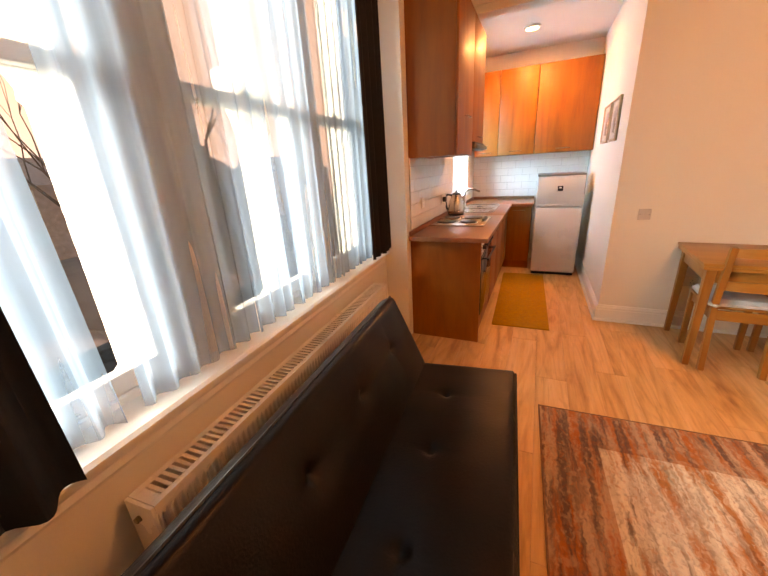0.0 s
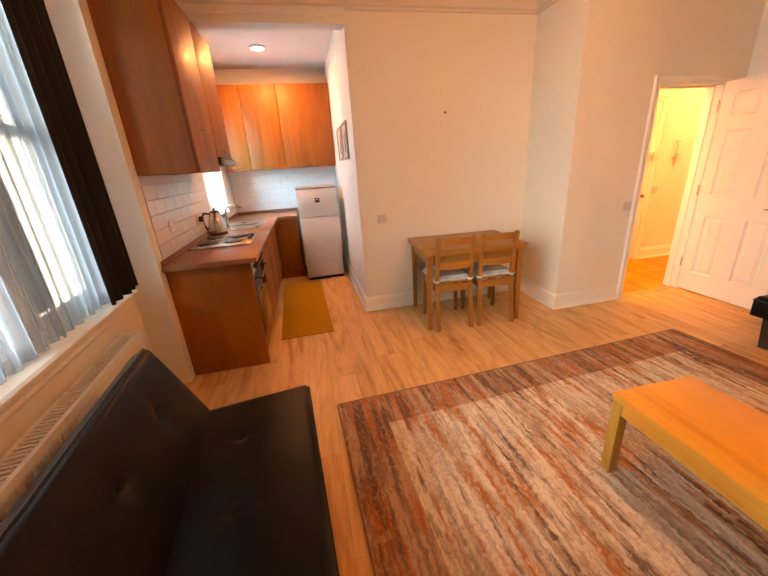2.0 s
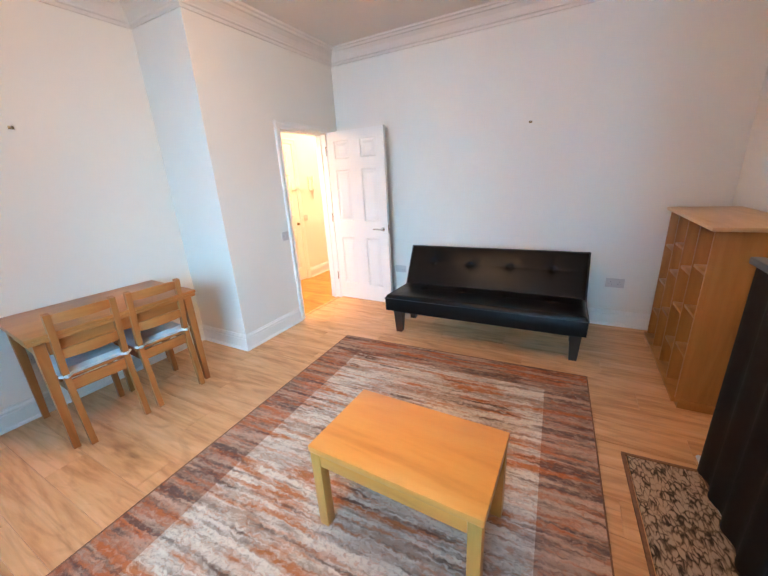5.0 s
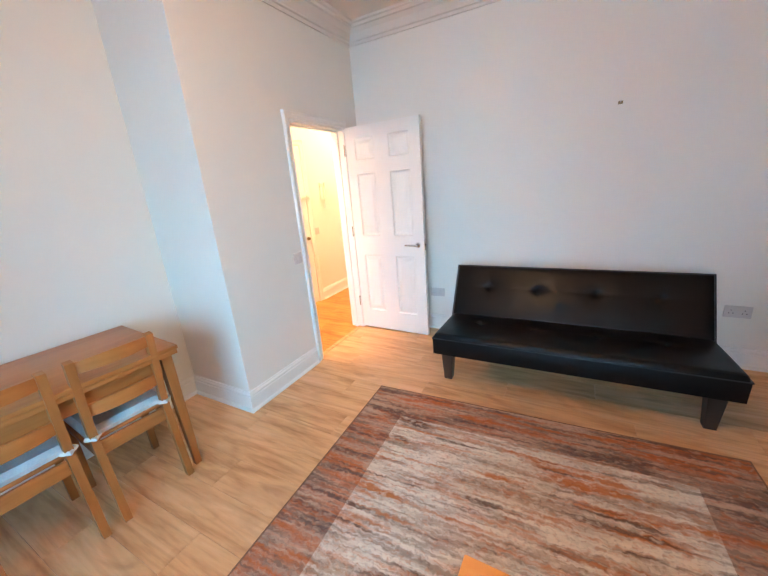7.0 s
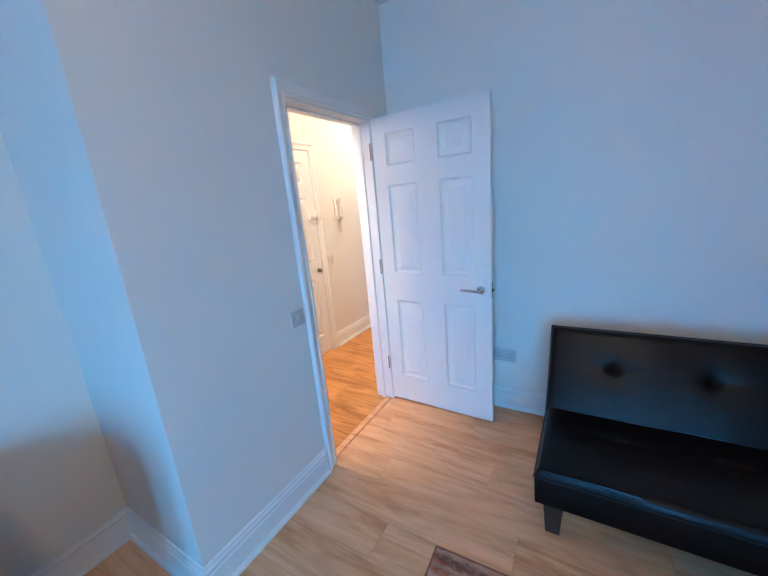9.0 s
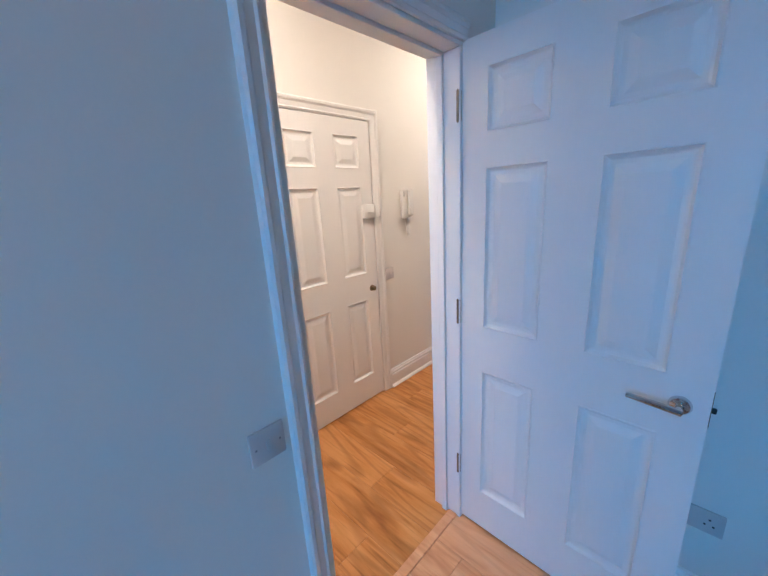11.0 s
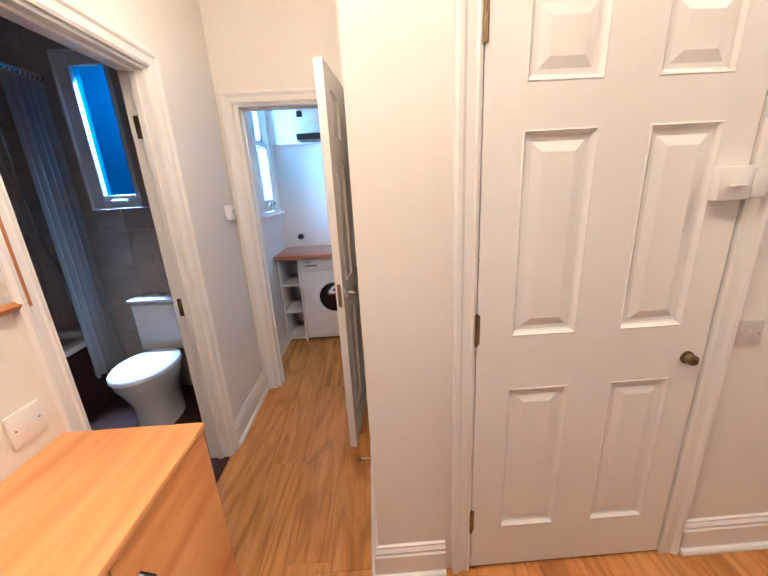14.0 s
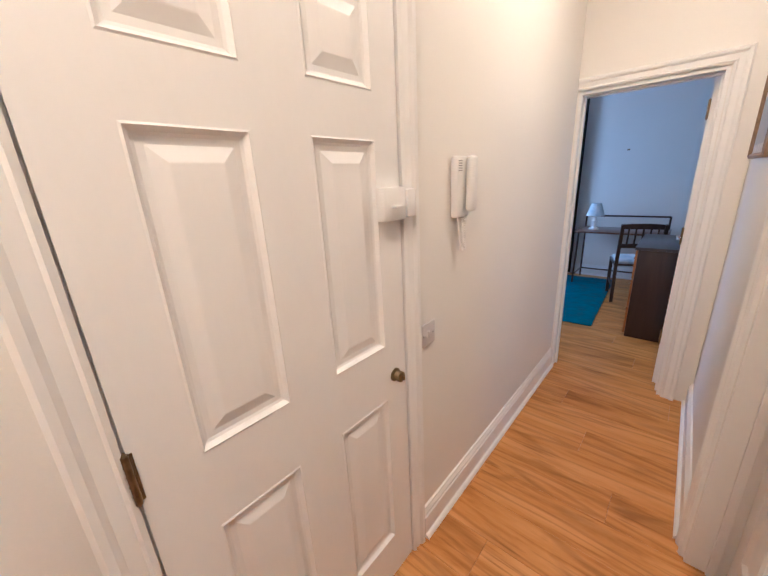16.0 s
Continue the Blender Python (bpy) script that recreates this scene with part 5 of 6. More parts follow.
def cabinet(name, label, lo, hi, front, doors, handle_z, group, drawer=None):
    """A cabinet unit with slab doors on the side that front names ('x' or '-y'); doors are (from, to, z0, z1)."""
    c = thing(name, label, "cabinet", group)
    t = 0.018
    if front == "x":
        part("body", box(lo, (hi[0] - t - 0.002, hi[1], hi[2])), CHERRY, c, smooth=False)
    else:
        part("body", box((lo[0], lo[1] + t + 0.002, lo[2]), hi), CHERRY, c, smooth=False)
    for a0, a1, z0, z1 in doors:
        if front == "x":
            d = part("door", box((hi[0] - t, a0 + 0.002, z0), (hi[0], a1 - 0.002, z1), 0.002), CHERRY, c)
            bar_handle(d, (hi[0], (a0 + a1) / 2, handle_z(z0, z1)), min(0.16, (a1 - a0) * 0.5), (0, 1, 0), (1, 0, 0))
        else:
            d = part("door", box((a0 + 0.002, lo[1], z0), (a1 - 0.002, lo[1] + t, z1), 0.002), CHERRY, c)
            bar_handle(d, ((a0 + a1) / 2, lo[1], handle_z(z0, z1)), min(0.16, (a1 - a0) * 0.5), (1, 0, 0), (0, -1, 0))
    return c


BF = -0.10      # front of the base units along the window wall
top_h = lambda z0, z1: z1 - 0.05
low_h = lambda z0, z1: z0 + 0.045
GB, GW = "kitchen base units", "kitchen wall units"
structure("kitchen_end_panel", box((XK + 0.002, 2.705, 0.0), (BF, 2.723, 0.862), 0.002), CHERRY, "cherry veneer end panel of the base units", "panel")
structure("kitchen_plinth", box((BF - 0.07, 2.724, 0.0), (BF - 0.055, 5.03, 0.11)), CHERRY, "cherry veneer plinth", "plinth")
structure("kitchen_plinth_back", box((BF - 0.054, 5.085, 0.0), (0.21, 5.10, 0.11)), CHERRY, "cherry veneer plinth", "plinth")
cabinet("base_cabinet", "cherry veneer base unit beside the oven", (XK + 0.01, 3.335, 0.11), (BF, 3.83, 0.862), "x", [(3.335, 3.83, 0.115, 0.86)], top_h, GB)
cabinet("base_cabinet", "cherry veneer sink base unit", (XK + 0.01, 3.835, 0.11), (BF, 4.98, 0.862), "x", [(3.835, 4.40, 0.115, 0.86), (4.40, 4.98, 0.115, 0.86)], top_h, GB)
cabinet("base_cabinet", "cherry veneer corner base unit beside the fridge", (BF + 0.002, 5.03, 0.11), (0.205, YB - 0.01, 0.862), "-y", [(BF + 0.002, 0.205, 0.115, 0.86)], top_h, GB)
ov = thing("oven", "built-in electric oven with black controls and steel handle", "oven", m=T((0, 2.725, 0)))
part("body", box((XK + 0.03, 0.002, 0.11), (BF - 0.02, 0.600, 0.86)), GREYP, ov)
od = part("oven_door", box((BF - 0.018, 0.004, 0.24), (BF + 0.006, 0.596, 0.74), 0.004), DARKGLASS, ov, "black glass oven door")
part("oven_handle", cyl(cyl(cyl(bmesh.new(), (BF + 0.045, 0.06, 0.705), (BF + 0.045, 0.54, 0.705), 0.009), (BF + 0.006, 0.09, 0.705), (BF + 0.045, 0.09, 0.705), 0.006), (BF + 0.006, 0.51, 0.705), (BF + 0.045, 0.51, 0.705), 0.006), BLACKP, od)
part("control_panel", box((BF - 0.018, 0.004, 0.745), (BF + 0.004, 0.596, 0.858), 0.003), STEEL, ov)
for k in range(6):
    y = 0.08 + 0.085 * k
    part("control_knob", cyl(bmesh.new(), (BF + 0.004, y, 0.80), (BF + 0.030, y, 0.80), 0.019, 0.016), BLACKP, ov)
part("drawer_front", box((BF - 0.018, 0.004, 0.115), (BF, 0.596, 0.235), 0.002), CHERRY, ov)

# worktop with the hob and sink let in; upstand along the walls
wt = tagged(new("worktop"), "L-shaped red brown laminate worktop with an upstand", "worktop")
bm = bmesh.new()
bx(bm, (XK + 0.002, 2.655, 0.864), (-0.045, 3.90, 0.90), 0.004)
bx(bm, (XK + 0.002, 3.9005, 0.864), (-0.045, 5.0, 0.90), 0.004)
bx(bm, (XK + 0.002, 5.0005, 0.864), (0.22, YB - 0.002, 0.90), 0.004)
part("slab", bm, WORKTOP, wt)
part("upstand", box((XK + 0.002, 2.675, 0.901), (XK + 0.018, YB - 0.02, 0.938), 0.003), WORKTOP, wt)
part("upstand", box((XK + 0.019, YB - 0.018, 0.901), (0.22, YB - 0.002, 0.938), 0.003), WORKTOP, wt)

hob = thing("hob", "stainless steel hob with four solid hotplates", "hob", m=T((-0.40, 3.46, 0.901)))
part("plate", box((-0.25, -0.29, 0), (0.25, 0.29, 0.012), 0.005), STEEL, hob)
for x, y, r in ((-0.12, -0.14, 0.09), (0.09, -0.14, 0.075), (-0.12, 0.13, 0.075), (0.09, 0.13, 0.09)):
    hp = part("hotplate", lathe([(r, 0.012), (r, 0.022), (r - 0.006, 0.026), (0.02, 0.026), (0.018, 0.023), (0.001, 0.023)], 32, T((x, y, 0))), IRON, hob, "dark cast iron hotplate")
    part("trim_ring", lathe([(r + 0.012, 0.012), (r + 0.010, 0.016), (r + 0.001, 0.017), (r + 0.001, 0.012)], 32, T((x, y, 0))), CHROME, hp)
for k in range(4):
    part("control_knob", lathe([(0.017, 0.012), (0.015, 0.030), (0.001, 0.031)], 18, T((0.21, -0.02 + 0.055 * k, 0))), BLACKP, hob)

sk = thing("sink", "stainless steel inset sink with drainer", "sink", m=T((-0.42, 4.50, 0.901)))
bm = bmesh.new()
bx(bm, (-0.24, -0.42, 0), (0.24, -0.40, 0.008), 0.003)
bx(bm, (-0.24, 0.40, 0), (0.24, 0.42, 0.008), 0.003)
bx(bm, (-0.24, -0.40, 0), (-0.20, 0.40, 0.008), 0.003)
bx(bm, (0.19, -0.40, 0), (0.24, 0.40, 0.008), 0.003)
bx(bm, (-0.20, -0.03, 0), (0.19, 0.01, 0.008), 0.003)
part("rim", bm, STEEL, sk)
part("bowl", box((-0.20, 0.01, 0.0005), (0.19, 0.40, 0.002)), STEEL, sk)
dr = part("drainer", box((-0.20, -0.40, 0.0005), (0.19, -0.03, 0.003)), STEEL, sk)
for k in range(9):
    part("ridge", box((-0.18 + 0.042 * k, -0.38, 0.003), (-0.172 + 0.042 * k, -0.05, 0.006), 0.001, 1), STEEL, dr)
part("waste", cyl(bmesh.new(), (0, 0.20, 0.002), (0, 0.20, 0.005), 0.035), BLACKP, sk)
tp = thing("mixer_tap", "chrome swan-neck mixer tap on the sink", "tap", m=T((-0.585, 4.52, 0.909)))
part("spout", tube(bmesh.new(), [(0, 0, 0), (0, 0, 0.12), (0.01, 0, 0.19), (0.05, 0.0, 0.225), (0.12, -0.01, 0.225), (0.19, -0.02, 0.195)], [0.020, 0.016, 0.013, 0.013, 0.012, 0.011], 14), CHROME, tp)
part("base", lathe([(0.028, 0), (0.028, 0.012), (0.020, 0.03), (0.019, 0.06)], 22), CHROME, tp)
part("tap_lever", tube(bmesh.new(), [(0, 0.02, 0.06), (0.0, 0.05, 0.075), (0.01, 0.09, 0.10)], [0.009, 0.007, 0.006], 10), CHROME, tp)

kt = thing("kettle", "brushed steel electric kettle with black base", "kettle", m=T((-0.56, 3.93, 0.901)) @ RZ(20))
part("power_base", lathe([(0.088, 0), (0.088, 0.016), (0.078, 0.022)], 30), BLACKP, kt)
kb = part("body", lathe([(0.086, 0.023), (0.088, 0.045), (0.084, 0.10), (0.074, 0.16), (0.058, 0.205), (0.050, 0.222)], 34), STEEL, kt)
part("lid", lathe([(0.050, 0.2225), (0.040, 0.236), (0.016, 0.244), (0.010, 0.248), (0.012, 0.262), (0.003, 0.268)], 26), BLACKP, kt)
part("handle", tube(bmesh.new(), [(-0.050, 0, 0.215), (-0.095, 0, 0.225), (-0.125, 0, 0.19), (-0.122, 0, 0.12), (-0.092, 0, 0.06)], [0.011, 0.012, 0.012, 0.011, 0.010], 12), BLACKP, kt)
part("spout", tube(bmesh.new(), [(0.060, 0, 0.165), (0.085, 0, 0.19), (0.098, 0, 0.205)], [0.022, 0.016, 0.012], 12), STEEL, kt)
pl = thing("kettle_plug", "black plug and lead in a wall socket", "plug", m=T((XK + 0.0175, 3.72, 1.10)) @ RZ(90))
part("socket_plate", box((-0.073, -0.009, -0.043), (0.073, 0, 0.043), 0.003), WHITEP, pl)
part("plug_body", box((-0.055, -0.05, -0.028), (-0.01, -0.0095, 0.022), 0.006), BLACKP, pl)
part("lead", tube(bmesh.new(), [(-0.032, -0.045, -0.03), (-0.03, -0.055, -0.09), (-0.01, -0.06, -0.15), (0.03, -0.07, -0.185), (0.08, -0.09, -0.194)], 0.004), BLACKP, pl)

WF = -0.295
cabinet("wall_cabinet", "tall cherry veneer wall unit with an exposed end", (XK + 0.002, 2.715, 1.50), (WF, 3.32, 2.555), "x", [(2.717, 3.32, 1.50, 2.553)], lambda a, b: a + 0.28, GW)
cabinet("wall_cabinet", "cherry veneer wall unit over the worktop", (XK + 0.002, 3.325, 1.62), (WF, 3.92, 2.555), "x", [(3.325, 3.92, 1.62, 2.553)], low_h, GW)
hd = thing("cooker_hood", "slim dark cooker hood under the wall unit", "cooker hood", m=T((0, 3.33, 1.555)))
part("canopy", box((XK + 0.01, 0, 0), (WF + 0.02, 0.585, 0.06), 0.006), BLACKP, hd)
part("visor", box((WF + 0.0205, 0, 0.006), (WF + 0.045, 0.585, 0.040), 0.006), GREYP, hd)
YF = 5.36
for a, b in ((-0.30, 0.16), (0.165, 0.852)):
    cabinet("wall_cabinet", "cherry veneer wall unit on the back wall", (a, YF, 1.515), (b, YB - 0.002, 2.555), "-y", [(a, b, 1.515, 2.553)], low_h, GW)
cabinet("wall_cabinet", "narrow cherry veneer corner wall unit", (-0.62, YF + 0.001, 1.515), (-0.303, YB - 0.002, 2.555), "-y", [(-0.62, -0.303, 1.515, 2.553)], low_h, GW)

fr = thing("fridge_freezer", "small white two-door fridge freezer", "fridge", m=T((0.253, 4.82, 0)) @ RZ(0.5))
part("body", box((0, 0.05, 0.025), (0.51, 0.56, 1.235), 0.006), ENAMEL, fr)
part("top_cover", box((-0.004, 0.0, 1.2355), (0.514, 0.56, 1.258), 0.006), GREYP, fr)
f1 = part("freezer_door", box((0, 0, 0.885), (0.51, 0.046, 1.233), 0.010), ENAMEL, fr)
f2 = part("fridge_door", box((0, 0, 0.04), (0.51, 0.046, 0.868), 0.010), ENAMEL, fr)
part("door_grip", box((0.02, -0.006, 0.886), (0.49, 0.004, 0.904), 0.004), ENAMEL, f1)
part("badge", box((0.225, -0.0025, 1.06), (0.285, 0.002, 1.12), 0.001), BLACKP, f1, "small black square badge")
part("badge_mark", box((0.24, -0.0035, 1.092), (0.27, -0.0024, 1.108)), WHITEP, f1, smooth=False)
part("plinth", box((0.01, 0.03, 0), (0.50, 0.54, 0.024)), BLACKP, fr)

mt = thing("kitchen_mat", "mustard yellow mat along the kitchen units", "mat", m=T((0.19, 3.93, 0)) @ RZ(1.6))
part("mat_surface", box((-0.245, -0.84, 0.001), (0.245, 0.84, 0.011), 0.005), MATY, mt)

cl = thing("ceiling_light", "small round ceiling downlight, lit", "ceiling light", m=T((0.06, 4.78, HK)))
part("rim", lathe([(0.085, 0), (0.085, -0.018), (0.070, -0.024), (0.070, 0)], 32), TRIM, cl)
part("diffuser", lathe([(0.069, -0.002), (0.069, -0.024), (0.04, -0.030), (0.002, -0.031)], 32), LAMPGLOW, cl)

for i, y in enumerate((4.04, 4.50)):
    framed_print("framed_picture", "small botanical print in a bronze frame on the kitchen wall", 0.38, 0.36, T((XKIT - 0.001, y, 1.735)) @ RZ(-90), PALEFRAME,
                 [(-0.07, -0.10, -0.02, 0.08, GREYP), (0.0, -0.11, 0.05, 0.05, GILT), (-0.03, 0.02, 0.08, 0.11, GREYP)])

# ---- hall ----
hc = thing("hall_cabinet", "orange wood-effect cupboard in the hall below a switch", "cabinet", m=T((2.805, 3.03, 0)))
part("body", box((0, 0.006, 0.0), (0.363, 0.732, 0.828), 0.002), ORANGE, hc)
part("top", box((0, 0, 0.829), (0.388, 0.738, 0.85), 0.003), ORANGE, hc)
for a, b in ((0.004, 0.366), (0.370, 0.734)):
    d = part("door", box((0.365, a, 0.06), (0.383, b, 0.826), 0.002), ORANGE, hc)
    yy = b - 0.045 if a < 0.1 else a + 0.045
    part("handle", tube(bmesh.new(), [(0.383, yy, 0.74), (0.408, yy, 0.73), (0.412, yy, 0.69), (0.408, yy, 0.65), (0.383, yy, 0.64)], 0.009), BLACKP, d, "curved dark handle")
framed_print("framed_picture", "wooden framed panel on the hall wall", 0.34, 0.46, T((2.801, 3.63, 1.44)) @ RZ(90), PINE, [(-0.11, -0.17, 0.11, 0.17, DARKW)])
framed_print("framed_picture", "framed landscape print in a bronze frame", 0.52, 0.62, T((6.22, 3.051, 1.80)) @ RZ(180), GILT, [(-0.2, -0.25, 0.2, -0.05, GREYP), (-0.2, 0.0, 0.2, 0.25, BLUERUG)])

ic = thing("intercom", "white entry phone on the hall wall with coiled lead", "intercom", m=T((5.09, 3.899, 1.44)))
part("base", box((-0.045, -0.030, -0.105), (0.048, 0, 0.105), 0.008), WHITEP, ic)
hs = part("handset", box((0.004, -0.062, -0.085), (0.046, -0.031, 0.105), 0.012, 3), WHITEP, ic)
for k in range(5):
    part("speaker_slot", box((-0.040, -0.0315, 0.055 + 0.008 * k), (-0.016, -0.0295, 0.058 + 0.008 * k)), GREYP, ic, smooth=False)
cord = []
for k in range(110):
    a = k * 0.9
    cord.append((0.018 + 0.010 * math.cos(a), -0.022 + 0.010 * math.sin(a), -0.09 - 0.0013 * k))
part("coiled_lead", tube(bmesh.new(), cord, 0.0025, 5), WHITEP, ic)
part("lead", tube(bmesh.new(), [(0.018, -0.02, -0.23), (0.0, -0.02, -0.20), (-0.012, -0.02, -0.15), (-0.014, -0.012, -0.10)], 0.0028, 6), WHITEP, ic)
th = thing("thermostat", "white dimmer box on the passage wall", "thermostat", m=T((2.801, 5.18, 1.345)) @ RZ(90))
part("box", box((-0.045, -0.028, -0.045), (0.045, 0, 0.045), 0.004), WHITEP, th)
part("dial", cyl(bmesh.new(), (0.01, -0.028, -0.005), (0.01, -0.038, -0.005), 0.018), WHITEP, th)
ds = thing("door_stop", "brass door stop on the skirting", "door stop", m=T((3.625, 4.44, 0.055)))
part("stem", cyl(bmesh.new(), (0, 0, 0), (-0.06, 0, 0), 0.005, n=10), BRASS, ds)
part("tip", cyl(bmesh.new(), (-0.06, 0, 0), (-0.072, 0, 0), 0.009, n=12), BLACKP, ds)

# ---- bathroom ----
structure("bathroom_floor", box((1.0, 3.70, 0.0), (2.69, 5.42, 0.004)), DARKVINYL, "dark brown vinyl bathroom floor", "floor")
wc = thing("toilet", "white close-coupled toilet with lid closed", "toilet", m=T((2.185, 5.41, 0.004)))
part("cistern", box((-0.19, -0.18, 0.40), (0.19, -0.005, 0.76), 0.025, 4), PORCELAIN, wc)
part("cistern_lid", box((-0.20, -0.19, 0.761), (0.20, -0.003, 0.79), 0.010, 3), PORCELAIN, wc)
part("flush_button", lathe([(0.022, 0), (0.022, 0.006), (0.016, 0.009)], 20, T((0, -0.095, 0.79))), CHROME, wc)


def oval(rings, n=36, cy=-0.42):
    """A body stacked from egg-shaped rings: (half width, back, front, z)."""
    bm = bmesh.new()
    rows = []
    for w, back, front, z in rings:
        row = []
        for i in range(n):
            a = 2 * math.pi * i / n
            s, c = math.sin(a), math.cos(a)
            row.append(bm.verts.new((w * s, cy + (back if c > 0 else front) * c, z)))
        rows.append(row)
    for a, b in zip(rows, rows[1:]):
        for i in range(n):
            bm.faces.new((a[i], a[(i + 1) % n], b[(i + 1) % n], b[i]))
    bm.faces.new(rows[0][::-1])
    bm.faces.new(rows[-1])
    bmesh.ops.recalc_face_normals(bm, faces=bm.faces[:])
    return bm


part("bowl", oval([(0.115, 0.22, 0.16, 0.0), (0.11, 0.22, 0.15, 0.10), (0.115, 0.23, 0.16, 0.20), (0.15, 0.25, 0.20, 0.29), (0.175, 0.25, 0.235, 0.36), (0.178, 0.25, 0.24, 0.395)]), PORCELAIN, wc)
part("seat", oval([(0.180, 0.22, 0.245, 0.396), (0.186, 0.22, 0.250, 0.404), (0.182, 0.22, 0.246, 0.414)]), WHITEP, wc)
part("lid", oval([(0.182, 0.23, 0.246, 0.416), (0.186, 0.23, 0.250, 0.424), (0.178, 0.22, 0.242, 0.434), (0.10, 0.12, 0.14, 0.440)]), WHITEP, wc)
bt = thing("bathtub", "white bathtub with a dark side panel", "bathtub", m=T((1.0, 3.72, 0.004)))
part("side_panel", box((0.66, 0, 0), (0.68, 1.69, 0.50), 0.004), DARKVINYL, bt, "dark side panel")
bm = bmesh.new()
bx(bm, (0.60, 0, 0.501), (0.70, 1.69, 0.545), 0.012, 3)
bx(bm, (0.0, 0, 0.501), (0.06, 1.69, 0.545), 0.012, 3)
bx(bm, (0.06, 0, 0.501), (0.60, 0.07, 0.545), 0.012, 3)
bx(bm, (0.06, 1.60, 0.501), (0.60, 1.69, 0.545), 0.012, 3)
part("rim", bm, PORCELAIN, bt)
part("basin", box((0.05, 0.06, 0.12), (0.61, 1.62, 0.14)), PORCELAIN, bt)
part("bath_tap", tube(bmesh.new(), [(0.33, 1.64, 0.546), (0.33, 1.64, 0.60), (0.33, 1.60, 0.63), (0.33, 1.53, 0.61)], 0.016, 12), CHROME, bt)
part("shower_hose", tube(bmesh.new(), [(0.60, 1.62, 0.55), (0.63, 1.58, 0.62), (0.60, 1.55, 0.70), (0.55, 1.58, 0.64)], 0.009, 8), CHROME, bt)
sc = hang("shower_curtain", folds(5.13, 5.39, 0.29, 2.17, 0.034, 5, 1.74, 41, 0.10, -0.02), SHOWERC, "pale shower curtain drawn to the window wall", "shower curtain", "", 0.0015)
part("shower_riser_hose", tube(bmesh.new(), [(0.41, 1.66, 1.95), (0.41, 1.655, 1.57), (0.44, 1.65, 1.20), (0.50, 1.645, 0.95), (0.53, 1.63, 0.68), (0.50, 1.62, 0.60)], 0.009, 8), CHROME, bt, "chrome shower hose")
part("shower_head", lathe([(0.018, 0), (0.020, 0.10), (0.045, 0.13), (0.045, 0.15), (0.002, 0.152)], 20, T((0.41, 1.66, 1.93)) @ Matrix.Rotation(radians(35), 4, "X")), CHROME, bt)
sr = thing("shower_rail", "chrome shower rail with curtain rings", "shower rail")
part("rail", cyl(bmesh.new(), (1.73, 3.70, 2.20), (1.73, 5.42, 2.20), 0.011), CHROME, sr)
for k in range(9):
    part("ring", sweep(bmesh.new(), [(1.73 + 0.018 * math.cos(a), 5.13 + 0.031 * k, 2.195 + 0.018 * math.sin(a)) for a in [2 * math.pi * j / 12 for j in range(12)]], [(-0.002, -0.002), (0.002, -0.002), (0.002, 0.002), (-0.002, 0.002)], (0, 1, 0), True), WHITEP, sr)

# ---- laundry ----
su = thing("shelf_unit", "narrow white open shelf unit beside the washing machine", "shelf unit", m=T((2.80, 6.10, 0)))
for x in (0.0, 0.182):
    part("side_panel", box((x, 0, 0), (x + 0.016, 0.46, 0.845), 0.002), ENAMEL, su)
for z in (0.03, 0.31, 0.58):
    part("shelf", box((0.0165, 0.004, z), (0.1815, 0.455, z + 0.016), 0.002), ENAMEL, su)
part("back_panel", box((0.0165, 0.44, 0.05), (0.1815, 0.455, 0.84)), ENAMEL, su)
ws = thing("washing_machine", "white front-loading washing machine under the worktop", "washing machine", m=T((3.005, 6.10, 0)))
part("body", box((0, 0.012, 0.03), (0.60, 0.47, 0.845), 0.010), ENAMEL, ws)
part("control_panel", box((0.002, 0, 0.715), (0.598, 0.0115, 0.842), 0.004), WHITEP, ws)
part("detergent_drawer", box((0.012, -0.006, 0.73), (0.20, -0.0005, 0.835), 0.004), WHITEP, ws)
part("drawer_grip", box((0.05, -0.008, 0.765), (0.16, -0.0055, 0.782), 0.002), GREYP, ws)
part("drawer_mark", box((0.035, -0.0075, 0.80), (0.11, -0.0058, 0.812)), GREYP, ws, smooth=False)
RX = Matrix.Rotation(math.pi / 2, 4, "X")
pd = part("porthole", lathe([(0.205, 0), (0.205, 0.012), (0.190, 0.022), (0.150, 0.016), (0.145, 0.0)], 44, T((0.30, 0.012, 0.45)) @ RX), WHITEP, ws, "round porthole door")
part("porthole_glass", lathe([(0.146, 0), (0.13, 0.010), (0.08, 0.016), (0.002, 0.018)], 36, T((0.30, 0.010, 0.45)) @ RX), DARKGLASS, pd, "dark porthole glass")
part("program_dial", cyl(bmesh.new(), (0.40, 0, 0.78), (0.40, -0.018, 0.78), 0.026), WHITEP, ws)
part("kick_panel", box((0.004, 0.004, 0.035), (0.596, 0.0115, 0.13), 0.003), WHITEP, ws)
tagged(part("laundry_worktop", box((2.79, 6.04, 0.848), (3.642, 6.575, 0.886), 0.004), WORKTOP), "red brown laminate worktop over the washing machine", "worktop")
bo = thing("boiler", "white wall-mounted gas boiler with a dark lower edge", "boiler", m=T((3.06, 6.28, 1.925)))
part("casing", box((0, 0, 0.02), (0.44, 0.295, 0.75), 0.012), ENAMEL, bo)
part("front_flap", box((0.02, -0.010, 0.09), (0.42, -0.0005, 0.26), 0.006), WHITEP, bo)
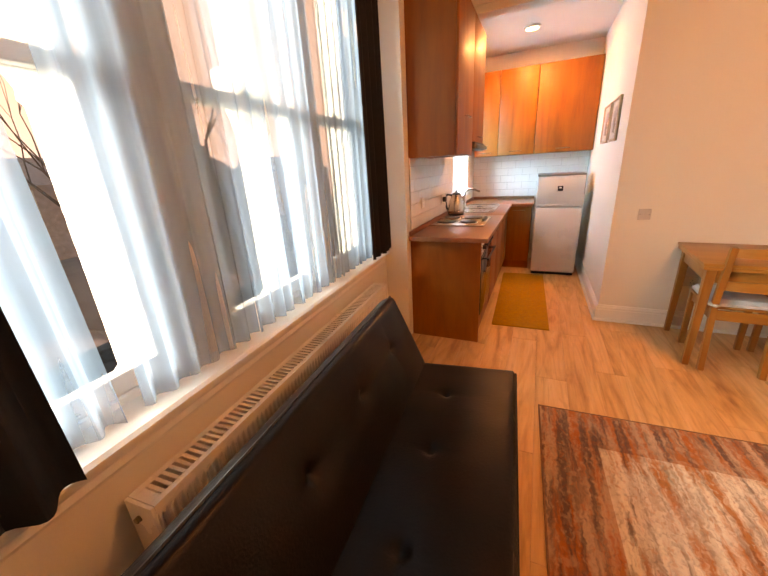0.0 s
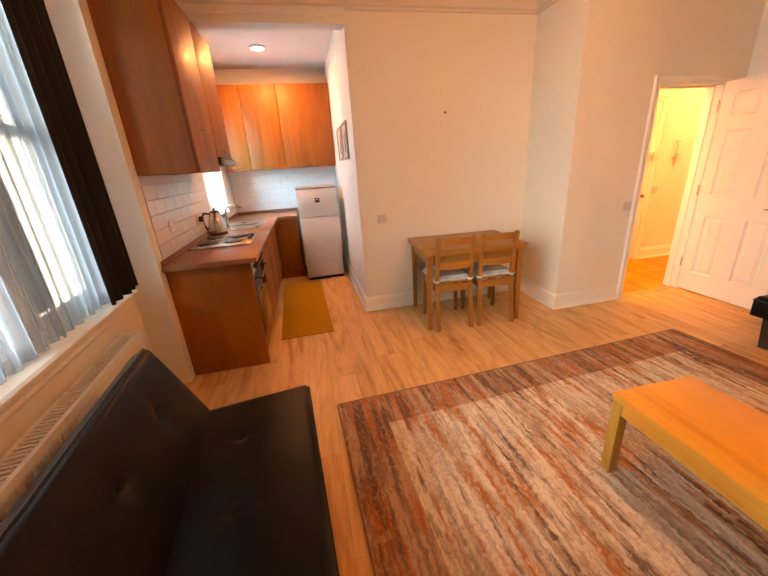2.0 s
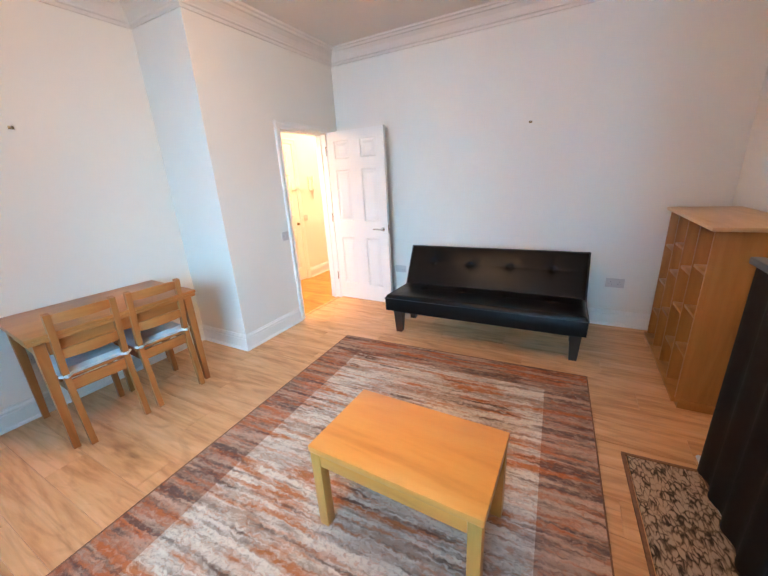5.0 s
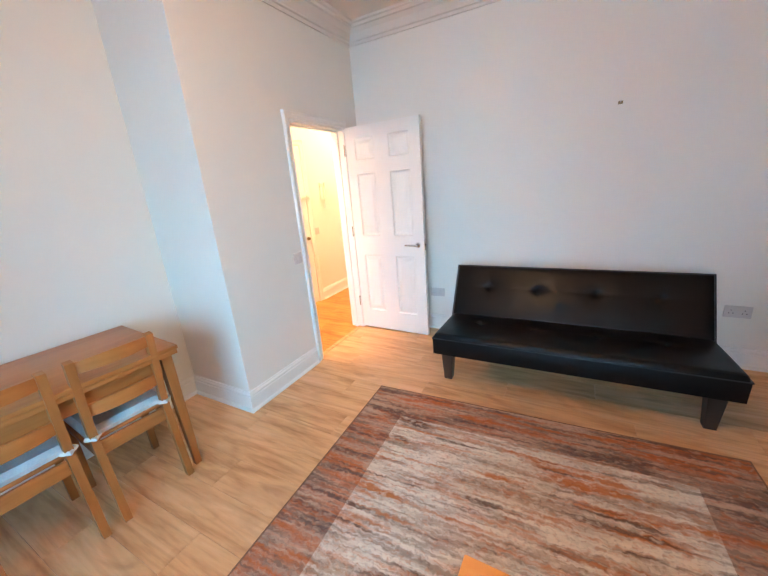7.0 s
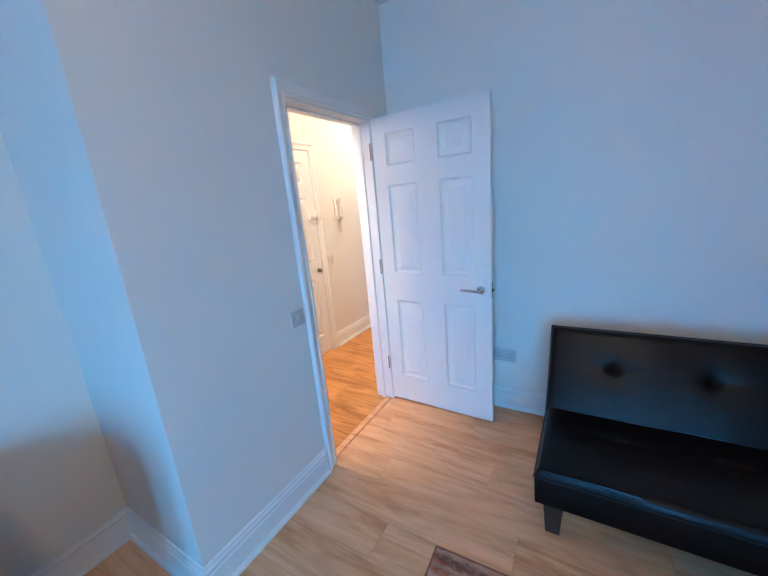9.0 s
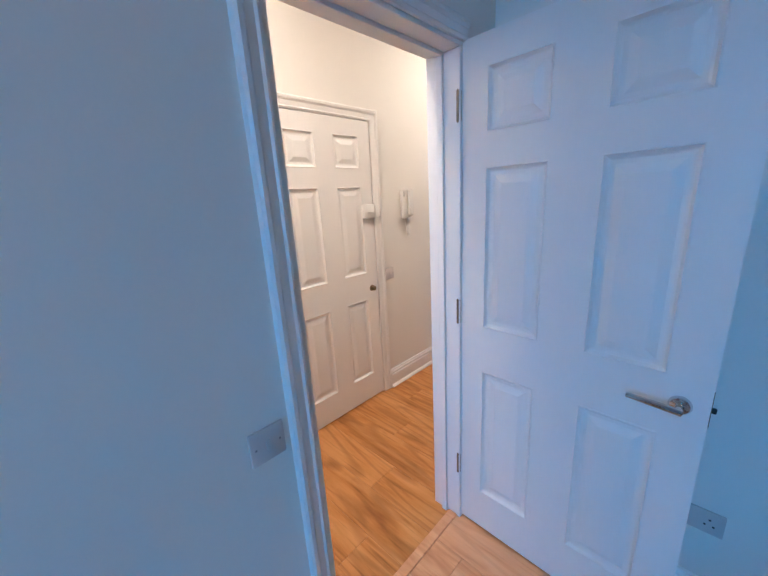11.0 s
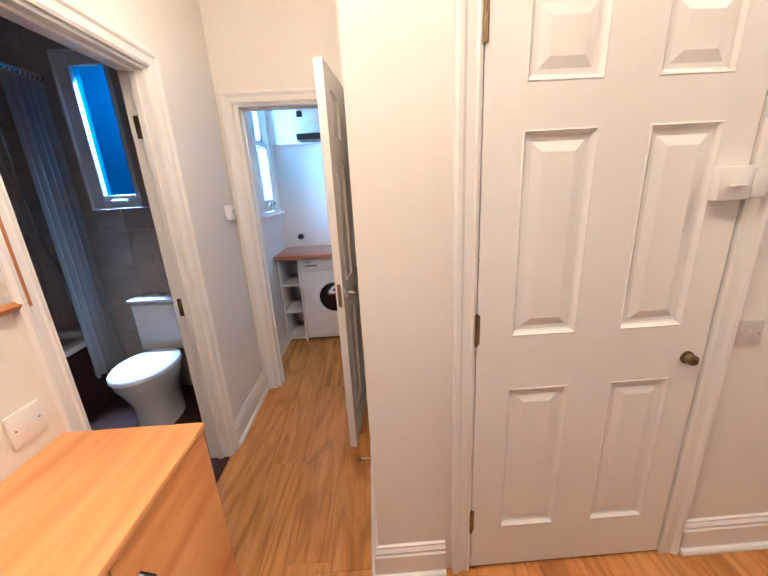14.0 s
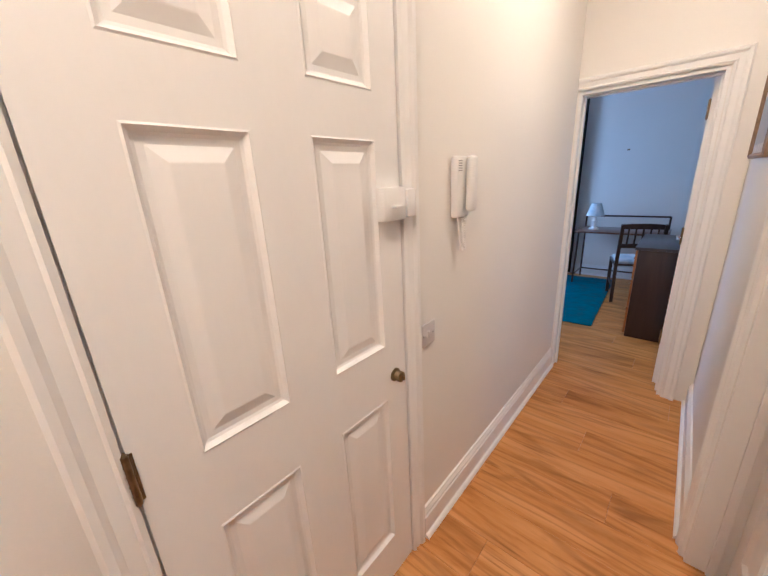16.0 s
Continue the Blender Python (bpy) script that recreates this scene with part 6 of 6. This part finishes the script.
part("display", box((0.045, -0.013, 0.15), (0.095, -0.0095, 0.20), 0.001), BLACKP, bo)
part("badge", box((0.15, -0.0035, 0.29), (0.27, -0.0003, 0.315)), GREYP, bo, smooth=False)
part("underside", box((0.02, 0.01, -0.03), (0.42, 0.29, 0.019)), BLACKP, bo)
structure("laundry_bulkhead", box((2.781, 6.50, 1.885), (3.64, 6.579, 2.79)), WALL, "cream boxed-in corner above the worktop", "boxing")
ow = thing("pipe_outlet", "round black pipe outlet in the wall", "pipe", m=T((2.955, 6.578, 0.99)))
part("collar", lathe([(0.030, 0), (0.030, 0.012), (0.020, 0.014), (0.018, 0.004), (0.001, 0.004)], 22, RX), BLACKP, ow)
fp = thing("gas_pipe", "dark pipe with a brass valve below the boiler", "pipe", m=T((3.37, 6.555, 1.22)))
part("pipe", tube(bmesh.new(), [(0, 0, 0), (0, -0.01, 0.12), (-0.01, -0.02, 0.24)], 0.028, 12), BLACKP, fp)
part("valve", lathe([(0.035, 0), (0.04, 0.01), (0.04, 0.04), (0.02, 0.05)], 20, T((-0.01, -0.03, 0.22)) @ RX), BRASS, fp)
for k in range(2):
    hk = thing("window_stay", "dark window stay on the laundry sill", "window stay", "window stays", m=T((2.80, 6.16 + 0.14 * k, 1.30)))
    part("arm", tube(bmesh.new(), [(0, 0, 0), (0, 0, 0.05), (0.0, 0.03, 0.065), (0.0, 0.05, 0.04)], 0.006), GREYP, hk)

# ---- bedroom ----
br = thing("bedroom_rug", "turquoise blue rug on the bedroom floor", "rug", m=T((8.48, 4.55, 0)) @ RZ(2.5))
part("mat_surface", box((-0.92, -0.72, 0.001), (0.92, 0.72, 0.012), 0.004), BLUERUG, br)
cd = thing("chest", "dark stained bedroom chest with a pale front edge", "chest of drawers", m=T((7.52, 3.215, 0)))
part("body", box((0.012, 0.008, 0.0), (0.80, 0.30, 0.805), 0.004), DARKW, cd)
part("top", box((0, 0, 0.8055), (0.81, 0.325, 0.83), 0.004), wood("grey brown top", [(0.36, (0.05, 0.04, 0.04)), (0.9, (0.09, 0.075, 0.07))], 0.3, "X"), cd)
for k in range(3):
    d = part("drawer", box((0.02, 0.302, 0.03 + 0.258 * k), (0.79, 0.318, 0.275 + 0.258 * k), 0.003), BEECH, cd)
    bar_handle(d, (0.4, 0.318, 0.15 + 0.258 * k), 0.16, (1, 0, 0), (0, 1, 0))
dk = thing("desk", "dark wooden desk with slim legs and a back rail", "desk", m=T((9.02, 3.36, 0)))
part("tabletop", box((0, 0, 0.70), (0.52, 0.98, 0.722), 0.004), wood("brown desk top", [(0.36, (0.10, 0.05, 0.03)), (0.9, (0.17, 0.085, 0.05))], 0.3, "Y"), dk)
for sy in (0.03, 0.95):
    part("leg", tube(bmesh.new(), [(0.03, sy, 0), (0.10, sy, 0.70)], 0.012, 8), DARKW, dk)
    part("leg", tube(bmesh.new(), [(0.50, sy, 0), (0.49, sy, 0.88)], 0.012, 8), DARKW, dk)
    part("side_rail", tube(bmesh.new(), [(0.05, sy, 0.12), (0.49, sy, 0.12)], 0.009, 8), DARKW, dk)
part("back_rail", tube(bmesh.new(), [(0.49, 0.03, 0.875), (0.49, 0.95, 0.875)], 0.011, 8), DARKW, dk)
part("foot_rail", tube(bmesh.new(), [(0.49, 0.03, 0.12), (0.49, 0.95, 0.12)], 0.010, 8), DARKW, dk)
tl = thing("table_lamp", "white table lamp with a pleated shade on the desk", "table lamp", m=T((9.28, 4.17, 0.722)))
part("base", lathe([(0.06, 0), (0.06, 0.012), (0.03, 0.03), (0.022, 0.07), (0.034, 0.11), (0.014, 0.15), (0.012, 0.20)], 24), PORCELAIN, tl)
part("shade", lathe([(0.105, 0.18), (0.055, 0.34), (0.053, 0.34), (0.103, 0.18)], 28), CUSHION, tl)
bc = thing("bedroom_chair", "dark wooden spindle-back chair with a pale cushion", "chair", m=T((8.72, 3.63, 0)) @ RZ(-75))
for sx in (-1, 1):
    part("back_leg", sweep(bmesh.new(), [(sx * 0.19, -0.20, 0), (sx * 0.19, -0.17, 0.44), (sx * 0.19, -0.24, 0.90)], [(-0.016, -0.016), (0.016, -0.016), (0.016, 0.016), (-0.016, 0.016)], (1, 0, 0)), DARKW, bc)
    part("front_leg", box((sx * 0.19 - 0.017, 0.18, 0), (sx * 0.19 + 0.017, 0.215, 0.43), 0.003), DARKW, bc)
    part("stretcher", box((sx * 0.19 - 0.008, -0.17, 0.16), (sx * 0.19 + 0.008, 0.18, 0.19)), DARKW, bc)
part("seat", box((-0.21, -0.19, 0.43), (0.21, 0.225, 0.452), 0.006), DARKW, bc)
part("cushion", soft_slab(0.39, 0.38, 0.04, (), 0.02, 14, 14, 0, 0.006), CUSHION, bc, "pale seat cushion", m=T((0, 0.02, 0.453)))
part("top_rail", rail(0.36, 0.85, 0.90, 0.02), DARKW, bc, m=T((0, -0.24, 0)))
part("lower_rail", rail(0.36, 0.64, 0.68, 0.015), DARKW, bc, m=T((0, -0.215, 0)))
for k in range(5):
    part("spindle", tube(bmesh.new(), [(-0.13 + 0.065 * k, -0.22, 0.67), (-0.13 + 0.065 * k, -0.245, 0.86)], 0.009, 8), DARKW, bc)
hang("bedroom_curtain", folds(4.44, 4.80, 0.02, 2.38, 0.035, 4, 9.50, 51), TEALC, "dark teal bedroom curtain", "curtain", "", 0.003)
picture_hook(T((9.619, 3.95, 1.71)) @ RZ(-90))

# ---- outside ----
structure("ground", box((-140, -120, -3.6), (-1.2, 120, -3.5)), GROUNDM, "grey street and garden ground outside", "ground")
far_brick = [(-32, -14, 5.6), (-33, -1, 6.0), (-31, 13, 5.2), (-34, 27, 5.8), (-30, 42, 5.4)]
for x, y, hgt in far_brick:
    hse = thing("terrace_house", "red brick terraced house with pale window surrounds", "house", "houses across the street", m=T((x, y, -3.5)))
    part("wall", box((-8, -6, 0), (0, 6, hgt)), BRICKM, hse, smooth=False)
    bm = bmesh.new()
    q = [bm.verts.new(v) for v in ((0.3, -6.2, hgt), (0.3, 6.2, hgt), (-8.3, 6.2, hgt), (-8.3, -6.2, hgt), (-4, -6.2, hgt + 2), (-4, 6.2, hgt + 2))]
    for f in ((0, 1, 5, 4), (2, 3, 4, 5), (3, 0, 4), (1, 2, 5), (0, 3, 2, 1)):
        bm.faces.new([q[i] for i in f])
    rf = part("roof", bm, ROOFM, hse, smooth=False)
    part("chimney", box((-4.5, 4.6, hgt + 1), (-3.5, 5.6, hgt + 3)), BRICKM, rf, smooth=False)
    for yy in (-4, -1.3, 1.3, 4):
        for zz in (0.9, 3.3):
            wdw = part("window", box((0.02, yy - 0.7, zz - 0.1), (0.12, yy + 0.7, zz + 1.6)), STONEW, hse, smooth=False)
            part("pane", box((0.10, yy - 0.5, zz + 0.1), (0.14, yy + 0.5, zz + 1.4)), DARKGLASS, wdw, smooth=False)


def bare_tree(m, height, seed):
    """A leafless tree grown by forking limbs."""
    rng2 = random.Random(seed)
    t = thing("bare_tree", "leafless street tree with forking branches", "tree", "street trees", m=m)
    trunk, crown = bmesh.new(), bmesh.new()

    def limb(p, d, length, r, depth):
        pts, rad = [p], [r]
        for i in range(3):
            d = (d + Vector((rng2.uniform(-1, 1), rng2.uniform(-1, 1), rng2.uniform(-0.3, 0.7))) * 0.16).normalized()
            p = p + d * length / 3
            pts.append(p)
            rad.append(r * (1 - 0.16 * (i + 1)))
        tube(trunk if depth == 0 else crown, pts, rad, 7 if depth < 2 else 4)
        if depth < 5:
            for k in range(3 if depth < 3 else 2):
                nd = (d + Vector((rng2.uniform(-1, 1), rng2.uniform(-1, 1), rng2.uniform(-0.35, 0.6))) * 0.75).normalized()
                limb(p, nd, length * rng2.uniform(0.62, 0.8), rad[-1] * 0.68, depth + 1)
    limb(Vector((0, 0, 0)), UP.copy(), height * 0.33, height * 0.022, 0)
    part("trunk", trunk, BARK, t)
    part("crown", crown, BARK, t)
    return t


bare_tree(T((-11.5, 11.5, -3.5)), 11.5, 4)
bare_tree(T((-13, 7.0, -3.5)), 10.0, 21)
bare_tree(T((-14, 2.8, -3.5)), 9.5, 9)
bare_tree(T((-16, 19.0, -3.5)), 11, 12)


def parked_car(m, paint):
    c = thing("parked_car", "dark parked hatchback in the street", "car", "parked cars", m=m)
    bm = bmesh.new()
    prof = [(-2.0, 0.35), (-2.05, 0.75), (-1.7, 0.95), (-0.9, 1.0), (-0.35, 1.42), (0.95, 1.45), (1.75, 1.0), (2.0, 0.9), (2.02, 0.35)]
    a = [bm.verts.new((-0.82, y, z)) for y, z in prof]
    b = [bm.verts.new((0.82, y, z)) for y, z in prof]
    for i in range(len(prof)):
        j = (i + 1) % len(prof)
        bm.faces.new((a[i], a[j], b[j], b[i]))
    bm.faces.new(a[::-1])
    bm.faces.new(b)
    bmesh.ops.bevel(bm, geom=bm.edges[:], offset=0.07, segments=2, affect="EDGES")
    part("body", bm, paint, c)
    for sx in (-0.835, 0.835):
        part("side_window", box((sx - 0.004, -0.45, 1.02), (sx + 0.004, 1.05, 1.34), 0.003), DARKGLASS, c)
        for y in (-1.25, 1.25):
            w = part("wheel", cyl(bmesh.new(), (sx * 0.92, y, 0.31), (sx * 1.01, y, 0.31), 0.31), BLACKP, c)
            part("rim", cyl(bmesh.new(), (sx * 1.0, y, 0.31), (sx * 1.02, y, 0.31), 0.2), STEEL, w)
    return c


parked_car(T((-9.5, 3.2, -3.5)), CARP)
parked_car(T((-9.6, 8.6, -3.5)), CARP)
hg = bmesh.new()
rh = random.Random(3)
for k in range(2600):
    p = Vector((rh.uniform(-7.2, -6.2), rh.uniform(-6, 16), rh.uniform(-3.5, -2.0)))
    d1 = Vector((rh.uniform(-1, 1), rh.uniform(-1, 1), rh.uniform(-1, 1))).normalized() * 0.13
    d2 = d1.orthogonal().normalized() * 0.07
    hg.faces.new([hg.verts.new(p + d1), hg.verts.new(p + d2), hg.verts.new(p - d1), hg.verts.new(p - d2)])
tagged(part("hedge", hg, LEAFM, smooth=False), "evergreen garden hedge along the street", "hedge", kind="stuff")
SKYW = glow("bright hazy sky", (0.95, 0.98, 1.0), 0.85)
bm = bmesh.new()
arc = [(80 * math.cos(radians(a)), 80 * math.sin(radians(a))) for a in range(82, 256, 12)]
lo, hi = [bm.verts.new((x, y, -3.5)) for x, y in arc], [bm.verts.new((x, y, 70)) for x, y in arc]
for k in range(len(arc) - 1):
    bm.faces.new((lo[k], lo[k + 1], hi[k + 1], hi[k]))
bmesh.ops.solidify(bm, geom=bm.faces[:], thickness=0.1)
structure("backdrop_sky", bm, SKYW, "plain bright hazy sky beyond the houses", "backdrop")
SKYB = glow("pale blue daylight beyond the glass", (0.03, 0.48, 0.90), 0.95)
structure("backdrop_laundry", box((2.38, 5.6, 0.9), (2.40, 9.4, 3.0)), SKYB, "plain pale daylight beyond the laundry window", "backdrop")
SKYD = glow("blue daylight beyond the frosted pane", (0.005, 0.20, 0.36), 0.35)
structure("backdrop_bathroom", box((-0.9, 6.2, 0.6), (2.65, 6.22, 3.6)), SKYD, "plain blue daylight beyond the frosted pane", "backdrop")

# ---- floors ----
structure("ground_slab", box((-1.1, -1.0, -0.12), (9.8, 6.75, -0.012)), SUBFL, "dark underlay between the planks", "floor")
fl = tagged(new("floor", mesh_of("floor", box((-1.0, -0.82, -0.011), (9.64, 6.60, -0.009)), SUBFL)), "oak effect laminate floor of long planks", "floor", kind="structure")
PW, PL = 0.193, 1.285


def plank_mesh(w, length, board):
    bm = bmesh.new()
    c = 0.0016
    a = [bm.verts.new((x, y, -0.009)) for x, y in ((0, 0), (w, 0), (w, length), (0, length))]
    b = [bm.verts.new((x, y, -0.0014)) for x, y in ((0, 0), (w, 0), (w, length), (0, length))]
    t = [bm.verts.new((x, y, 0)) for x, y in ((c, c), (w - c, c), (w - c, length - c), (c, length - c))]
    for p, q in ((a, b), (b, t)):
        for i in range(4):
            bm.faces.new((p[i], p[(i + 1) % 4], q[(i + 1) % 4], q[i]))
    bm.faces.new(t)
    return mesh_of("plank", bm, board)


PLANKS = {}
rng = random.Random(5)


def lay(x0, x1, y0, y1, board=FLOORW):
    """Planks along y over a rectangle, with staggered ends."""
    k = math.floor((x0 + 0.8) / PW)
    while -0.8 + k * PW < x1 - 0.005:
        xa, xb = max(x0, -0.8 + k * PW), min(x1, -0.8 + (k + 1) * PW)
        y = y0 - ((k * 0.427 * PL) % PL)
        while y < y1 - 0.01:
            ya, yb = max(y, y0), min(y + PL, y1)
            if yb - ya > 0.03 and xb - xa > 0.01:
                key = (board.name, round(xb - xa, 3), round(yb - ya, 3))
                if key not in PLANKS:
                    PLANKS[key] = plank_mesh(xb - xa - 0.0006, yb - ya - 0.0006, board)
                o = new("plank", PLANKS[key])
                o.location = (xa, ya, 0)
                o.parent = fl
            y += PL
        k += 1


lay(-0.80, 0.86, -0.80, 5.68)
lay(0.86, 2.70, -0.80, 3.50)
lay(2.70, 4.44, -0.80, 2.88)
# planks with the warm lamp light in their colour
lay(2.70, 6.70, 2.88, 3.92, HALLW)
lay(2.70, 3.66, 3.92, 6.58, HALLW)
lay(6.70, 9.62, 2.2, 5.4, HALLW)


# ---- glazed wall tiles ----
tw = tagged(new("splashback_window_wall", mesh_of("grout", box((XK + 0.0005, 2.72, 0.938), (XK + 0.003, 4.235, 1.50)), GROUT)), "white glazed brick tiles behind the hob", "tiles", kind="structure")
tb = tagged(new("splashback_back_wall", mesh_of("grout", box((XK + 0.003, YB - 0.003, 0.938), (XKIT - 0.001, YB - 0.0005, 1.515)), GROUT)), "white glazed brick tiles on the kitchen back wall", "tiles", kind="structure")
TILES = {}


def tile(parent, w, h, m, material, name="tile"):
    key = (name, round(w, 3), round(h, 3))
    if key not in TILES:
        TILES[key] = mesh_of(name, box((0.0012, -0.006, 0.0012), (w - 0.0012, 0, h - 0.0012), 0.0015, 1), material)
    o = new(name, TILES[key])
    o.matrix_basis = m
    o.parent = parent


def tile_field(parent, m, length, height, w, h, material, name="tile", skip=None, stagger=True):
    """Courses of tiles over a length by height field; local x along, z up, face towards -y."""
    z, r = 0.0, 0
    while z < height - 0.02:
        hh = min(h, height - z)
        x = -w / 2 if stagger and r % 2 else 0.0
        while x < length - 0.015:
            a, b = max(0, x), min(length, x + w)
            if b - a > 0.015 and not (skip and skip(a, b, z, z + hh)):
                tile(parent, b - a, hh, m @ T((a, 0, z)), material, name)
            x += w
        z += h
        r += 1


tile_field(tw, T((XK + 0.003, 2.72, 0.94)) @ RZ(90), 1.51, 0.56, 0.20, 0.10, TILE)
tile_field(tb, T((XK + 0.004, YB - 0.003, 0.94)), 1.525, 0.57, 0.20, 0.10, TILE)
bt1 = tagged(new("bathroom_tiling", mesh_of("grout", box((1.0, 5.4175, 0.004), (1.80, 5.4195, 2.69)), GROUT)), "large grey stone effect bathroom tiles", "tiles", kind="structure")
for a0, a1, z0, z1 in ((0.0, 1.66, 0.004, 1.40), (0.0, 0.80, 1.40, 2.35), (1.14, 1.66, 1.40, 2.35), (0.0, 1.66, 2.35, 2.68)):
    tile_field(bt1, T((1.0 + a0, 5.4175, z0)), a1 - a0, z1 - z0, 0.33, 0.25, STONETILE, "wall_tile", None, False)
bt2 = tagged(new("bathroom_tiling_west", mesh_of("grout", box((1.0005, 3.70, 0.55), (1.002, 5.41, 2.69)), GROUT)), "large grey stone effect bathroom tiles", "tiles", kind="structure")
tile_field(bt2, T((1.002, 3.70, 0.55)) @ RZ(90), 1.70, 2.14, 0.33, 0.25, STONETILE, "wall_tile", None, False)
